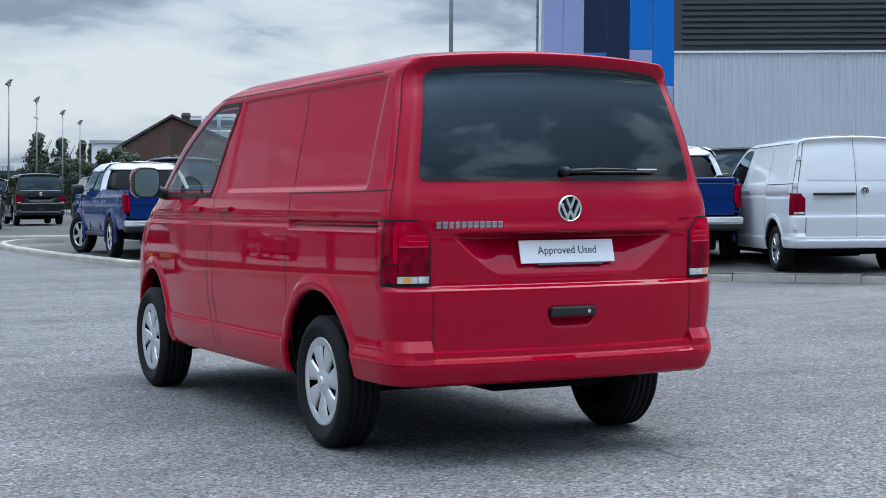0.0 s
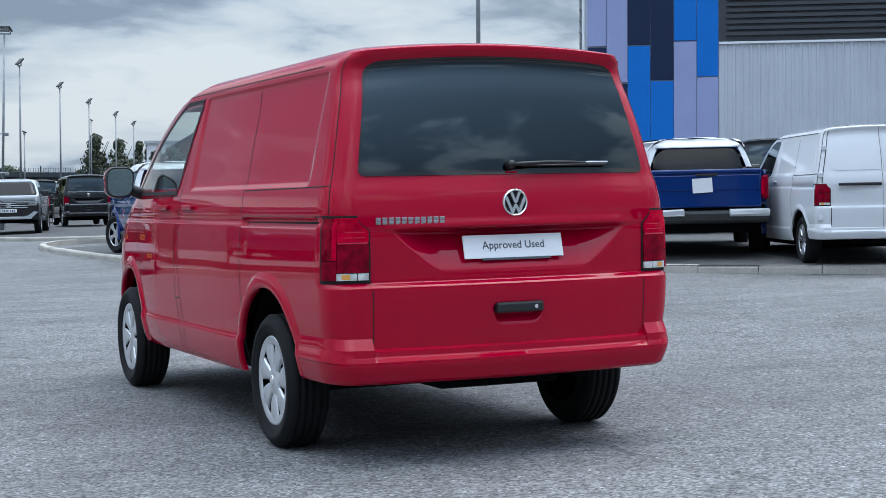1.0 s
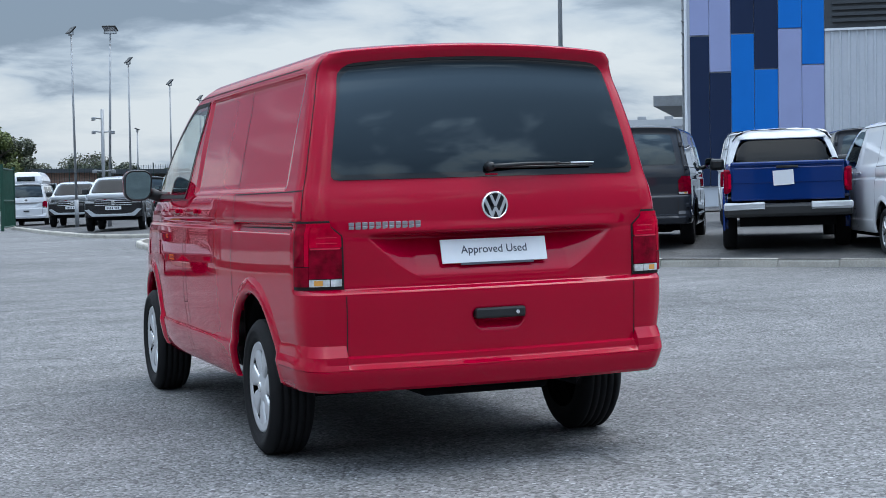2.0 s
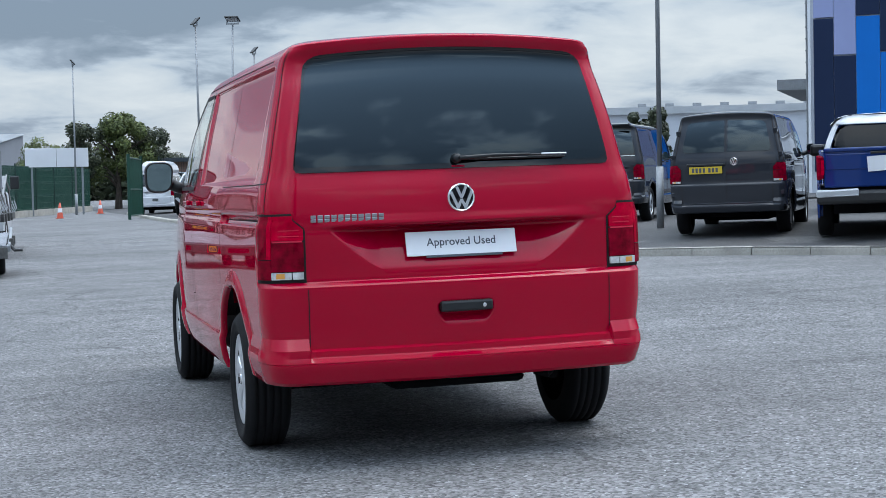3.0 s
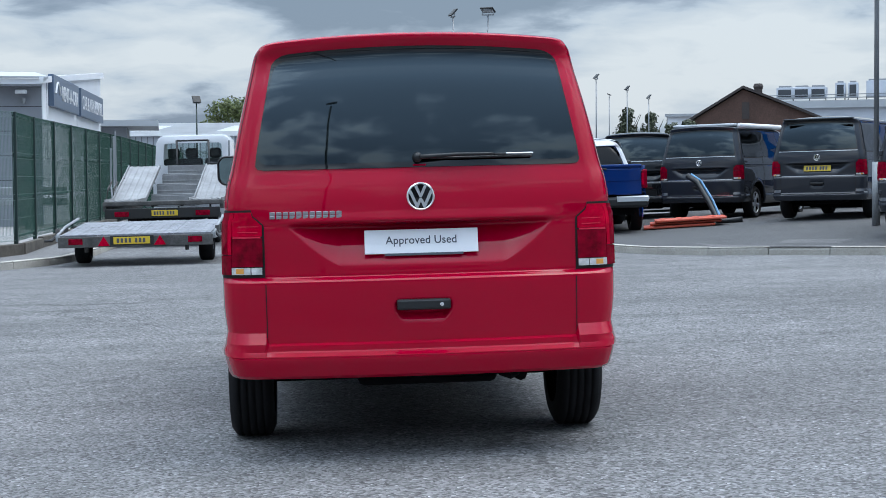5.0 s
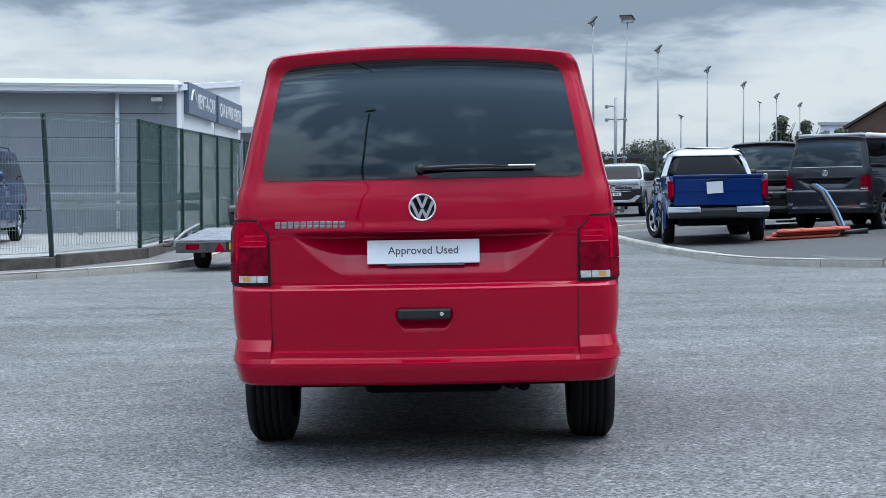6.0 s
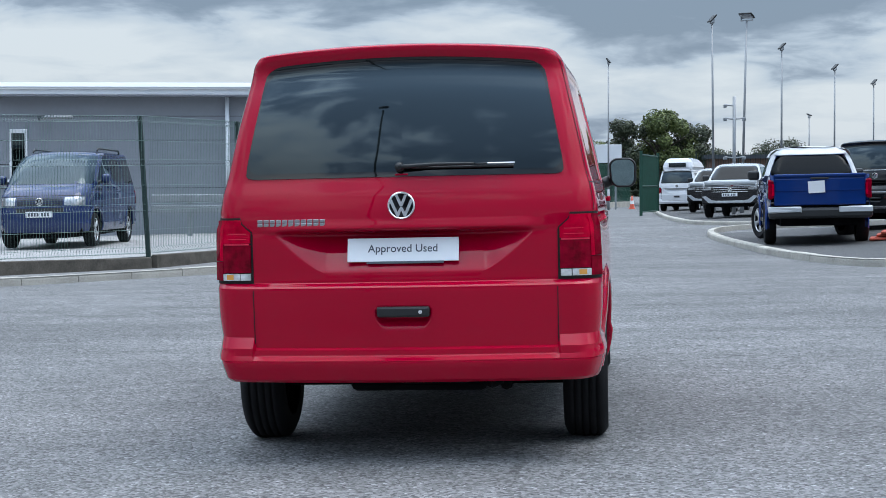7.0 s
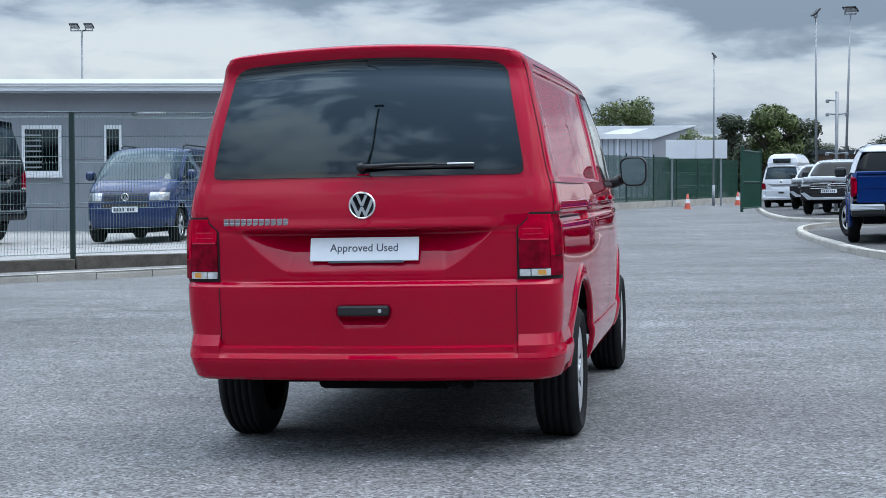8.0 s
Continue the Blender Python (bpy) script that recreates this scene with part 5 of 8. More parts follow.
        wmat = M["privacy"] if rear == "barn_glass" else paint_mat
        for sgn in (1, -1):
            z0, z1 = 1.315, 1.80
            zr = [z0 + (z1 - z0) * (0.5 - 0.5 * math.cos(math.pi * t)) for t in np.linspace(0, 1, 10)]

            def cols(z):
                gz = min(z - z0, z1 - z)
                k = 0.06 * (1 - math.sqrt(max(0.0, 1 - max(0.0, 1 - gz / 0.06) ** 2)))
                return np.linspace(float(shape.u_tail(0.025, z)), float(shape.u_tail(0.70 - 0.20 * (z - z0) - k, z)), 10)
            skin_patch(shape, "rear_window" if rear == "barn_glass" else "door_panel", zr, cols, wmat, v, sgn, 0.006, 0.012)
        badge_mesh(v, Matrix.Translation((0.12, yb - 0.004, 1.16)) @ face, 0.062, False)
        box("door_grip", (-0.62, -0.02, -1.03, -0.985, 1.10, 1.14), M["plastic"], v, 0.01)
        if plate_mat:
            plate(v, -1.02, 1.035, plate_mat, 0, x=-0.32)
    if rear == "gate" and not fine:
        for sgn in (1, -1):
            skin_ribbon(shape, "chrome_strip", [(0.0, 1.300), (float(shape.u_tail(0.76, 1.30)), 1.300)], 0.012, M["alloy"], v, sgn, 0.004)
            skin_ribbon(shape, "chrome_strip", [(0.0, 0.826), (float(shape.u_tail(0.70, 0.826)), 0.826)], 0.013, M["alloy"], v, sgn, 0.006)
            # pale metal ribbon painted in for the sky's highlight on the bumper ledge
            skin_ribbon(shape, "ledge_highlight", [(0.0, 0.505), (1.0, 0.505), (1.7, 0.505)], 0.022, M["alloy"], v, sgn, 0.030)
    if spoiler:
        bm = bmesh.new()
        add_box(bm, -0.66, 0.66, -0.93, -0.72, 1.885, 1.925, 0.015)
        part("roof_spoiler", bm, M["black"], v)
    if roof_film:
        bm = bmesh.new()
        rows = []
        for j, y in enumerate(np.linspace(-0.74, 1.4, 18)):
            rows.append([bm.verts.new((x, y, 1.935 + 0.03 * (1 - (x / 0.72) ** 2) + random.uniform(-0.012, 0.014) - (0.05 if abs(x) > 0.7 else 0))) for x in np.linspace(-0.74, 0.74, 13)])
        for r0, r1 in zip(rows, rows[1:]):
            for i in range(12):
                bm.faces.new((r0[i], r0[i + 1], r1[i + 1], r1[i]))
        part("roof_film", bm, M["film"], v, "crumpled white protective film", smooth=True)
    return v


def stand(x, y, rz, h):
    """A pose on the sloping ground."""
    return Matrix.Translation((x, y, float(h(x, y)))) @ Matrix.Rotation(-0.01745, 4, "Y") @ Matrix.Rotation(radians(rz), 4, "Z")


hero = van("panel_van", Matrix.Rotation(-0.01745, 4, "Y") @ Matrix.Translation((0, -1, 0)) @ Matrix.Rotation(radians(-0.8), 4, "Z") @ Matrix.Translation((0, 1, 0)), M["red"], "glossy cherry-red panel van with a dark-tinted tailgate window", fine=True, rear="gate", wheels="cap", plate_mat=M["plate_white"])
# ---- parked vans ----
def nose(v, shape_mat, grille="dark", lamps=True, plate_mat=None):
    """Front end of a van that faces the camera: lamps, grille, lower intake, emblem and plate."""
    shape = VanShape(False, False)
    for sgn in (1, -1):
        skin_patch(shape, "headlamp", list(np.linspace(0.83, 0.99, 6)), lambda z: np.linspace(3.42, 4.22, 9), M["headlamp"], v, sgn, 0.006, 0.012)
        skin_patch(shape, "grille", list(np.linspace(0.83, 0.98, 5)), lambda z: np.linspace(4.28, 5.0, 6), M["plastic"], v, sgn, 0.006, 0.01)
        skin_patch(shape, "lower_grille", list(np.linspace(0.70, 0.78, 4)), lambda z: np.linspace(4.25, 5.0, 6), M["plastic"], v, sgn, 0.004, 0.01)
        skin_ribbon(shape, "shut_line", [(3.3, 1.0), (4.2, 1.02), (5.0, 1.02)], 0.012, M["gap"], v, sgn)
        for zz in (0.865, 0.905, 0.945):
            skin_patch(shape, "grille_bar", [zz, zz + 0.012], lambda z: np.linspace(4.3, 5.0, 5), M["galv"] if grille == "chrome" else shape_mat, v, sgn, 0.012, 0.006)
    badge_mesh(v, Matrix.Translation((0, 3.865, 0.905)) @ Matrix.Rotation(radians(90), 4, "Z"), 0.075, False)
    if plate_mat:
        p = plate(v, 0, 0, plate_mat)
        p.matrix_basis = Matrix.Translation((0, 3.90, 0.66)) @ Matrix.Rotation(math.pi, 4, "Z")


GROUP = "vans parked on the lot"
van("parked_van", stand(11.75, 10.75, -23, lot), M["white"], "white panel van with twin rear doors beside the kerb", GROUP, rear="barn", wheels="steel")
van("parked_van", stand(9.6, 15.95, -33, lot), M["grey"], "dark grey panel van with glazed twin rear doors", GROUP, rear="barn_glass", plate_mat=M["plate_yellow"], low_plastic=False)
van("parked_van", stand(9.85, 22.25, -33, lot), M["grey"], "dark grey van with a roof spoiler and tailgate", GROUP, rear="gate", side_windows=True, plate_mat=M["plate_yellow"], spoiler=True)
camper = van("camper_van", stand(8.3, 25.0, -35, lot), M["grey"], "dark grey camper van with a pop-up roof and awning", GROUP, rear="gate", side_windows=True)
van("parked_van", stand(15.3, 21.2, -30, lot), M["white"], "white van with crumpled film over its roof", GROUP, rear="barn", roof_film=True)
van("parked_van", stand(17.1, 20.1, -26, lot), M["grey"], "dark grey van behind the white one", GROUP, rear="barn_glass", side_windows=True)
van("parked_van", stand(12.4, 29.8, -33, lot), M["black"], "black van in the second row", GROUP, side_windows=True)
van("parked_van", stand(7.35, 28.2, -14, lot), M["black"], "black van parked beyond the blue pickup", GROUP, side_windows=True)
van("parked_van", stand(10.0, 54.3, -5, lot), M["black"], "black van at the far end of the lot", GROUP, side_windows=True)
van("parked_van", stand(14.0, 59.5, -8, lot), M["black"], "black van beside another at the far end", GROUP, side_windows=True)
van("parked_van", stand(16.2, 60.0, -16, lot), M["silver"], "silver van in the far row", GROUP, side_windows=True)
van("parked_van", stand(10.6, 66.5, -15, lot), M["black"], "dark van in the far row", GROUP, side_windows=True)

# camper details: raised cap and rolled awning
bm = bmesh.new()
add_box(bm, -0.68, 0.68, -0.70, 1.7, 1.92, 1.985, 0.03)
part("pop_top", bm, M["silver"], camper, "pale pop-up roof cap")
tube("awning", [(0.79, -0.70, 1.93), (0.79, 1.9, 1.93)], 0.055, M["white_plain"], camper, 10)

high = van("camper_van", stand(5.25, 67.5, -14, lot), M["white"], "white high-top camper van facing away", GROUP, side_windows=True)
bm = bmesh.new()
add_box(bm, -0.74, 0.74, -0.76, 2.6, 1.86, 2.47, 0.20)
for vv in bm.verts:
    k = max(0.0, (vv.co.z - 1.9) / 0.57)
    vv.co.x *= 1 - 0.22 * k * k
    vv.co.y += 0.16 * k if vv.co.y < 0.5 else -0.75 * k
part("high_roof", bm, M["white"], high, "tall white moulded roof")
box("roof_window", (-0.4, 0.4, -0.76, -0.72, 2.05, 2.25), M["privacy"], high)

yard_h = lambda x, y: 0.01745 * max(x, -12) + 0.29 + 0.1 * float(smoothstep(14, 40, y))
t5 = van("parked_van", stand(-10.0, 25.6, -175.5, yard_h), M["navy"], "navy-blue van with roof rails facing the fence", side_windows=True)
nose(t5, M["navy"], plate_mat=M["plate_white"])
for s in (-0.66, 0.66):
    tube("roof_rail", [(s, 1.7, 1.93), (s, 1.6, 1.985), (s, -0.3, 1.985), (s, -0.4, 1.93)], 0.018, M["plastic"], t5)
dark = van("parked_van", stand(-13.55, 22.4, 66, yard_h) @ Matrix.Diagonal((1.06, 1.15, 1.30, 1)), M["black"], "black high-roofed van behind the fence", wheels="steel")
yd = van("parked_van", stand(0.95, 95.0, 162, site) @ Matrix.Diagonal((0.9, 0.9, 0.9, 1)), M["black"], "black van behind the far fence", side_windows=True)
nose(yd, M["black"])


# ---- pickups ----
def pickup(name, m, paint_mat, label, group, film=True, face=False, turn=0.0):
    v = empty(name, m, label, "pickup truck", group)
    axles = (0.0, 3.27)
    R = 0.46

    # lower body: side outline with arches
    pts = [(-1.24, 0.62), (-1.26, 0.80), (-1.25, 1.24), (-1.22, 1.30), (0.94, 1.32), (0.96, 1.27), (2.96, 1.28), (3.35, 1.26), (3.95, 1.20), (4.08, 1.10), (4.10, 0.60), (4.02, 0.50), (3.27 + R, 0.50)]
    pts += [(3.27 + R * math.cos(a), 0.42 + R * math.sin(a)) for a in np.linspace(0.17, math.pi - 0.17, 12)]
    pts += [(3.27 - R, 0.44), (R, 0.44)]
    pts += [(R * math.cos(a), 0.42 + R * math.sin(a)) for a in np.linspace(0.17, math.pi - 0.17, 12)]
    pts += [(-R, 0.52), (-1.15, 0.58)]
    for sgn in (1, -1):
        bm = bmesh.new()
        add_prism(bm, pts, 0.06, Matrix(((0, 0, sgn, sgn * 0.885), (1, 0, 0, 0), (0, 1, 0, 0), (0, 0, 0, 1))))
        bmesh.ops.recalc_face_normals(bm, faces=bm.faces)
        bmesh.ops.triangulate(bm, faces=bm.faces)
        for axis, cuts in ((2, np.arange(0.5, 1.3, 0.06)), (1, np.arange(-1.2, 4.1, 0.12))):
            for c in cuts:
                co, no = Vector((0, 0, 0)), Vector((0, 0, 0))
                co[axis], no[axis] = c, 1
                bmesh.ops.bisect_plane(bm, geom=bm.verts[:] + bm.edges[:] + bm.faces[:], plane_co=co, plane_no=no)
        for vv in bm.verts:
            if abs(vv.co.x) > 0.93:
                y, z = vv.co.y, vv.co.z
                waist = 0.030 * max(0.0, (z - 1.12) / 0.16) ** 2 + 0.035 * max(0.0, (0.78 - z) / 0.3) ** 2
                ends = 0.09 * max(0.0, (y - 3.1) / 1.0) ** 2 + 0.035 * max(0.0, (-0.6 - y) / 0.65) ** 2 + 0.004 * (y - 1.4) ** 2
                vv.co.x -= sgn * (waist + ends - 0.012 * math.exp(-((z - 1.06) / 0.03) ** 2))
        part("body_side", bm, paint_mat, v)
        for yy, z0, z1 in ((1.0, 0.5, 1.26), (2.0, 0.45, 1.26), (2.98, 0.9, 1.26)):
            box("shut_line", (sgn * 0.936 - 0.006, sgn * 0.936 + 0.006, yy - 0.006, yy + 0.006, z0, z1), M["gap"], v)
        for yy in (1.15, 2.15):
            box("door_handle", (sgn * 0.95 - 0.015, sgn * 0.95 + 0.015, yy, yy + 0.2, 1.13, 1.16), M["plastic"], v, 0.006)
        for cy in axles:
            n = 22
            bm = bmesh.new()
            rows = []
            for r, x in ((R - 0.01, 0.88), (R - 0.01, 0.960), (R + 0.050, 0.958), (R + 0.085, 0.925)):
                rows.append([bm.verts.new((sgn * x, cy + r * math.cos(a), 0.42 + r * math.sin(a))) for a in np.linspace(-0.25, math.pi + 0.25, n)])
            for r0, r1 in zip(rows, rows[1:]):
                for i in range(n - 1):
                    bm.faces.new((r0[i], r0[i + 1], r1[i + 1], r1[i]))
            bmesh.ops.recalc_face_normals(bm, faces=bm.faces)
            part("wheel_arch", bm, M["plastic"] if face else paint_mat, v, smooth=True)
            wheel(v, sgn * 0.855, cy, 0.40, sgn, "alloy", 0.40, 0.26, 0.4, False, steer=turn if cy > 1 else 0.0)
        skirt = box("side_step", (sgn * 0.86 - 0.08, sgn * 0.86 + 0.08, 0.62, 2.62, 0.40, 0.47), M["plastic"], v, 0.02)
        # mirror
        bm = bmesh.new()
        add_box(bm, sgn * 1.06 - 0.12, sgn * 1.06 + 0.12, 2.62, 2.76, 1.24, 1.44, 0.05)
        part("wing_mirror", bm, M["plastic"], v)
    # bed: floor, tailgate, inner walls
    box("load_bed", (-0.88, 0.88, -1.2, 0.95, 0.70, 0.78), M["under"], v)
    bm = bmesh.new()
    add_box(bm, -0.825, 0.825, -1.275, -1.20, 0.74, 1.30, 0.025)
    add_box(bm, -0.825, 0.825, -1.30, -1.22, 1.26, 1.32, 0.02)
    add_box(bm, -0.80, 0.80, -1.286, -1.25, 1.00, 1.235, 0.012)
    gate = part("tailgate", bm, paint_mat, v)
    box("gate_handle", (-0.16, 0.16, -1.308, -1.27, 1.22, 1.255), M["plastic"], gate, 0.008)
    for sgn in (1, -1):
        bm = bmesh.new()
        add_box(bm, sgn * 0.885 - 0.05, sgn * 0.885 + 0.05, -1.30, -1.08, 0.86, 1.22, 0.035)
        for vv in bm.verts:
            vv.co.x += sgn * 0.035 * ((vv.co.z - 1.04) / 0.18) ** 2 - sgn * 0.03
        lamp = part("tail_lamp", bm, M["lamp_dark"], v)
        box("lamp_strip", (sgn * 0.84 - 0.02, sgn * 0.84 + 0.02, -1.304, -1.28, 0.93, 1.15), M["lamp_red"], lamp)
    bm = bmesh.new()
    add_box(bm, -0.93, 0.93, -1.40, -1.15, 0.50, 0.70, 0.05)
    rb = part("rear_bumper", bm, M["plastic"], v)
    if film:
        for sgn in (1, -1):
            bm = bmesh.new()
            add_box(bm, sgn * 0.635 - 0.30, sgn * 0.635 + 0.30, -1.425, -1.30, 0.615, 0.715, 0.02)
            for vv in bm.verts:
                vv.co += Vector((0, random.uniform(-0.01, 0.01), random.uniform(-0.012, 0.012)))
            part("bumper_film", bm, M["film"], rb, "white protective tape")
        bm = bmesh.new()
        add_box(bm, -0.15, 0.15, -1.294, -1.288, 0.97, 1.19, 0, Matrix.Rotation(radians(-3), 4, "Y"))
        part("paper_notice", bm, M["white_plain"], gate, "sheet of white paper taped on")
    # cab: half profiles swept from the raked rear glass to the windscreen
    PZ = [1.15, 1.22, 1.34, 1.48, 1.60, 1.69, 1.755, 1.80, 1.825, 1.84]
    PX = [0.905, 0.905, 0.875, 0.830, 0.785, 0.745, 0.700, 0.620, 0.45, 0.0]
    wide = pchip(PZ[:-1], PX[:-1])
    y_rear = lambda z: 0.97 + 0.30 * max(0.0, (z - 1.15) / 0.65) ** 1.15 + 0.10 * max(0.0, (z - 1.70) / 0.14) ** 2
    y_front = lambda z: 3.32 - 0.72 * max(0.0, (z - 1.15) / 0.55) - 0.35 * max(0.0, (z - 1.68) / 0.16) ** 2

    def cab_grid(name, zs, xs, ts, mat, out=0.0, label="", crumple=0.0, holder=v):
        full = [(-x, z) for x, z in zip(xs, zs)] + [(x, z) for x, z in zip(xs[:-1][::-1], zs[:-1][::-1])] if xs[-1] == 0.0 else None
        bm = bmesh.new()
        rows = []
        for t in ts:
            row = []
            for x, z in full:
                y = y_rear(z) + t * (y_front(z) - y_rear(z))
                lift = out + (random.uniform(-crumple, crumple) if crumple else 0)
                row.append(bm.verts.new((x * (1 + lift), y, z + lift * 1.2)))
            rows.append(row)
        for r0, r1 in zip(rows, rows[1:]):
            for i in range(len(full) - 1):
                bm.faces.new((r0[i], r0[i + 1], r1[i + 1], r1[i]))
        if not crumple:
            for r in (rows[0], rows[-1]):
                k = len(full)
                for i in range(k // 2 - 1):
                    bm.faces.new((r[i], r[i + 1], r[k - 2 - i], r[k - 1 - i]))
                bm.faces.new((r[k // 2 - 1], r[k // 2], r[k // 2 + 1]))
        bmesh.ops.recalc_face_normals(bm, faces=bm.faces)
        ob = part(name, bm, mat, holder, label, smooth=True)
        ob.data.set_sharp_from_angle(angle=radians(32))
        return ob

    cab = cab_grid("cab", PZ, PX, np.linspace(0, 1, 10), paint_mat)

    def pane(name, z0, z1, rows, place, mat=M["privacy"]):
        """A rounded sheet: place(k, z) gives the point k across (-1 to 1) at height z."""
        bm = bmesh.new()
        grid = []
        for t in np.linspace(0, 1, rows):
            z = z0 + (z1 - z0) * (0.5 - 0.5 * math.cos(math.pi * t))
            g = min(z - z0, z1 - z)
            inset = 1 - 0.09 * (1 - math.sqrt(max(0.0, 1 - max(0.0, 1 - g / 0.07) ** 2)))
            grid.append([bm.verts.new(place(k * inset, z)) for k in np.linspace(-1, 1, 9)])
        for r0, r1 in zip(grid, grid[1:]):
            for i in range(8):
                bm.faces.new((r0[i], r0[i + 1], r1[i + 1], r1[i]))
        bmesh.ops.recalc_face_normals(bm, faces=bm.faces)
        bmesh.ops.solidify(bm, geom=bm.faces[:], thickness=0.006)
        return part(name, bm, mat, v, smooth=True)

    pane("rear_window", 1.32, 1.70, 12, lambda k, z: (k * (float(wide(z)) - 0.085), y_rear(z) - 0.012, z), M["glass_front"])
    pane("windscreen", 1.28, 1.74, 12, lambda k, z: (k * (float(wide(z)) - 0.06), y_front(z) + 0.014, z), M["glass_front"])
    for sgn in (1, -1):
        for a, b in ((0.085, 0.40), (0.43, 0.93)):
            def on_flank(k, z, a=a, b=b, sgn=sgn):
                t = (a + b) / 2 + k * (b - a) / 2
                return (sgn * (float(wide(z)) + 0.008), y_rear(z) + t * (y_front(z) - y_rear(z)), z)
            pane("side_window", 1.31, 1.70, 8, on_flank)
    bm = bmesh.new()
    add_box(bm, -0.88, 0.88, 3.2, 4.08, 1.08, 1.25, 0.06)
    part("bonnet", bm, paint_mat, v)
    if film:
        # wrinkled film over the roof, hanging down the rear pillars
        PZf, PXf = [1.66, 1.71, 1.755, 1.79, 1.81, 1.825, 1.835, 1.84], [0.765, 0.735, 0.700, 0.640, 0.55, 0.45, 0.24, 0.0]
        cab_grid("roof_film", PZf, PXf, np.linspace(-0.02, 0.85, 16), M["film"], 0.036, "crumpled white protective film", 0.014)
        pane("header_film", 1.715, 1.86, 6, lambda k, z: (k * (float(wide(min(z, 1.80))) + 0.01), y_rear(min(z, 1.83)) - 0.035 + 0.012 * math.sin(9 * k + 30 * z), z), M["film"])
        for sgn in (1, -1):
            bm = bmesh.new()
            rows = []
            for z in np.linspace(1.29, 1.76, 9):
                w = float(wide(z))
                j = random.uniform(-0.008, 0.008)
                rows.append([bm.verts.new((sgn * (w - dx), y_rear(z) + dy + j, z)) for dx, dy in ((0.075, -0.022), (0.03, -0.026), (-0.014, 0.0), (-0.018, 0.09))])
            for r0, r1 in zip(rows, rows[1:]):
                for i in range(3):
                    bm.faces.new((r0[i], r0[i + 1], r1[i + 1], r1[i]))
            bmesh.ops.recalc_face_normals(bm, faces=bm.faces)
            part("pillar_film", bm, M["film"], v, "white film taped down the pillar", smooth=True)
    # front end
    bm = bmesh.new()
    add_box(bm, -0.945, 0.945, 3.92, 4.15, 0.46, 1.05, 0.06)
    front = part("front_end", bm, M["gloss_black"], v)
    for z, hw in ((1.005, 0.90), (0.93, 0.60), (0.86, 0.60)):
        box("grille_bar", (-hw, hw, 4.145, 4.165, z, z + 0.016), M["chrome"], front, 0.004)
    for sgn in (1, -1):
        box("headlamp", (sgn * 0.76 - 0.15, sgn * 0.76 + 0.15, 4.12, 4.162, 0.925, 0.99), M["headlamp"], front, 0.015)
        bm = bmesh.new()
        add_prism(bm, [(sgn * 0.80, 0.74), (sgn * 0.93, 0.72), (sgn * 0.70, 0.50), (sgn * 0.45, 0.50), (sgn * 0.45, 0.575), (sgn * 0.60, 0.60)], 0.05, Matrix(((1, 0, 0, 0), (0, 0, 1, 4.13), (0, 1, 0, 0), (0, 0, 0, 1))))
        bmesh.ops.recalc_face_normals(bm, faces=bm.faces)
        part("bumper_trim", bm, M["silver"], front)
    box("skid_plate", (-0.46, 0.46, 4.10, 4.175, 0.49, 0.575), M["silver"], front, 0.02)
    if face:
        p = plate(v, 0, 0, M["plate_white"])
        p.matrix_basis = Matrix.Translation((0, 4.17, 0.77)) @ Matrix.Rotation(math.pi, 4, "Z")
        badge_mesh(v, Matrix.Translation((0, 4.17, 0.93)) @ Matrix.Rotation(radians(90), 4, "Z"), 0.07, False)
    box("chassis", (-0.7, 0.7, -1.1, 3.9, 0.36, 0.60), M["under"], v)
    return v


PICK = "pickups on the lot"
pickup("pickup_truck", stand(10.95, 13.65, -31, lot), M["blue"], "bright blue pickup with white film on bumper and roof", PICK)
pickup("pickup_truck", stand(5.20, 22.80, -4, lot), M["blue"], "bright blue pickup with a paper taped on its tailgate", PICK, turn=22.0)
pickup("pickup_truck", stand(6.65, 49.4, 165, lot), M["silver"], "silver pickup with a black and chrome front facing the road", PICK, False, True)
pickup("pickup_truck", stand(6.85, 61.5, 166, lot), M["silver"], "silver pickup standing behind another", PICK, False, True)
# ---- recovery truck and trailer ----
truck = empty("recovery_truck", stand(-3.08, 25.2, -5.0, site), "white recovery truck with folded aluminium loading ramps", "truck")
bm = bmesh.new()
add_box(bm, -0.55, 0.55, -1.3, 5.4, 0.48, 0.66, 0.02)
part("chassis", bm, M["under"], truck)
for y in (0.0, 3.6):
    for sgn in (1, -1):
        wheel(truck, sgn * 0.82, y, 0.345, sgn, "steel", 0.345, 0.21, 0.2, False)
# hollow cab: a rounded shell with a rear window and a windscreen to look through
cab = empty_child("cab", truck)


def loft(rings, faces_between=True):
    bm = bmesh.new()
    vs = [[bm.verts.new(p) for p in r] for r in rings]
    n = len(vs[0])
    for r0, r1 in zip(vs, vs[1:]):
        for i in range(n):
            bm.faces.new((r0[i], r0[(i + 1) % n], r1[(i + 1) % n], r1[i]))
    bmesh.ops.recalc_face_normals(bm, faces=bm.faces)
    return bm


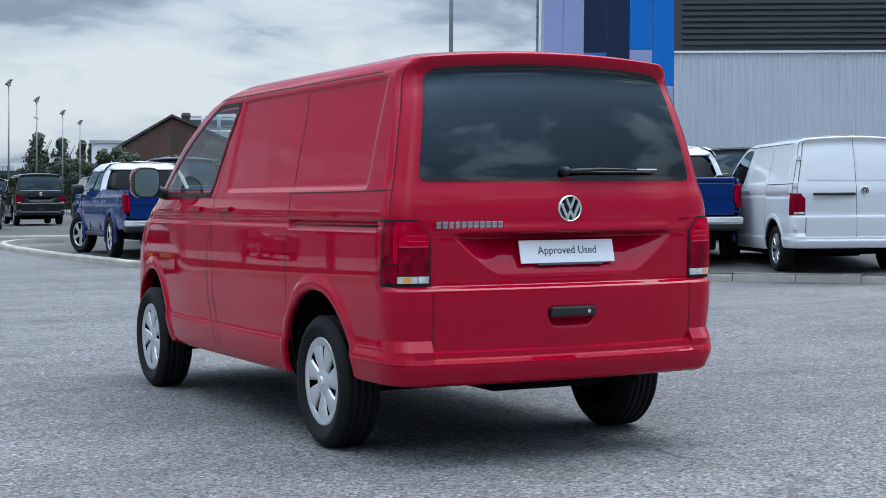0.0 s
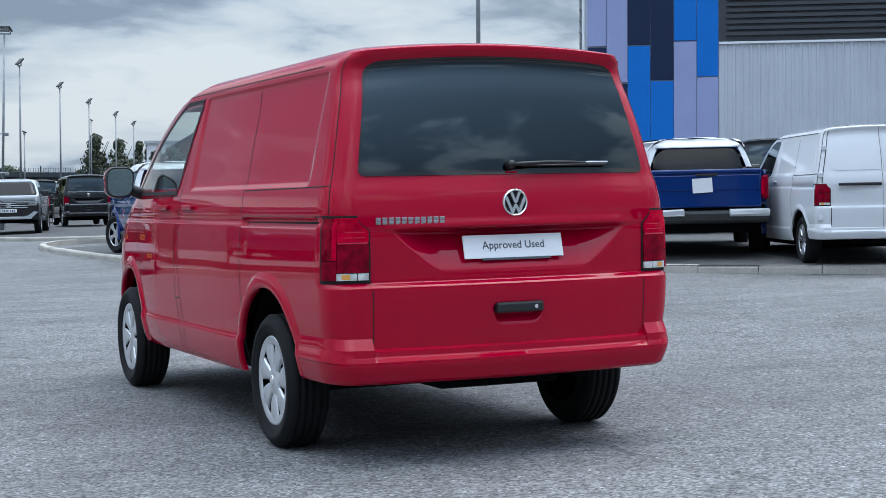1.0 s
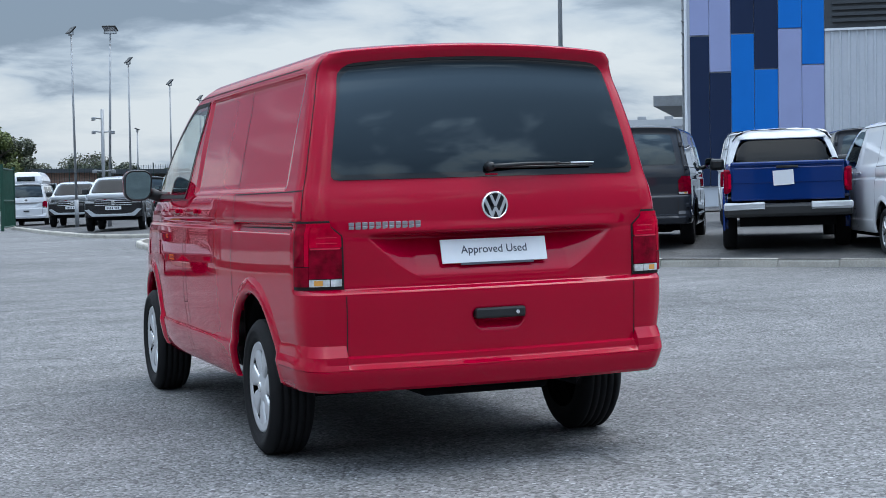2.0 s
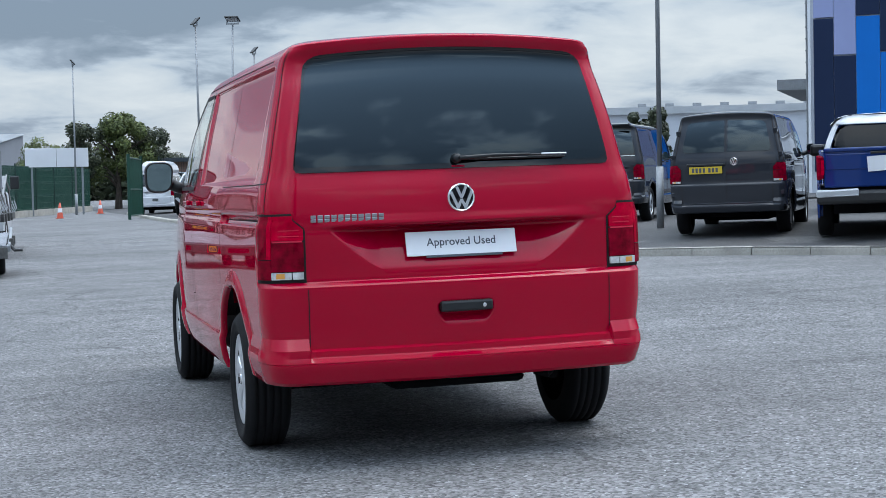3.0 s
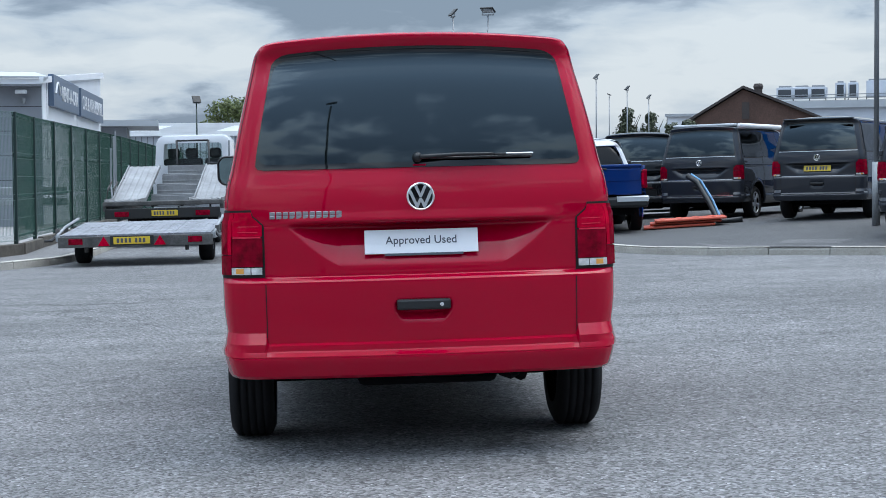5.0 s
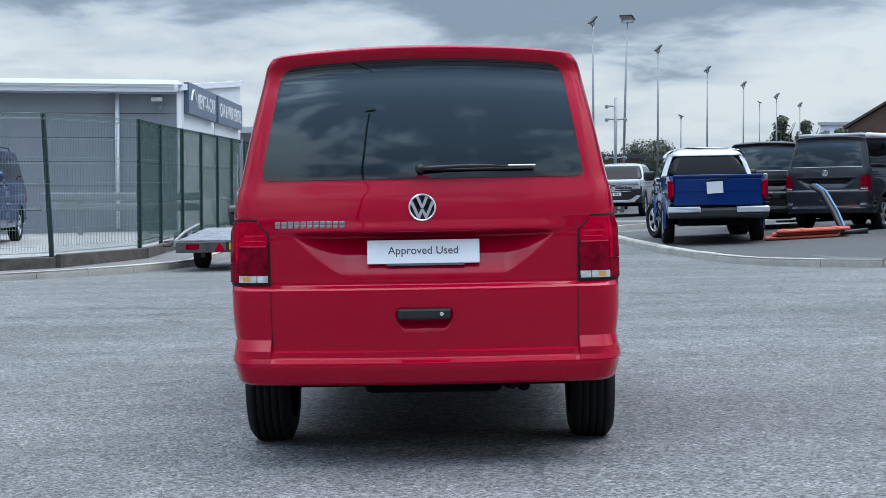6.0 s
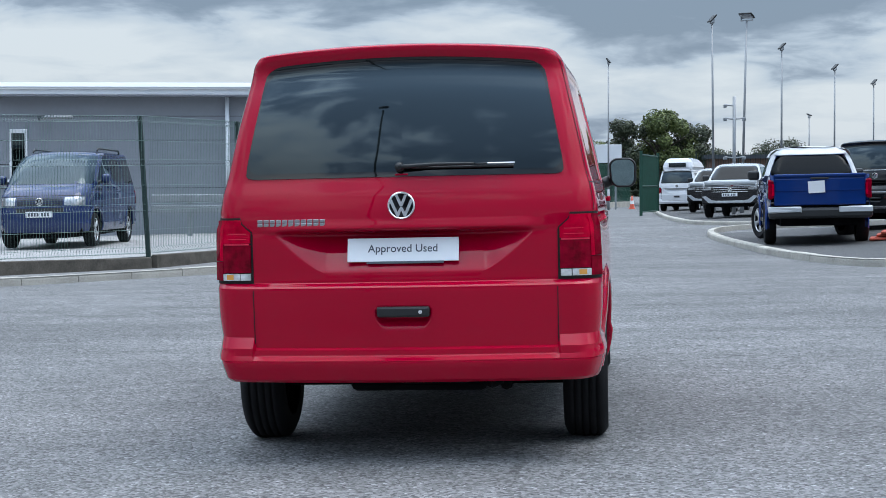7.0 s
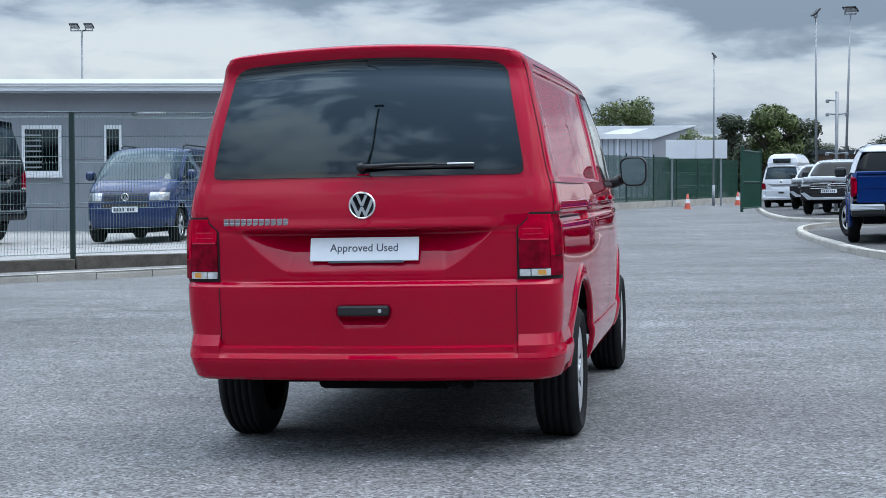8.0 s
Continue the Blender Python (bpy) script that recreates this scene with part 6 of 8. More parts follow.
z_mid, half_h = 1.72, 0.60
outer = fan_outline(0.86, half_h, 0.20, 8)
hole = [(x, z + 0.17) for x, z in fan_outline(0.665, 0.245, 0.06, 8)]
ring = lambda pts, y, s=1.0, rake=0.0: [(x * s * (1.0 - 0.05 * (z / half_h)), y + rake * (half_h - z), z_mid + z * s) for x, z in pts]
part("cab_shell", loft([ring(hole, 2.755, 1.0), ring(hole, 2.72, 1.0), ring(outer, 2.73, 0.93), ring(outer, 2.755, 0.985), ring(outer, 2.80), ring(outer, 3.30), ring(outer, 3.48, 1.0, 0.35), ring(outer, 3.52, 0.97, 0.60), ring(outer, 3.50, 0.86, 0.62)]), M["white"], cab, "white cab shell", smooth=True).data.set_sharp_from_angle(angle=radians(38))
bm = bmesh.new()
bm.faces.new([bm.verts.new(p) for p in ring(hole, 2.742)])
part("rear_window", bm, M["glass"], cab)
bm = bmesh.new()
bm.faces.new([bm.verts.new(p) for p in ring(outer, 3.505, 0.86, 0.62)])
part("windscreen", bm, M["glass"], cab)
bm = bmesh.new()
add_prism(bm, [(2.78, 0.45), (2.78, 1.25), (4.2, 1.30), (5.0, 1.18), (5.25, 0.95), (5.25, 0.45)], 1.84, Matrix(((0, 0, 1, -0.92), (1, 0, 0, 0), (0, 1, 0, 0), (0, 0, 0, 1))))
bmesh.ops.recalc_face_normals(bm, faces=bm.faces)
part("cab_base", bm, M["white"], cab)
for x, w in ((-0.47, 0.13), (-0.07, 0.14), (0.46, 0.13)):
    bm = bmesh.new()
    add_box(bm, x - w, x + w, 2.98, 3.08, 1.80, 2.03, 0.06)
    add_box(bm, x - w * 1.8, x + w * 1.8, 2.96, 3.10, 1.30, 1.80, 0.06)
    part("seat", bm, M["cab"], cab, smooth=True)
for sgn in (1, -1):
    bm = bmesh.new()
    add_box(bm, sgn * 1.10 - 0.10, sgn * 1.10 + 0.10, 4.1, 4.2, 1.35, 1.65, 0.03)
    part("wing_mirror", bm, M["plastic"], cab)
for x in (-0.34, 0.37):
    tube("guard_post", [(x, 2.62, 0.7), (x, 2.62, 2.20)], 0.024, M["plastic"], truck)
tube("guard_bar", [(-0.34, 2.62, 2.19), (0.37, 2.62, 2.19)], 0.020, M["plastic"], truck)
# bed frame with a stepped well and two ribbed ramps
bm = bmesh.new()
add_box(bm, -1.18, 1.18, -1.45, -1.30, 0.81, 0.90, 0.015)
for sgn in (1, -1):
    add_box(bm, sgn * 1.16 - 0.04, sgn * 1.16 + 0.04, -1.4, 2.6, 0.72, 0.88, 0.012)
part("bed_frame", bm, M["grime"], truck)
# the well climbs to the cab in broad pressed treads
for i in range(4):
    y, z = -0.55 + 0.72 * i, 0.80 + 0.215 * i
    bm = bmesh.new()
    add_box(bm, -0.50, 0.50, y, y + 0.70, z - 0.02, z, 0.006)
    add_box(bm, -0.50, 0.50, y + 0.66, y + 0.70, z, z + 0.195, 0.006)
    add_box(bm, -0.50, 0.50, y + 0.655, y + 0.70, z + 0.05, z + 0.085, 0.006)
    add_box(bm, -0.50, 0.50, y - 0.02, y + 0.03, z - 0.03, z + 0.012, 0.008)
    part("bed_tread", bm, M["alu"], truck, "pressed aluminium tread")
for s in (-1, 1):
    tube("lashing_strap", [(s * 0.30, -0.9, 0.80), (s * 0.18, -0.6, 0.86), (s * 0.34, -0.3, 0.83)], 0.035, M["plastic"], truck, 6)


def ramp(parent, x0, x1, p0, p1, label=""):
    """A ribbed aluminium plank between two (y, z) ends."""
    bm = bmesh.new()
    d = Vector((0, p1[0] - p0[0], p1[1] - p0[1]))
    m = Matrix.Translation((0, *p0)) @ Matrix.Rotation(math.atan2(d.z, d.y), 4, "X")
    L = d.length
    add_box(bm, x0, x1, 0, L, -0.03, 0.0, 0.0, m)
    n = 5
    for i in range(n):
        c = x0 + (i + 0.5) * (x1 - x0) / n
        add_box(bm, c - 0.022, c + 0.022, 0, L, 0.0, 0.011, 0.004, m)
    for xx in (x0, x1):
        add_box(bm, xx - 0.012, xx + 0.012, 0, L, -0.05, 0.035, 0.0, m)
    return part("ramp", bm, M["alu"], parent, label)


for s in (-1, 1):
    a, b = (0.50, 1.16) if s > 0 else (-1.16, -0.50)
    ramp(truck, a, b, (-1.35, 0.91), (-0.55, 0.93))
    ramp(truck, a, b, (-0.55, 0.93), (1.30, 1.62), "ribbed aluminium ramp")
box("rear_valance", (-1.14, 1.14, -1.52, -1.44, 0.56, 0.76), M["plastic"], truck, 0.01)
for s in (-1, 1):
    box("tail_lamp", (s * 0.80 - 0.14, s * 0.80 + 0.14, -1.545, -1.515, 0.60, 0.70), M["lamp_dark"], truck, 0.008)
plate(truck, -1.53, 0.66, M["plate_yellow"], x=0.05)
for x, h in ((-1.22, 1.0), (-1.20, 1.25), (-1.18, 1.35), (1.2, 1.1)):
    tube("stake", [(x, -0.3 + 0.9 * (h - 1.0), 0.95), (x - 0.04, -0.2 + 0.9 * (h - 1.0), 1.25), (x - 0.02, -0.2 + 0.9 * (h - 1.0), 1.0 + h)], 0.020, M["galv"], truck, 6)
for i, y in enumerate(np.linspace(-1.2, 2.2, 7)):
    bm = bmesh.new()
    add_tube(bm, [(1.20, y, 0.85), (1.26, y + 0.05, 0.95), (1.21, y + 0.1, 1.10)], 0.014, 6)
    part("lashing_hook", bm, M["galv"], truck)

trailer = empty("trailer", stand(-3.08, 18.6, -1.5, site) @ Matrix.Diagonal((1.10, 1, 1, 1)), "low flat trailer with an aluminium plank deck", "trailer")
for sgn in (1, -1):
    wheel(trailer, sgn * 0.92, 0.0, 0.235, sgn, "steel", 0.235, 0.13, 0.1, False)
for i in range(4):
    x0 = -1.08 + 0.54 * i
    for j, (y0, y1) in enumerate(((-1.25, 0.1), (0.11, 1.35))):
        bm = bmesh.new()
        m = Matrix.Translation((0, -1.25, 0.47)) @ Matrix.Rotation(0.055, 4, "X") @ Matrix.Translation((0, 1.25, 0))
        add_box(bm, x0 + 0.004, x0 + 0.536, y0, y1, 0.0, 0.03, 0.004, m)
        for k in range(5):
            c = x0 + 0.06 + 0.104 * k
            add_box(bm, c - 0.016, c + 0.016, y0 + 0.02, y1 - 0.02, 0.03, 0.036, 0.003, m)
        part("deck_plank", bm, M["deck"], trailer)
bm = bmesh.new()
add_box(bm, -1.10, 1.10, -1.30, -1.25, 0.30, 0.47, 0.01)
part("tail_board", bm, M["grime"], trailer, "grimy steel lamp board")
for sgn in (1, -1):
    bm = bmesh.new()
    add_box(bm, sgn * 1.11 - 0.03, sgn * 1.11 + 0.03, -1.25, 1.4, 0.40, 0.50, 0.01)
    part("side_rail", bm, M["galv"], trailer)
    tube("hand_rail", [(sgn * 1.12, -1.2, 0.50), (sgn * 1.13, -0.3, 0.62), (sgn * 1.12, 0.9, 0.72)], 0.022, M["galv"], trailer)
    bm = bmesh.new()
    add_prism(bm, [(-0.085, 0), (0.085, 0), (0, 0.15)], 0.012, Matrix(((1, 0, 0, sgn * 0.40 - 0.05), (0, 0, -1, -1.302), (0, 1, 0, 0.32), (0, 0, 0, 1))))
    part("reflector", bm, M["lamp_red"], trailer, "red reflective triangle")
    box("tail_lamp", (sgn * 0.85 - 0.10, sgn * 0.85 + 0.10, -1.312, -1.298, 0.35, 0.44), M["lamp_dark"], trailer, 0.004)
box("plate_frame", (-0.36, 0.26, -1.306, -1.298, 0.325, 0.475), M["plastic"], trailer, 0.003)
plate(trailer, -1.312, 0.40, M["plate_yellow"], x=-0.05)
tube("draw_bar", [(0, 1.3, 0.42), (0, 3.2, 0.46), (0, 4.9, 0.50)], 0.05, M["galv"], trailer)

# clutter along the trailer's edges: chains, latches and prop stands
for sgn in (1, -1):
    for y in (-1.0, -0.2, 0.7):
        bm = bmesh.new()
        add_box(bm, sgn * 1.15 - 0.03, sgn * 1.15 + 0.03, y, y + 0.09, 0.46, 0.60, 0.01)
        part("latch", bm, M["grime"], trailer)
    tube("prop_stand", [(sgn * 0.72, -1.15, 0.40), (sgn * 0.72, -1.15, 0.22)], 0.03, M["grime"], trailer, 6)
    tube("hand_grip", [(sgn * 1.13, -1.15, 0.50), (sgn * 1.20, -1.22, 0.42), (sgn * 1.30, -1.22, 0.42)], 0.025, M["plastic"], trailer, 6)
for x in (1.05, 1.14):
    tube("safety_rail", [(x, -0.2, 1.30), (x - 0.04, 0.3, 1.62), (x - 0.42, 0.5, 1.66)], 0.018, M["plastic"], truck, 6)
for y in (-1.0, -0.4, 0.3, 1.0):
    for sgn in (1, -1):
        bm = bmesh.new()
        add_box(bm, sgn * 1.22 - 0.05, sgn * 1.22 + 0.05, y, y + 0.14, 0.70, 0.86, 0.015)
        add_tube(bm, [(sgn * 1.24, y + 0.1, 0.88), (sgn * 1.20, y + 0.2, 1.15 + 0.2 * max(0, y)), (sgn * 1.14, y + 0.3, 1.3 + 0.25 * max(0, y))], 0.02, 6)
        part("winch_post", bm, M["grime"], truck)
# ---- buildings ----
def wall_frame(x0, y0, x1, y1, z):
    """A frame with u along the wall, v up and w out of it (to the right of the line)."""
    d = Vector((x1 - x0, y1 - y0, 0)).normalized()
    n = Vector((d.y, -d.x, 0))
    return Matrix(((d.x, 0, n.x, x0), (d.y, 0, n.y, y0), (0, 1, 0, z), (0, 0, 0, 1))), math.hypot(x1 - x0, y1 - y0)


def slab(name, fr, u0, u1, v0, v1, w0, w1, mat, parent=None, bevel=0.0, label=""):
    bm = bmesh.new()
    add_box(bm, u0, u1, v0, v1, w0, w1, bevel, fr)
    bmesh.ops.recalc_face_normals(bm, faces=bm.faces)
    return part(name, bm, mat, parent, label)


def ribbed(name, fr, u0, u1, v0, v1, w, pitch, depth, mat, parent):
    """Profiled sheet with trapezoid ribs standing out by depth."""
    bm = bmesh.new()
    us = []
    u = u0
    while u < u1:
        us += [(u, 0), (u + 0.62 * pitch, 0), (u + 0.72 * pitch, depth), (u + 0.90 * pitch, depth)]
        u += pitch
    us = [(min(a, u1), b) for a, b in us] + [(u1, 0)]
    rows = [[bm.verts.new(fr @ Vector((a, v, w + b))) for a, b in us] for v in (v0, v1)]
    for i in range(len(us) - 1):
        if (rows[0][i].co - rows[0][i + 1].co).length > 1e-5:
            bm.faces.new((rows[0][i], rows[0][i + 1], rows[1][i + 1], rows[1][i]))
    bmesh.ops.recalc_face_normals(bm, faces=bm.faces)
    return part(name, bm, mat, parent)


# big showroom with coloured panels
show = tagged(new("showroom"), "large showroom clad in blue, navy and lilac panels", "building")
fr, _ = wall_frame(26.35, 44.2, 26.35 + 0.83, 44.2 - 0.56, 0.95)
slab("wall", fr, 0.0, 46.0, -1.2, 13.0, -20.0, -0.08, M["clad_light"], show)
C = {"n": "panel_navy", "b": "panel_blue", "l": "panel_lilac"}
columns = [(0.15, 0.90, [(0.6, 6.1, "n"), (6.13, 8.6, "l"), (8.63, 12.9, "l")]), (0.90, 1.72, [(0.6, 4.75, "n"), (4.78, 8.6, "l"), (8.63, 12.9, "l")]),
           (1.72, 2.60, [(0.6, 6.13, "b"), (6.16, 12.9, "n")]), (2.60, 3.50, [(0.6, 4.82, "b"), (4.85, 12.9, "n")]),
           (3.50, 4.38, [(0.6, 6.25, "l"), (6.28, 12.9, "b")]), (4.38, 5.22, [(0.6, 4.92, "l"), (4.95, 12.9, "b")])]
for u0, u1, cells in columns:
    u0, u1 = u0 * 0.95 + 0.01, u1 * 0.95 + 0.01
    for v0, v1, c in cells:
        slab("facade_panel", fr, u0 + 0.008, u1 - 0.008, v0, v1 - 0.016, -0.08, 0.0, M[C[c]], show, 0.008)
slab("louvre_surround", fr, 4.98, 46, 6.20, 12.9, -0.08, -0.03, M["louvre"], show)
for i in range(30):
    v = 6.42 + i * 0.215
    bm = bmesh.new()
    add_box(bm, 5.25, 45.9, v, v + 0.03, -0.03, 0.09, 0, fr)
    add_box(bm, 5.25, 45.9, v + 0.03, v + 0.12, 0.06, 0.09, 0, fr)
    bmesh.ops.recalc_face_normals(bm, faces=bm.faces)
    part("louvre_slat", bm, M["louvre"], show)
slab("drip_ledge", fr, 4.98, 46, 6.12, 6.20, -0.08, 0.06, M["clad_white"], show)
ribbed("cladding", fr, 4.99, 46, 0.4, 6.12, -0.03, 0.30, 0.045, M["clad_light"], show)
slab("plinth", fr, 4.99, 46, -1.1, 0.5, -0.08, 0.03, M["panel_navy"], show)
# the return wall with downpipe and cable tray
fr2, _ = wall_frame(26.35 + 0.56 * 20, 44.2 + 0.83 * 20, 26.35, 44.2, 0.0)
ribbed("cladding", fr2, 0, 20.0, 0.2, 13.0, -0.02, 0.25, 0.04, M["clad_grey"], show)
slab("corner_trim", fr2, 19.75, 20.0, 0.0, 13.0, -0.05, 0.05, M["clad_white"], show)
for k, u in enumerate((19.2, 18.4)):
    bm = bmesh.new()
    add_tube(bm, [fr2 @ Vector((u, 0.2, 0.14)), fr2 @ Vector((u, 12.8, 0.14))], 0.06, 8)
    bmesh.ops.recalc_face_normals(bm, faces=bm.faces)
    part("downpipe", bm, M["galv"], show)
for k in range(28):
    slab("pipe_bracket", fr2, 18.3, 19.4, 0.8 + 0.43 * k, 0.84 + 0.43 * k, 0.0, 0.2, M["galv"], show)
canopy = slab("canopy", fr2, 8.0, 17.0, 4.7, 5.1, 0.0, 1.5, M["galv"], show)

# grey workshop behind the fence
shop = tagged(new("workshop"), "grey clad workshop with white fascia and blue sign boards", "building")
fw, Lw = wall_frame(-30.0, 27.4, -6.75, 31.6, 0.0)
TOP = 3.86
slab("wall", fw, 0, Lw, 0.0, TOP - 0.1, -0.3, 0.0, M["clad_grey"], shop)
for v in np.arange(0.75, TOP - 0.3, 0.6):
    slab("cladding_joint", fw, 0.0, Lw, v, v + 0.012, 0.0, 0.004, M["gap"], shop)
slab("fascia", fw, -0.4, Lw + 0.015, TOP - 0.19, TOP - 0.055, -0.1, 0.42, M["clad_white"], shop, 0.01)
bm = bmesh.new()
add_prism(bm, [(0.48, TOP - 0.05), (0.48, TOP + 0.0), (-13.6, TOP + 1.06), (-13.6, TOP + 0.98)], Lw + 0.55, fw @ Matrix(((0, 0, 1, -0.4), (0, 1, 0, 0), (1, 0, 0, 0), (0, 0, 0, 1))))
bmesh.ops.recalc_face_normals(bm, faces=bm.faces)
part("roof", bm, M["roof_grey"], shop)
slab("soffit", fw, -0.4, Lw, TOP - 0.23, TOP - 0.195, 0.0, 0.40, M["clad_grey"], shop)
tube("downpipe", [fw @ Vector((Lw - 1.45, 0.3, 0.10)), fw @ Vector((Lw - 1.45, TOP - 0.2, 0.10))], 0.055, M["clad_white"], shop)
for u in (Lw - 8.42, Lw - 6.62):
    w = slab("window", fw, u - 0.5 if u < Lw - 7 else u - 0.22, u + 0.5 if u < Lw - 7 else u + 0.22, 1.58, 2.83, -0.02, 0.05, M["white_plain"], shop, 0.01, "white framed window")
    a, b = (u - 0.42, u + 0.42) if u < Lw - 7 else (u - 0.16, u + 0.16)
    slab("pane", fw, a, b, 1.68, 2.73, 0.05, 0.056, M["privacy"], w)
    if u < Lw - 7:
        for i in range(7):
            slab("blind_slat", fw, a, b - 0.42, 1.75 + 0.135 * i, 1.79 + 0.135 * i, 0.058, 0.062, M["galv"], w)
    slab("sill", fw, a - 0.1, b + 0.1, 1.51, 1.58, 0.0, 0.10, M["white_plain"], w)
# end wall with signs
fe, Le = wall_frame(-6.75, 31.6, -6.95, 44.5, 0.0)
bm = bmesh.new()
add_prism(bm, [(0.02, 0.0), (Le + 0.6, 0.0), (Le + 0.6, TOP + 0.92), (0.02, TOP - 0.08)], 0.14, fe @ Matrix.Translation((0, 0, -0.12)))
bmesh.ops.recalc_face_normals(bm, faces=bm.faces)
part("end_wall", bm, M["clad_white"], shop)
bm = bmesh.new()
add_prism(bm, [(-0.5, TOP - 0.16), (Le + 0.7, TOP + 0.86), (Le + 0.7, TOP + 1.04), (-0.5, TOP - 0.01)], 0.10, fe @ Matrix.Translation((0, 0, 0.022)))
bmesh.ops.recalc_face_normals(bm, faces=bm.faces)
part("end_fascia", bm, M["clad_white"], shop)
for u in (0.75, 6.95, 13.3):
    slab("wall_joint", fe, u, u + 0.03, 0.0, TOP, 0.02, 0.026, M["clad_grey"], shop)
for u0, u1 in ((1.05, 6.35), (6.85, 12.9)):
    s = slab("sign_board", fe, u0, u1, 3.22, 4.02, 0.02, 0.16, M["sign_blue"], shop, 0.01, "slate-blue sign board with white lettering")
    k = u0 + (1.6 if u0 < 3 else 0.35)
    words = "RENT-A-CAR" if u0 < 3 else "CAR & VAN RENTAL"
    mid, wide = (k + u1 - 0.3) / 2, u1 - 0.3 - k
    text_mesh("sign_text", words, 0.55, M["white_plain"], s, fe @ Matrix.Translation((mid, 3.60, 0.165)), 0.004, 1.0, 0.006, wide)
    if u0 < 3:
        bm = bmesh.new()
        add_tube(bm, [fe @ Vector((u0 + 0.3 + 0.9 * t, 3.55 + 0.30 * math.sin(math.pi * t), 0.17)) for t in np.linspace(0, 1, 10)], 0.03, 6)
        part("sign_outline", bm, M["white_plain"], s)
cctv = tagged(new("security_camera"), "white security camera on the workshop wall", "camera")
bm = bmesh.new()
add_box(bm, -0.055, 0.055, -0.18, 0.10, -0.05, 0.05, 0.02, Matrix.Translation(fw @ Vector((Lw - 0.52, 3.50, 0.20))) @ Matrix.Rotation(radians(70), 4, "Z"))
part("housing", bm, M["white_plain"], cctv)
bm = bmesh.new()
add_lathe(bm, [(0.001, 0.08), (0.045, 0.06), (0.06, 0.0), (0.06, -0.06)], 14, Matrix.Translation(fw @ Vector((Lw - 0.42, 3.30, 0.065))) @ Matrix.Rotation(radians(90), 4, "Y"))
part("dome", bm, M["galv"], cctv)
# guard rail behind the fence
rail = tagged(new("guard_rail"), "galvanised crash barrier in front of the workshop", "barrier")
fg, Lg = wall_frame(-9.4, 28.6, -5.9, 29.6, yard_h(-8, 29))
for v in (0.55, 0.80):
    slab("rail_beam", fg, 0, Lg, v, v + 0.18, 0.0, 0.06, M["galv"], rail, 0.02)
for u in (0.9, Lg - 0.9):
    slab("rail_post", fg, u - 0.06, u + 0.06, 0.0, 0.85, -0.10, 0.0, M["galv"], rail)
conduit = tube("wall_bracket", [fw @ Vector((Lw - 6.1, 3.1, 0.05)), fw @ Vector((Lw - 5.8, 3.1, 0.55)), fw @ Vector((Lw - 5.2, 3.1, 0.6))], 0.045, M["galv"])
tagged(conduit, "small galvanised pipe bracket on the workshop wall", "pipe")

# dark brick house with a chimney
house = tagged(new("brick_house"), "dark brown brick house with a steep gable", "house")
hf, Lh = wall_frame(32.4, 122.0, 41.75, 119.06, 0.3)
bm = bmesh.new()
add_prism(bm, [(0, 0), (Lh, 0), (Lh, 6.0), (Lh * 0.40, 8.35), (0, 6.0)], 12.0, hf @ Matrix.Translation((0, 0, -12)))
bmesh.ops.recalc_face_normals(bm, faces=bm.faces)
part("wall", bm, M["brick"], house)
for a, b in (((-0.5, 5.78), (Lh * 0.40, 8.45)), ((Lh * 0.40, 8.45), (Lh + 0.5, 5.78))):
    bm = bmesh.new()
    add_prism(bm, [a, b, (b[0], b[1] + 0.22), (a[0], a[1] + 0.22)], 12.6, hf @ Matrix.Translation((0, 0, -12.3)))
    bmesh.ops.recalc_face_normals(bm, faces=bm.faces)
    part("roof", bm, M["slate"], house)
slab("chimney", hf, Lh * 0.40 + 0.85, Lh * 0.40 + 1.5, 7.2, 8.45, -3.0, -2.0, M["slate"], house)
slab("gable_window", hf, Lh * 0.40 - 0.1, Lh * 0.40 + 0.5, 5.9, 7.3, -0.05, 0.06, M["slate"], house)
for u in (1.2, 2.3, 3.4):
    w = slab("window", hf, u - 0.35, u + 0.35, 3.6, 4.7, -0.05, 0.06, M["white_plain"], house)
    slab("pane", hf, u - 0.28, u + 0.28, 3.68, 4.62, 0.06, 0.08, M["privacy"], w)
bm = bmesh.new()
add_lathe(bm, [(0.34, 8.45), (0.42, 8.7), (0.33, 8.95), (0.001, 8.95)], 12, hf @ Matrix.Translation((Lh * 0.40 + 1.17, 0, -2.5)) @ Matrix.Rotation(radians(90), 4, "Z") @ Matrix.Diagonal((1, 1, -1, 1)))
bmesh.ops.recalc_face_normals(bm, faces=bm.faces)
part("chimney_pot", bm, M["slate"], house)
annex = tagged(new("annexe"), "low pale flat-roofed annexe beside the brick house", "building")
slab("wall", hf, -3.2, 1.0, 0.0, 6.7, -16.0, -12.5, M["clad_white"], annex)
slab("roof", hf, -3.4, 1.2, 6.7, 6.95, -16.2, -12.3, M["roof_grey"], annex)

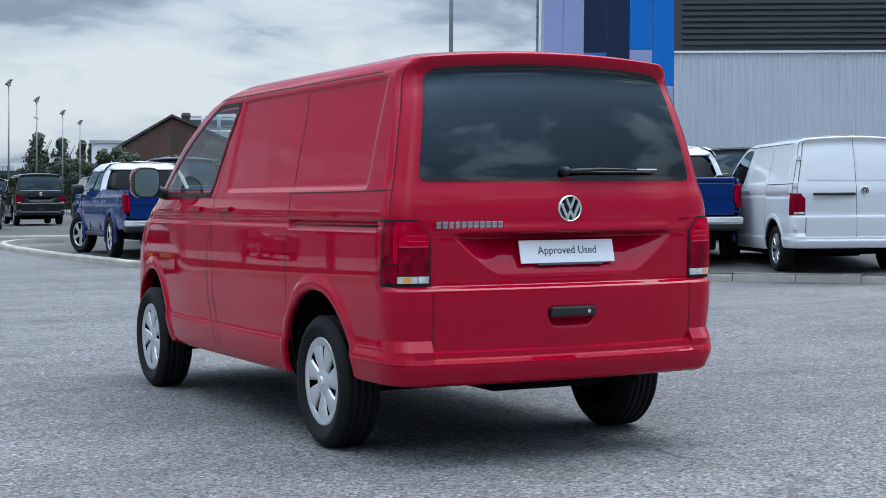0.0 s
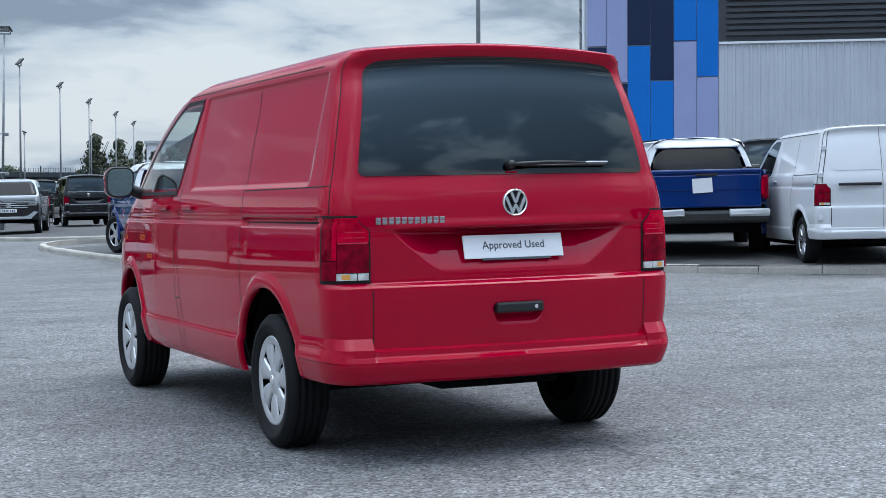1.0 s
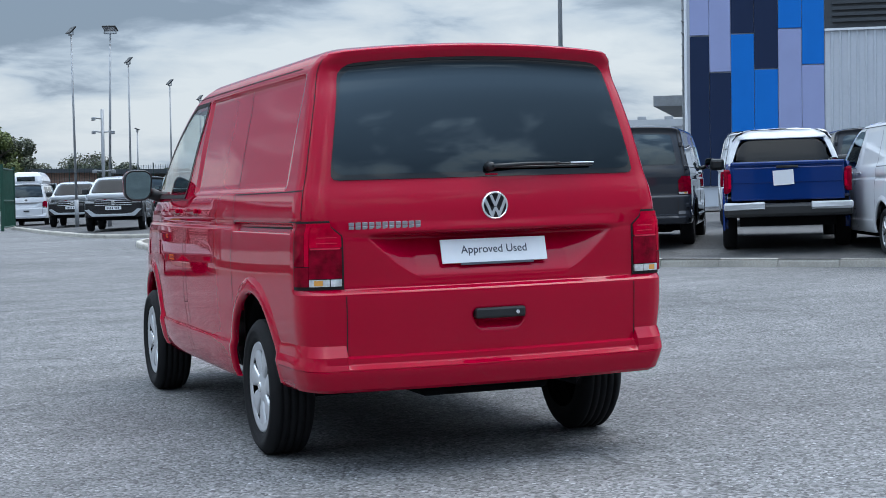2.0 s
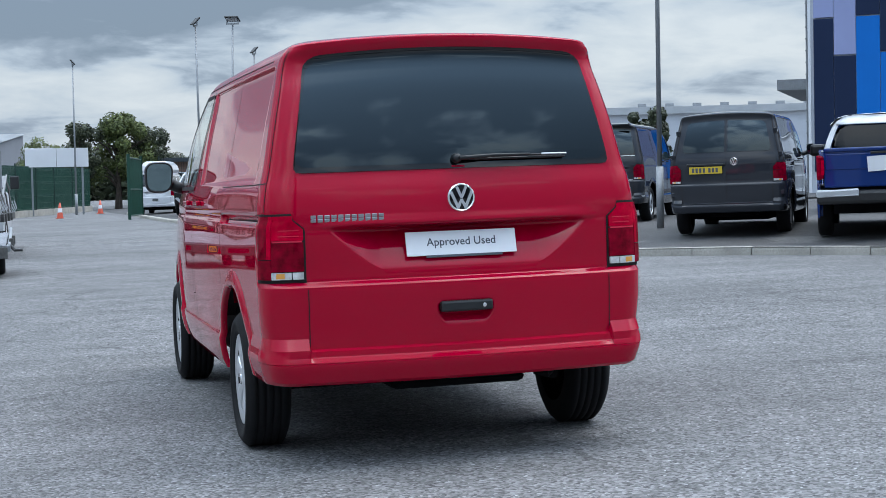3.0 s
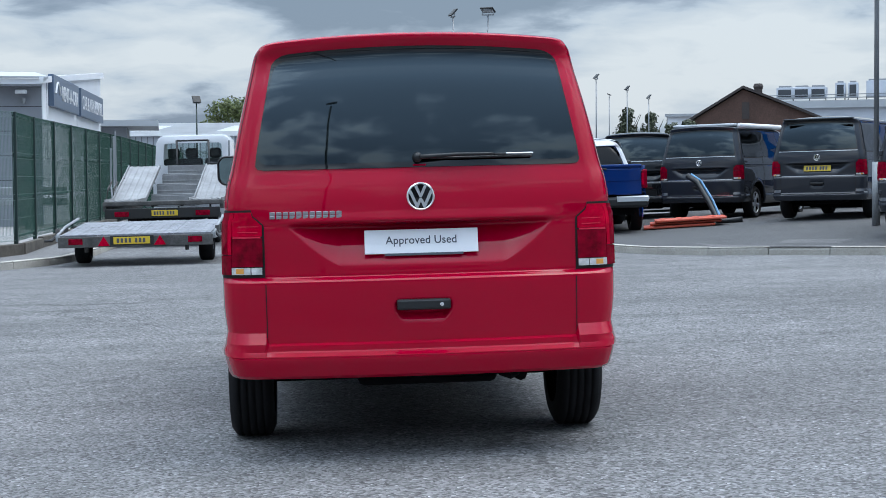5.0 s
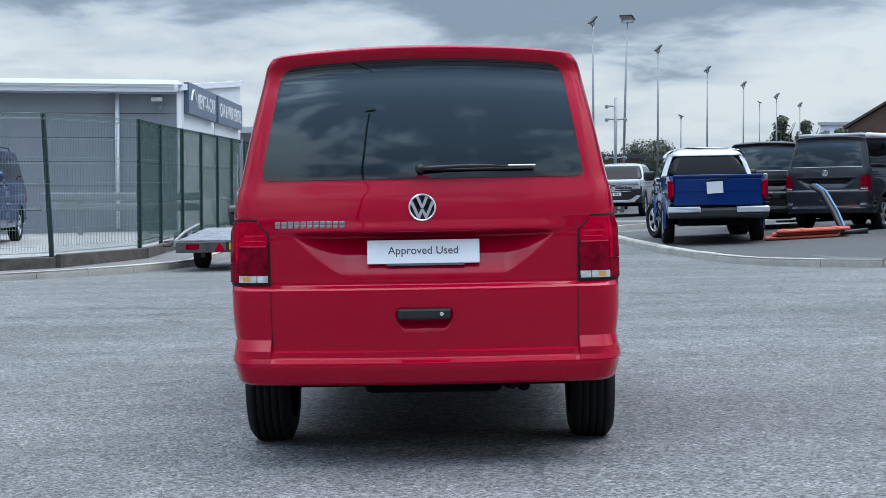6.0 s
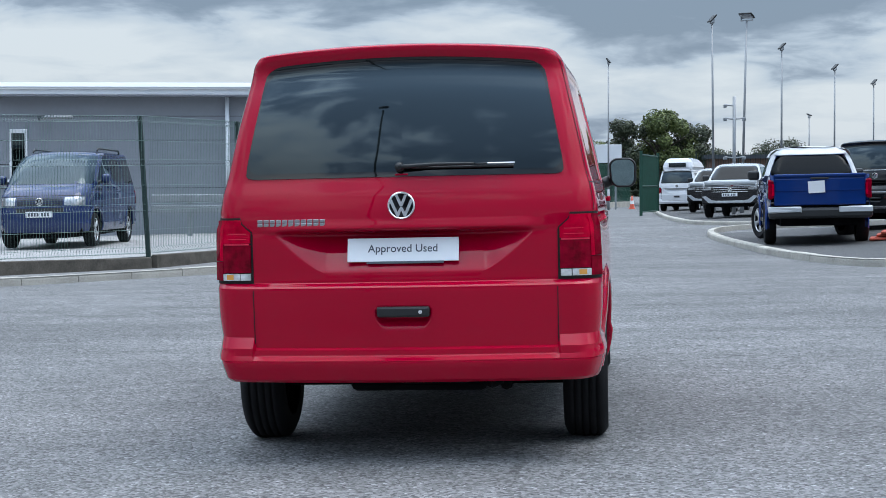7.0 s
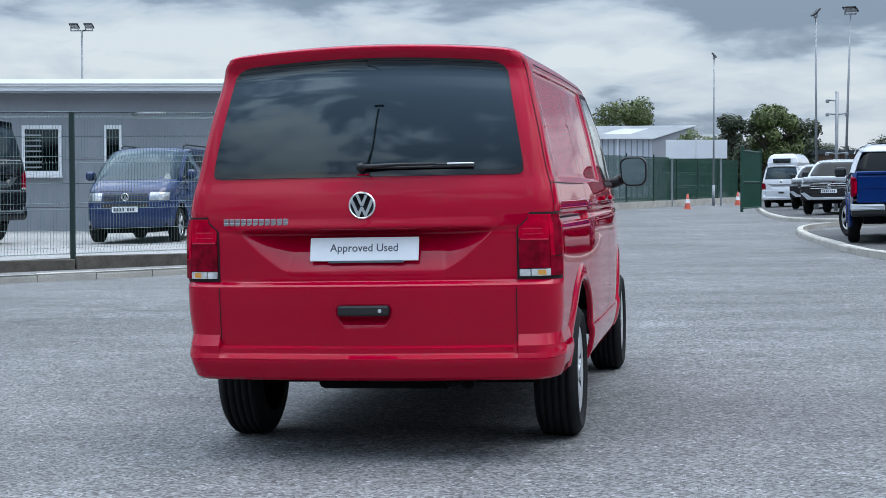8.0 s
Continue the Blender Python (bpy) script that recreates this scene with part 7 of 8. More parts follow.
# long factory roof with cooling units
plant = tagged(new("factory"), "long pale grey factory with rooftop cooling units", "building")
pf, Lp = wall_frame(53.5, 213.8, 185.5, 159.8, 1.4)
slab("wall", pf, 10.5, Lp, 0, 9.6, -40, 0, M["clad_light"], plant)
slab("roof", pf, 10.0, Lp + 1, 9.6, 10.6, -41, 0.5, M["roof_grey"], plant)
for i in range(26):
    slab("roof_vent", pf, 34 + i * 3.9, 35.2 + i * 3.9, 10.6, 11.3, -6, -5, M["galv"], plant)
for u, w, h in ((12.9, 6.9, 1.9), (21.0, 1.4, 2.4), (22.7, 1.4, 2.4), (25.2, 3.0, 2.6)):
    c = slab("cooling_unit", pf, u, u + w, 11.25, 10.9 + h, -8, -5, M["clad_light"], plant, 0.05)
    n = max(1, int(w / 2.0))
    for k in range(n):
        a0 = u + w * k / n
        if w > 6 or w < 2:
            slab("grille", pf, a0 + 0.25, a0 + w / n - 0.25, 11.45, 10.6 + h, -5, -4.95, M["louvre"], c)
        slab("fan_housing", pf, a0 + 0.3, a0 + w / n - 0.3, 10.9 + h, 11.15 + h, -7.6, -5.4, M["galv"], c)
    for k in range(n + 1):
        a0 = u + (w - 0.14) * k / n
        slab("leg", pf, a0, a0 + 0.14, 10.8, 11.3, -5.2, -5.0, M["louvre"], c)
for v in (11.15, 11.6):
    slab("pipe_run", pf, 12.0, 28.5, v, v + 0.12, -4.8, -4.6, M["galv"], plant)
slab("platform", pf, 12.0, 29.0, 10.6, 10.85, -9, -4, M["galv"], plant)

# pale sheds far along the road
shed = tagged(new("metal_shed"), "long grey metal shed with a shallow roof", "building")
sf, Ls = wall_frame(-46.0, 131.0, -3.0, 131.0, 0.3)
slab("wall", sf, 0, Ls, 0, 5.1, -0.3, 0, M["clad_light"], shed)
for v in np.arange(1.0, Ls, 3.0):
    slab("downpipe", sf, v, v + 0.14, 0, 5.1, 0, 0.10, M["clad_white"], shed)
for v in np.arange(0.2, Ls, 0.5):
    slab("cladding_rib", sf, v, v + 0.10, 0, 5.0, 0, 0.05, M["clad_grey"], shed)
bm = bmesh.new()
lo, hi = [(-46.0, 130.6, 5.35), (-2.8, 130.6, 5.35)], [(0.75, 146.0, 7.05), (-42.5, 146.0, 7.05)]
bm.faces.new([bm.verts.new(p) for p in lo + hi])
bmesh.ops.solidify(bm, geom=bm.faces[:], thickness=0.15)
bmesh.ops.recalc_face_normals(bm, faces=bm.faces)
part("roof", bm, M["roof_grey"], shed)
for i in range(5):
    a = 0.1 + 0.19 * i
    p = Vector((-46.0 + 43.2 * a + 1.2, 135.8, 5.94))
    q = Vector((-46.0 + 43.2 * a + 2.6, 142.0, 6.64))
    bm = bmesh.new()
    bm.faces.new([bm.verts.new(v) for v in (p, p + Vector((2.6, 0, 0)), q + Vector((2.6, 0, 0)), q)])
    bmesh.ops.solidify(bm, geom=bm.faces[:], thickness=-0.06)
    part("rooflight", bm, M["clad_white"], shed)
bm = bmesh.new()
gl = Vector((3.55, 15.2, 0)).normalized()
gm = Matrix(((gl.x, 0, gl.y, -3.0), (gl.y, 0, -gl.x, 131.0), (0, 1, 0, 0.3), (0, 0, 0, 1)))
add_prism(bm, [(0, 0), (15.4, 0), (15.4, 6.6), (0, 5.0)], 0.25, gm @ Matrix.Translation((0, 0, -0.25)))
bmesh.ops.recalc_face_normals(bm, faces=bm.faces)
part("gable_wall", bm, M["clad_grey"], shed)
hall = tagged(new("low_hall"), "low dark hall with a flat pale roof edge", "building")
lf, Ll = wall_frame(-22.0, 74.0, -9.2, 75.0, 0.2)
slab("wall", lf, 0, Ll, 0, 4.0, -6, 0, M["clad_grey"], hall)
slab("roof", lf, -0.3, Ll + 1.6, 4.0, 4.3, -6.5, 0.8, M["roof_grey"], hall)
# ---- fence ----
def fence_post(x, y, z, h=2.45, lean=0.0):
    bm = bmesh.new()
    add_box(bm, -0.035, 0.035, -0.035, 0.035, -0.05, h, 0.008)
    add_box(bm, -0.040, 0.040, -0.040, 0.040, h, h + 0.02, 0.006)
    ob = part("fence_post", bm, M["dark_post"])
    ob.matrix_world = Matrix.Translation((x, y, z)) @ Matrix.Rotation(radians(lean), 4, "Y")
    return tagged(ob, "dark green square steel fence post", "fence post", "posts of the mesh fence")


def fence_panel(x0, y0, z0, x1, y1, z1, h=2.35, pitch=0.05, folds=(0.12, 0.82, 1.55, 2.25), wire="green", r=0.0028):
    """A welded mesh panel: vertical wires bent at the folds, and level wires."""
    d = Vector((x1 - x0, y1 - y0, z1 - z0))
    L = math.hypot(d.x, d.y)
    e = Vector((d.x / L, d.y / L, 0))
    n = Vector((-e.y, e.x, 0))
    zs, off = [0.06], [0.0]
    for f in folds:
        zs += [f - 0.05, f, f + 0.05]
        off += [0, 0.035, 0]
    zs.append(h)
    off.append(0.0)
    verts, faces = [], []
    k = int(L / pitch)
    for i in range(1, k):
        p = Vector((x0, y0, z0)) + d * (i / k)
        base = len(verts)
        for z, o in zip(zs, off):
            c = p + n * o + Vector((0, 0, z))
            verts += [c - e * r - n * r, c + e * r - n * r, c + n * r]
        for j in range(len(zs) - 1):
            b = base + 3 * j
            faces += [(b, b + 1, b + 4, b + 3), (b + 1, b + 2, b + 5, b + 4), (b + 2, b, b + 3, b + 5)]
    levels = [0.08, h - 0.03] + [f + q for f in folds for q in (-0.05, 0.05)] + [0.45, 1.18, 1.9]
    for z in levels:
        base = len(verts)
        for t in (0, 1):
            c = Vector((x0, y0, z0)) + d * t + Vector((0, 0, z)) - n * 0.005
            verts += [c - Vector((0, 0, 0.003)), c + Vector((0, 0, 0.003)), c - n * 0.006]
        faces += [(base, base + 3, base + 4, base + 1), (base + 1, base + 4, base + 5, base + 2), (base + 2, base + 5, base + 3, base)]
    ob = mesh_object("mesh_panel", verts, faces, M[wire])
    return tagged(ob, "green welded wire mesh fence panel with folded ridges", "fence panel", "panels of the mesh fence")


side = [(-23.5, 4.6), (-20.7, 6.5), (-18.3, 8.2), (-15.9, 9.9), (-13.3, 11.75), (-10.75, 13.65), (-8.25, 15.55), (-6.28, 17.15), (-5.42, 19.95)]
along = [(-5.42, 19.95)] + [(-5.5 - 0.002 * i, 22.45 + 2.52 * i) for i in range(17)]
for path in (side, along):
    for i, (x, y) in enumerate(path):
        if path is along and i == 0:
            continue
        fence_post(x, y, yard_h(x, y) - 0.02, 2.30, -3.0 if (x, y) == (-6.28, 17.15) else 0.0)
    for (x0, y0), (x1, y1) in zip(path, path[1:]):
        fence_panel(x0, y0, yard_h(x0, y0), x1, y1, yard_h(x1, y1), 2.25, wire="mesh_pale" if path is side else "green")
# timber sleepers under the fence
for (x0, y0), (x1, y1) in list(zip(side, side[1:])) + list(zip(along, along[1:]))[:6]:
    fs, L = wall_frame(x0, y0, x1, y1, 0.0)
    z = float(site((x0 + x1) / 2, (y0 + y1) / 2))
    nrm = Vector((fs[0][2], fs[1][2], 0)) * 0.12
    bm = bmesh.new()
    add_box(bm, 0.01, L - 0.01, 0.08, 0.31 + random.uniform(-0.01, 0.01), 0.05, 0.16, 0.015, Matrix.Translation((0, 0, z)) @ fs)
    bmesh.ops.recalc_face_normals(bm, faces=bm.faces)
    tagged(part("timber_sleeper", bm, M["timber"]), "weathered timber sleeper holding up the yard edge", "sleeper", "sleepers below the fence")

# far fence with green netting, gate and hoarding board
FAR = [(-5.6, 62.6), (-3.6, 67.0), (-2.3, 71.5), (-1.1, 76.0), (0.0, 80.5), (1.1, 85.0), (2.3, 89.5), (3.6, 94.0)]
for (x0, y0), (x1, y1) in zip(FAR, FAR[1:]):
    fence_post(x0, y0, float(site(x0, y0)) + 0.25, 2.5)
    fence_panel(x0, y0, float(site(x0, y0)) + 0.25, x1, y1, float(site(x1, y1)) + 0.25, 2.4, 0.06, r=0.0065)
    fs, L = wall_frame(x0, y0, x1, y1, float(site((x0 + x1) / 2, (y0 + y1) / 2)))
    low = slab("garden_wall", fs, 0.0, L, -0.1, 0.34, -0.1, 0.12, M["concrete"])
    tagged(low, "low pale concrete wall under the far fence", "wall", "low walls by the gate")
for i in range(6):
    x0, x1 = 7.4 + 2.5 * i, 9.9 + 2.5 * i
    fence_post(x0, 89.0, float(lot(x0, 89)), 3.1)
    fence_panel(x0, 89.0, float(lot(x0, 89)), x1, 89.0, float(lot(x1, 89)), 3.0, 0.14, wire="dark_post", r=0.012)
hut = tagged(new("gatehouse"), "low brown brick gatehouse with a dark flat roof", "building")
hg, _ = wall_frame(8.6, 95.0, 12.4, 95.0, 0.3)
slab("wall", hg, 0, 3.8, 0, 2.95, -3.0, 0.0, M["brick_pale"], hut)
slab("roof", hg, -0.3, 4.1, 2.95, 3.2, -3.2, 0.4, M["louvre"], hut)
for u in (0.9, 2.6):
    w = slab("window", hg, u - 0.4, u + 0.4, 1.2, 2.3, -0.04, 0.04, M["white_plain"], hut)
    slab("pane", hg, u - 0.33, u + 0.33, 1.27, 2.23, 0.04, 0.05, M["privacy"], w)
shelter = tagged(new("shelter"), "open shelter with a dark flat canopy on posts", "shelter")
slab("canopy", hg, 5.0, 9.6, 2.85, 3.15, -3.0, 0.6, M["louvre"], shelter)
slab("back_wall", hg, 5.1, 9.5, 0, 2.85, -3.0, -2.8, M["brick"], shelter)
for u in (5.2, 7.3, 9.4):
    slab("post", hg, u - 0.06, u + 0.06, 0, 2.85, 0.3, 0.42, M["louvre"], shelter)
gate = tagged(new("metal_gate"), "open green mesh gate leaf beside the road", "gate")
gz = float(site(3.4, 58))
for x, y in ((3.0, 56.2), (3.85, 60.4)):
    box("gate_post", (x - 0.06, x + 0.06, y - 0.06, y + 0.06, gz, gz + 2.6), M["green"], gate)
for v in (0.15, 1.2, 2.45):
    tube("gate_bar", [(3.0, 56.2, gz + v), (3.85, 60.4, gz + v)], 0.035, M["green"], gate, 6)
for i in range(1, 28):
    t = i / 28
    tube("gate_upright", [(3.0 + 0.85 * t, 56.2 + 4.2 * t, gz + 0.15), (3.0 + 0.85 * t, 56.2 + 4.2 * t, gz + 2.45)], 0.014, M["green"], gate, 4)
board = tagged(new("hoarding"), "blank white hoarding board on posts", "sign")
for a, b in ((-0.55, 1.05), (1.07, 2.72)):
    box("board_panel", (a, b, 79.0, 79.08, 2.75, 3.75), M["white_plain"], board, 0.01)
for x in (-0.2, 2.4):
    box("board_post", (x - 0.05, x + 0.05, 79.08, 79.2, 0.1, 3.7), M["galv"], board)


# ---- lamp posts ----
def lamp_post(x, y, top, z, heads=1, turn=0.0, lean=0.0, width=0.5, bracket=True, radius=0.055, tilt=24, deep=1.0, mat="galv"):
    post = empty("street_lamp", Matrix.Translation((x, y, z)) @ Matrix.Rotation(radians(lean), 4, "Y"), "slim galvanised lamp post with a flat floodlight head", "lamp post", "lamp posts of the yard")
    h = top - z
    tube("pole", [(0, 0, 0), (0, 0, 1.1)], radius * 1.5, M[mat], post, 10)
    tube("pole", [(0, 0, 1.1), (0, 0, h)], radius, M[mat], post, 10, radius * 0.62)
    for k in range(heads):
        s = (k - (heads - 1) / 2) * 0.58
        m = Matrix.Translation((0, 0, h)) @ Matrix.Rotation(radians(turn), 4, "Z")
        bm = bmesh.new()
        add_box(bm, s - 0.22 * width / 0.5, s + 0.22 * width / 0.5, -0.16 * deep * min(1, width / 0.4), 0.22 * deep * min(1, width / 0.4), 0.14, 0.20, 0.02, m @ Matrix.Translation((0, 0, 0.14)) @ Matrix.Rotation(radians(tilt), 4, "X") @ Matrix.Translation((0, 0, -0.14)))
        head = part("lamp_head", bm, M["plastic"], post, "dark floodlight head")
        bm = bmesh.new()
        add_box(bm, s - 0.36 * width, s + 0.36 * width, -0.12 * deep * min(1, width / 0.4), 0.18 * deep * min(1, width / 0.4), 0.128, 0.138, 0, m @ Matrix.Translation((0, 0, 0.14)) @ Matrix.Rotation(radians(tilt), 4, "X") @ Matrix.Translation((0, 0, -0.14)))
        part("lamp_glass", bm, M["led"], head)
        if not bracket:
            continue
        bm = bmesh.new()
        add_box(bm, s - 0.4 * width, s - 0.4 * width + 0.03, -0.03, 0.03, 0.0, 0.18, 0, m)
        add_box(bm, s + 0.4 * width - 0.03, s + 0.4 * width, -0.03, 0.03, 0.0, 0.18, 0, m)
        add_box(bm, min(s, 0) - 0.4 * width, max(s, 0) + 0.4 * width, -0.03, 0.03, -0.03, 0.02, 0, m)
        part("bracket", bm, M["galv"], post)
    return post


lamp_post(9.35, 18.45, 9.4, float(lot(9.35, 18.4)), 1, 40, radius=0.045)
lamp_post(5.93, 56.8, 7.95, float(lot(6.2, 56)), 1, -75, -0.6, tilt=46)
lamp_post(6.78, 54.0, 7.75, float(lot(7.1, 54)), 1, 150, 1.3, 0.62)
lamp_post(9.88, 67.4, 7.75, float(lot(10, 67)), 1, -78, tilt=46)
lamp_post(14.08, 79.1, 7.65, float(lot(14, 79)), 1, -78, tilt=46)
lamp_post(18.06, 90.1, 7.55, float(lot(18, 90)), 1, -78, tilt=46)
lamp_post(22.4, 101.5, 7.5, float(lot(22, 101)), 1, -78, tilt=46)
lamp_post(26.5, 113.0, 7.5, float(lot(26, 113)), 1, -78, tilt=46)
lamp_post(2.0, 78.3, 8.05, float(site(2.3, 78)), 1, 75, tilt=50, width=0.35)
lamp_post(-5.4, 71.0, 5.2, float(site(-5.4, 71)), 1, 30, tilt=60, mat="dark_post")
lamp_post(-22.5, 51.3, 7.38, 0.0, 2, 185, width=0.40)
lamp_post(14.5, 92.0, 5.7, float(lot(14, 92)), 1, 60, width=0.3)
lamp_post(24.8, 120.0, 8.05, float(lot(24, 120)), 1, 80, width=0.4)
# post behind the camera, darkened in colour so its reflection reads as a silhouette
lamp_post(-2.5, -10.7, 8.4, float(site(-2.5, -10.7)), 1, 0, 0, 0.42, radius=0.05, tilt=8, deep=0.25, bracket=False, mat="dark_post")
mast = tagged(new("camera_mast"), "grey camera mast with small arms", "mast")
mz = float(lot(6.3, 52.5))
tube("pole", [(6.35, 52.5, mz), (6.35, 52.5, 4.75)], 0.065, M["galv"], mast, 10)
for v, s in ((3.9, -1), (3.9, 1), (2.45, 1), (2.45, -1), (4.4, -1)):
    tube("arm", [(6.35, 52.5, v), (6.35 + 0.35 * s, 52.4, v + 0.04)], 0.03, M["galv"], mast, 6)
    box("camera_head", (6.35 + 0.35 * s - 0.06, 6.35 + 0.35 * s + 0.06, 52.2, 52.5, v - 0.07, v + 0.05), M["galv"], mast, 0.02)


# ---- loose things ----
def cone(x, y, z):
    c = empty("traffic_cone", Matrix.Translation((x, y, z)), "orange traffic cone with a white band on the asphalt", "traffic cone", "cones by the gate")
    turn = Matrix.Rotation(radians(-90), 4, "Y")
    bm = bmesh.new()
    add_lathe(bm, [(0.15, 0.03), (0.035, 0.72), (0.001, 0.73)], 16, turn)
    bmesh.ops.recalc_face_normals(bm, faces=bm.faces)
    part("body", bm, M["orange"], c, smooth=True)
    bm = bmesh.new()
    add_lathe(bm, [(0.112, 0.28), (0.080, 0.47)], 16, turn)
    bmesh.ops.recalc_face_normals(bm, faces=bm.faces)
    part("band", bm, M["white_plain"], c, smooth=True)
    box("foot", (-0.19, 0.19, -0.19, 0.19, 0.0, 0.035), M["orange"], c, 0.01)


cone(0.75, 67.6, float(site(0.75, 67)))
cone(3.3, 79.5, float(site(3.3, 79)))
fall = math.atan(float(lot(7.7, 22.3) - lot(6.5, 22.3)) / 1.2)
mat_rz = Matrix.Translation((7.0, 22.3, float(lot(7.0, 22.3)) + 0.004)) @ Matrix.Rotation(-fall, 4, "Y") @ Matrix.Rotation(radians(-12), 4, "Z")
for i, (dx, dy, dz) in enumerate(((-0.1, 0.0, 0.0), (0.03, 0.10, 0.058), (0.12, -0.05, 0.116))):
    bm = bmesh.new()
    add_box(bm, -0.75, 0.62, -0.42, 0.42, 0.0, 0.045, 0.015, mat_rz @ Matrix.Translation((dx, dy, dz)))
    for g in range(4):
        add_box(bm, -0.65 + 0.32 * g, -0.55 + 0.32 * g, -0.38, 0.38, 0.045, 0.055, 0.004, mat_rz @ Matrix.Translation((dx, dy, dz)))
    tagged(part("barrier_panel", bm, M["orange"]), "orange plastic barrier panel lying on the lot", "barrier", "flat orange panels")
hose = tagged(new("hose"), "dark hose with a pale blue end propped against a van", "hose")
hp = [(7.3, 23.5, float(lot(7, 23)) + 0.98), (7.45, 23.3, float(lot(7, 23)) + 0.85), (7.62, 23.0, float(lot(7, 23)) + 0.45), (7.72, 22.7, float(lot(7, 23)) + 0.06), (8.15, 22.5, float(lot(8, 23)) + 0.06)]
tube("hose_pipe", hp, 0.06, M["plastic"], hose, 8)
tube("hose_end", [(p[0] + 0.06, p[1] - 0.05, p[2] + 0.03) for p in hp[:4]], 0.022, M["hose_blue"], hose, 6)


# ---- trees ----
def tree(name, x, y, z, height, spread, label, mat="leaf", n=900, trunk=0.28, slim=False, seed=1, size=0.5):
    rnd = random.Random(seed)
    t = empty(name, Matrix.Translation((x, y, z)), label, "tree")
    bm = bmesh.new()
    th = height * (0.25 if slim else 0.38)
    add_tube(bm, [(0, 0, -0.2), (0.05, 0.02, th * 0.6), (0.0, 0.1, height * 0.8)], trunk, 8, trunk * 0.25)
    limbs = []
    for i in range(9):
        a = rnd.uniform(0, 6.28)
        h0 = rnd.uniform(th * 0.6, height * 0.6)
        r = spread * rnd.uniform(0.45, 0.85)
        p = Vector((math.cos(a) * r, math.sin(a) * r, min(height * 0.92, h0 + r * (2.5 if slim else 0.8))))
        add_tube(bm, [(0, 0, h0), tuple(p * 0.5 + Vector((0, 0, h0 * 0.5 + 0.2))), tuple(p)], trunk * 0.35, 6, 0.03)
        limbs.append(p)
    bmesh.ops.recalc_face_normals(bm, faces=bm.faces)
    part("trunk", bm, M["bark"], t)
    clumps = []
    for i in range(24 if not slim else 70):
        if slim:
            h = rnd.uniform(th * 0.5, height * 0.97)
            r = spread * (1 - (h / height) ** 2.0) * rnd.uniform(0.15, 1.0)
            a = rnd.uniform(0, 6.28)
            clumps.append((Vector((math.cos(a) * r, math.sin(a) * r, h)), spread * rnd.uniform(0.18, 0.42)))
        else:
            a, q = rnd.uniform(0, 6.28), rnd.uniform(0, 1) ** 0.5
            hz = rnd.uniform(-0.8, 1.0)
            r = spread * q * math.sqrt(max(0.05, 1 - (hz * 0.9) ** 2))
            clumps.append((Vector((math.cos(a) * r, math.sin(a) * r, height * 0.62 + hz * height * 0.32)), spread * rnd.uniform(0.22, 0.42)))
    verts, faces = [], []
    for i in range(n):
        c, r = rnd.choice(clumps)
        d = Vector((rnd.gauss(0, 1), rnd.gauss(0, 1), rnd.gauss(0, 1))).normalized()
        p = c + d * r * rnd.uniform(0.55, 1.05)
        s = size * rnd.uniform(0.5, 1.2)
        nrm = (d + Vector((rnd.uniform(-1, 1), rnd.uniform(-1, 1), rnd.uniform(-0.4, 1)))).normalized()
        u = nrm.orthogonal().normalized()
        v = nrm.cross(u)
        k = len(verts)
        m = rnd.uniform(0, 6.28)
        for j in range(5):
            a = m + j * 1.2566
            rr = s * rnd.uniform(0.35, 0.65)
            verts.append(p + u * math.cos(a) * rr + v * math.sin(a) * rr)
        verts.append(p + nrm * s * 0.18)
        faces += [(k + j, k + (j + 1) % 5, k + 5) for j in range(5)]
    mesh_object("crown", verts, faces, M[mat], t)
    return t


tree("broadleaf_tree", -6.1, 152.0, 0.2, 9.3, 3.6, "leafy green tree above the shed roof", n=12000, seed=3, size=0.22)
tree("broadleaf_tree", 3.2, 97.0, 0.2, 5.6, 1.7, "dark green tree behind the hoarding", "leaf_dark", 9000, seed=4, size=0.16)
tree("broadleaf_tree", 5.6, 98.0, 0.2, 6.2, 2.2, "dense green tree behind the gate", "leaf", 12000, seed=5, size=0.16)
tree("broadleaf_tree", 7.6, 99.0, 0.2, 5.4, 2.0, "green tree thinning towards the lot", "leaf_dark", 9000, seed=6, size=0.16)
tree("broadleaf_tree", 0.9, 101.0, 0.2, 4.6, 1.7, "small green tree behind the hoarding", "leaf", 7000, seed=7, size=0.15)
for i, (x, y, h, s) in enumerate(((43.0, 200, 10.2, 2.6), (46.6, 202, 9.6, 2.2), (49.6, 203, 9.6, 1.2), (51.2, 204, 9.5, 1.1))):
    tree("poplar_tree", x, y, 0.5, h, s, "tall slim dark poplar far away", "leaf_dark", 4500, slim=True, seed=20 + i, size=0.36)
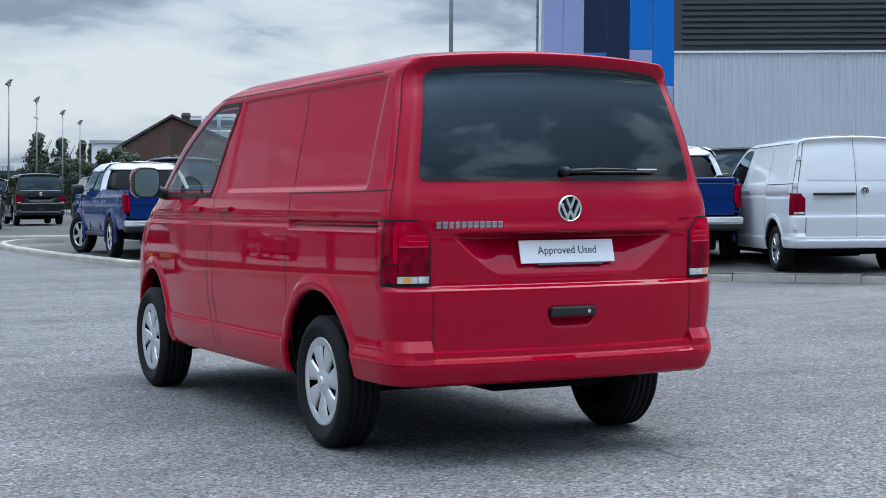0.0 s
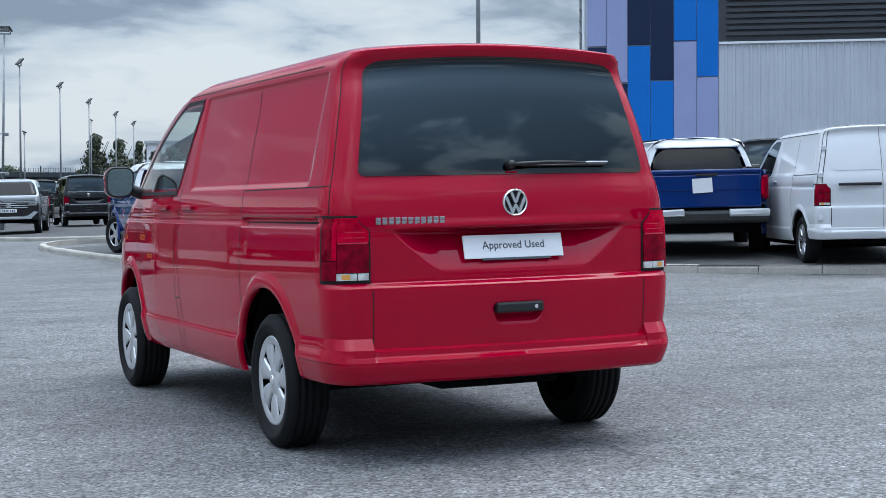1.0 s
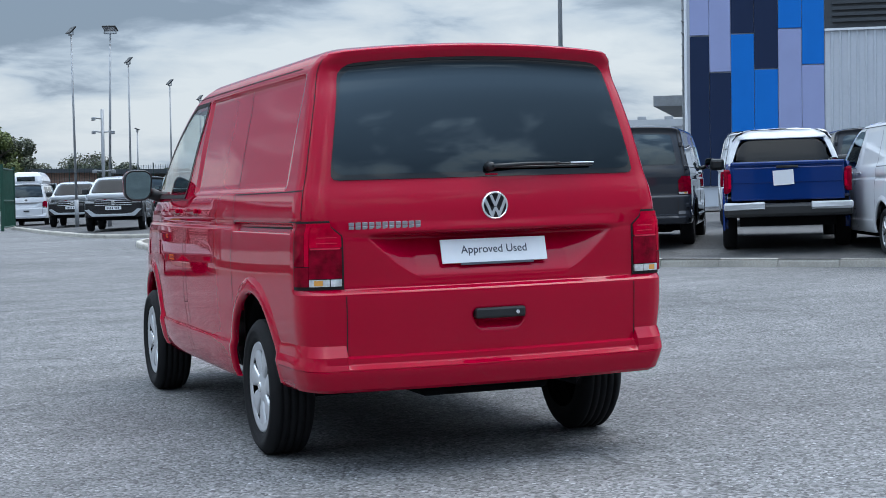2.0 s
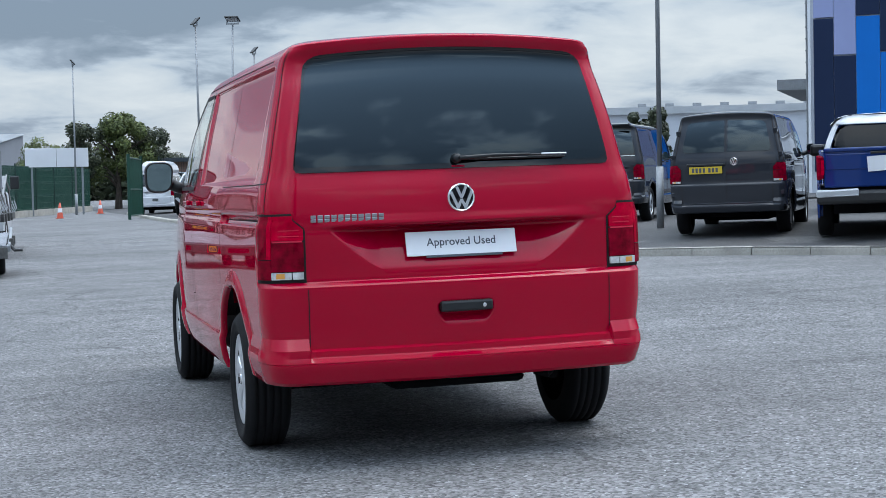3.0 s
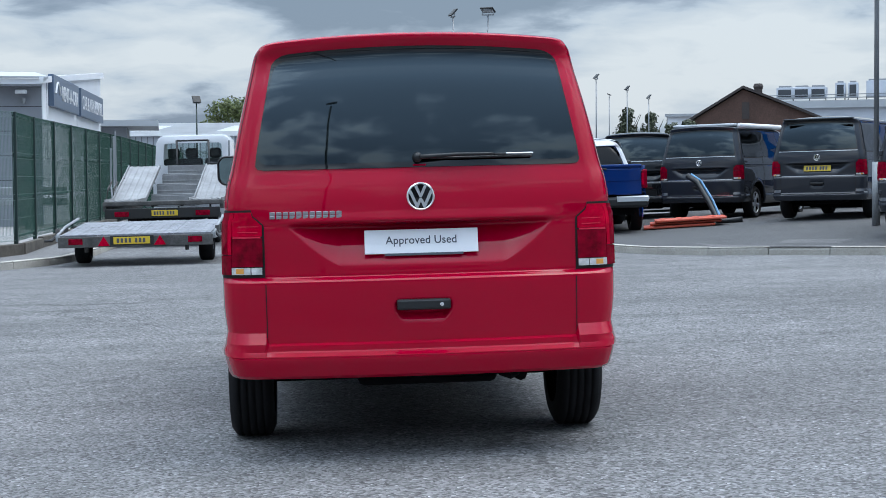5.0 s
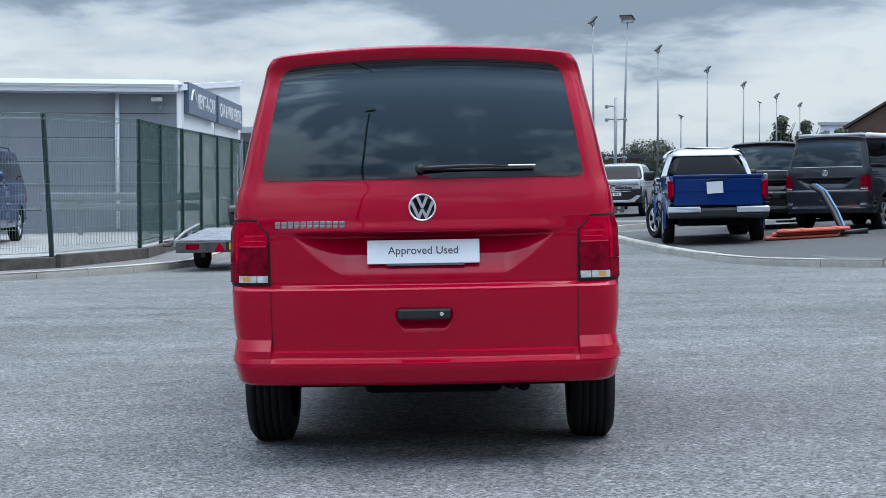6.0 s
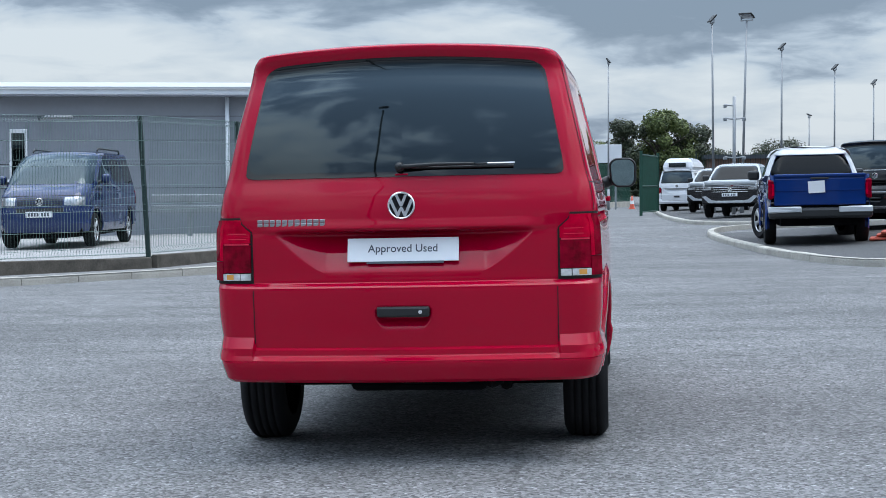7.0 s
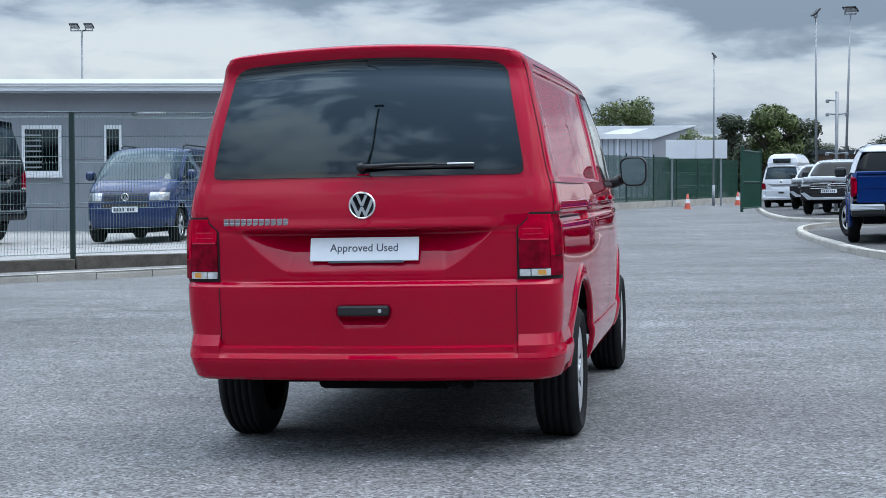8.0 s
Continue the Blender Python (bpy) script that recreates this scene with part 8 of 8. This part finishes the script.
for i, (x, y, h, s) in enumerate(((27.0, 117, 4.6, 2.0), (30.2, 116, 5.6, 1.7), (34.8, 117, 4.9, 1.5), (38.5, 115, 5.0, 1.3), (19.5, 150, 5.4, 3.2), (24.0, 152, 4.6, 2.6), (14.0, 148, 4.4, 3.0), (27.0, 61.0, 4.4, 1.1))):
    tree("bushy_tree", x, y, 0.4, h, s, "dark bushy tree near the far buildings", "leaf_dark", 7000, seed=30 + i, size=0.20)
# far hedgerow along the horizon
rnd = random.Random(9)
verts, faces = [], []
for i in range(38000):
    a = rnd.uniform(-0.35, 0.95)
    r = rnd.uniform(235, 265)
    h = 6.4 + 2.4 * noise.noise(Vector((a * 14, 0, 3))) + 1.4 * noise.noise(Vector((a * 60, 0, 7)))
    p = Vector((math.sin(a) * r, math.cos(a) * r, rnd.uniform(0, 1) ** 0.6 * h))
    s = rnd.uniform(0.3, 0.8)
    k = len(verts)
    for j in range(5):
        t = j * 1.2566 + rnd.uniform(0, 0.6)
        verts.append(p + Vector((math.cos(t) * s, rnd.uniform(-0.8, 0.8), math.sin(t) * s * 0.7)))
    verts.append(p + Vector((0, -0.5, 0.2)))
    faces += [(k + j, k + (j + 1) % 5, k + 5) for j in range(5)]
tagged(mesh_object("hedgerow", verts, faces, M["leaf_dark"]), "dark distant line of trees along the horizon", "trees", kind="stuff")

# ---- unseen hall and trees added behind the camera, reflected in paint, mirrors and glass ----
depot = tagged(new("unseen_hall"), "long grey hall added out of view for reflections", "building")
df, Ld = wall_frame(34.0, -46.0, -30.0, -52.0, -0.4)
slab("wall", df, 0, Ld, 0, 4.6, -18, 0, M["clad_grey"], depot)
slab("roof", df, -0.5, Ld + 0.5, 4.6, 4.95, -18.5, 0.5, M["roof_grey"], depot)
for i in range(9):
    slab("door", df, 3 + 6.9 * i, 7 + 6.9 * i, 0, 3.4, 0.0, 0.06, M["louvre"], depot)
for i, (x, y, h, s) in enumerate(((-38, -40, 9.5, 4.2), (-46, -28, 8.5, 4.0), (-34, -18, 6.5, 3.0), (-50, -8, 9.0, 4.2), (40, -36, 9.0, 4.2), (-24, -56, 11, 4.5), (4, -72, 13, 5.0), (22, -70, 12, 5.0))):
    tree("broadleaf_tree", x, y, -0.5, h * 0.62, s, "broad green tree added out of view for reflections", "leaf_dark" if i % 2 else "leaf", 2500, seed=60 + i, size=0.6)
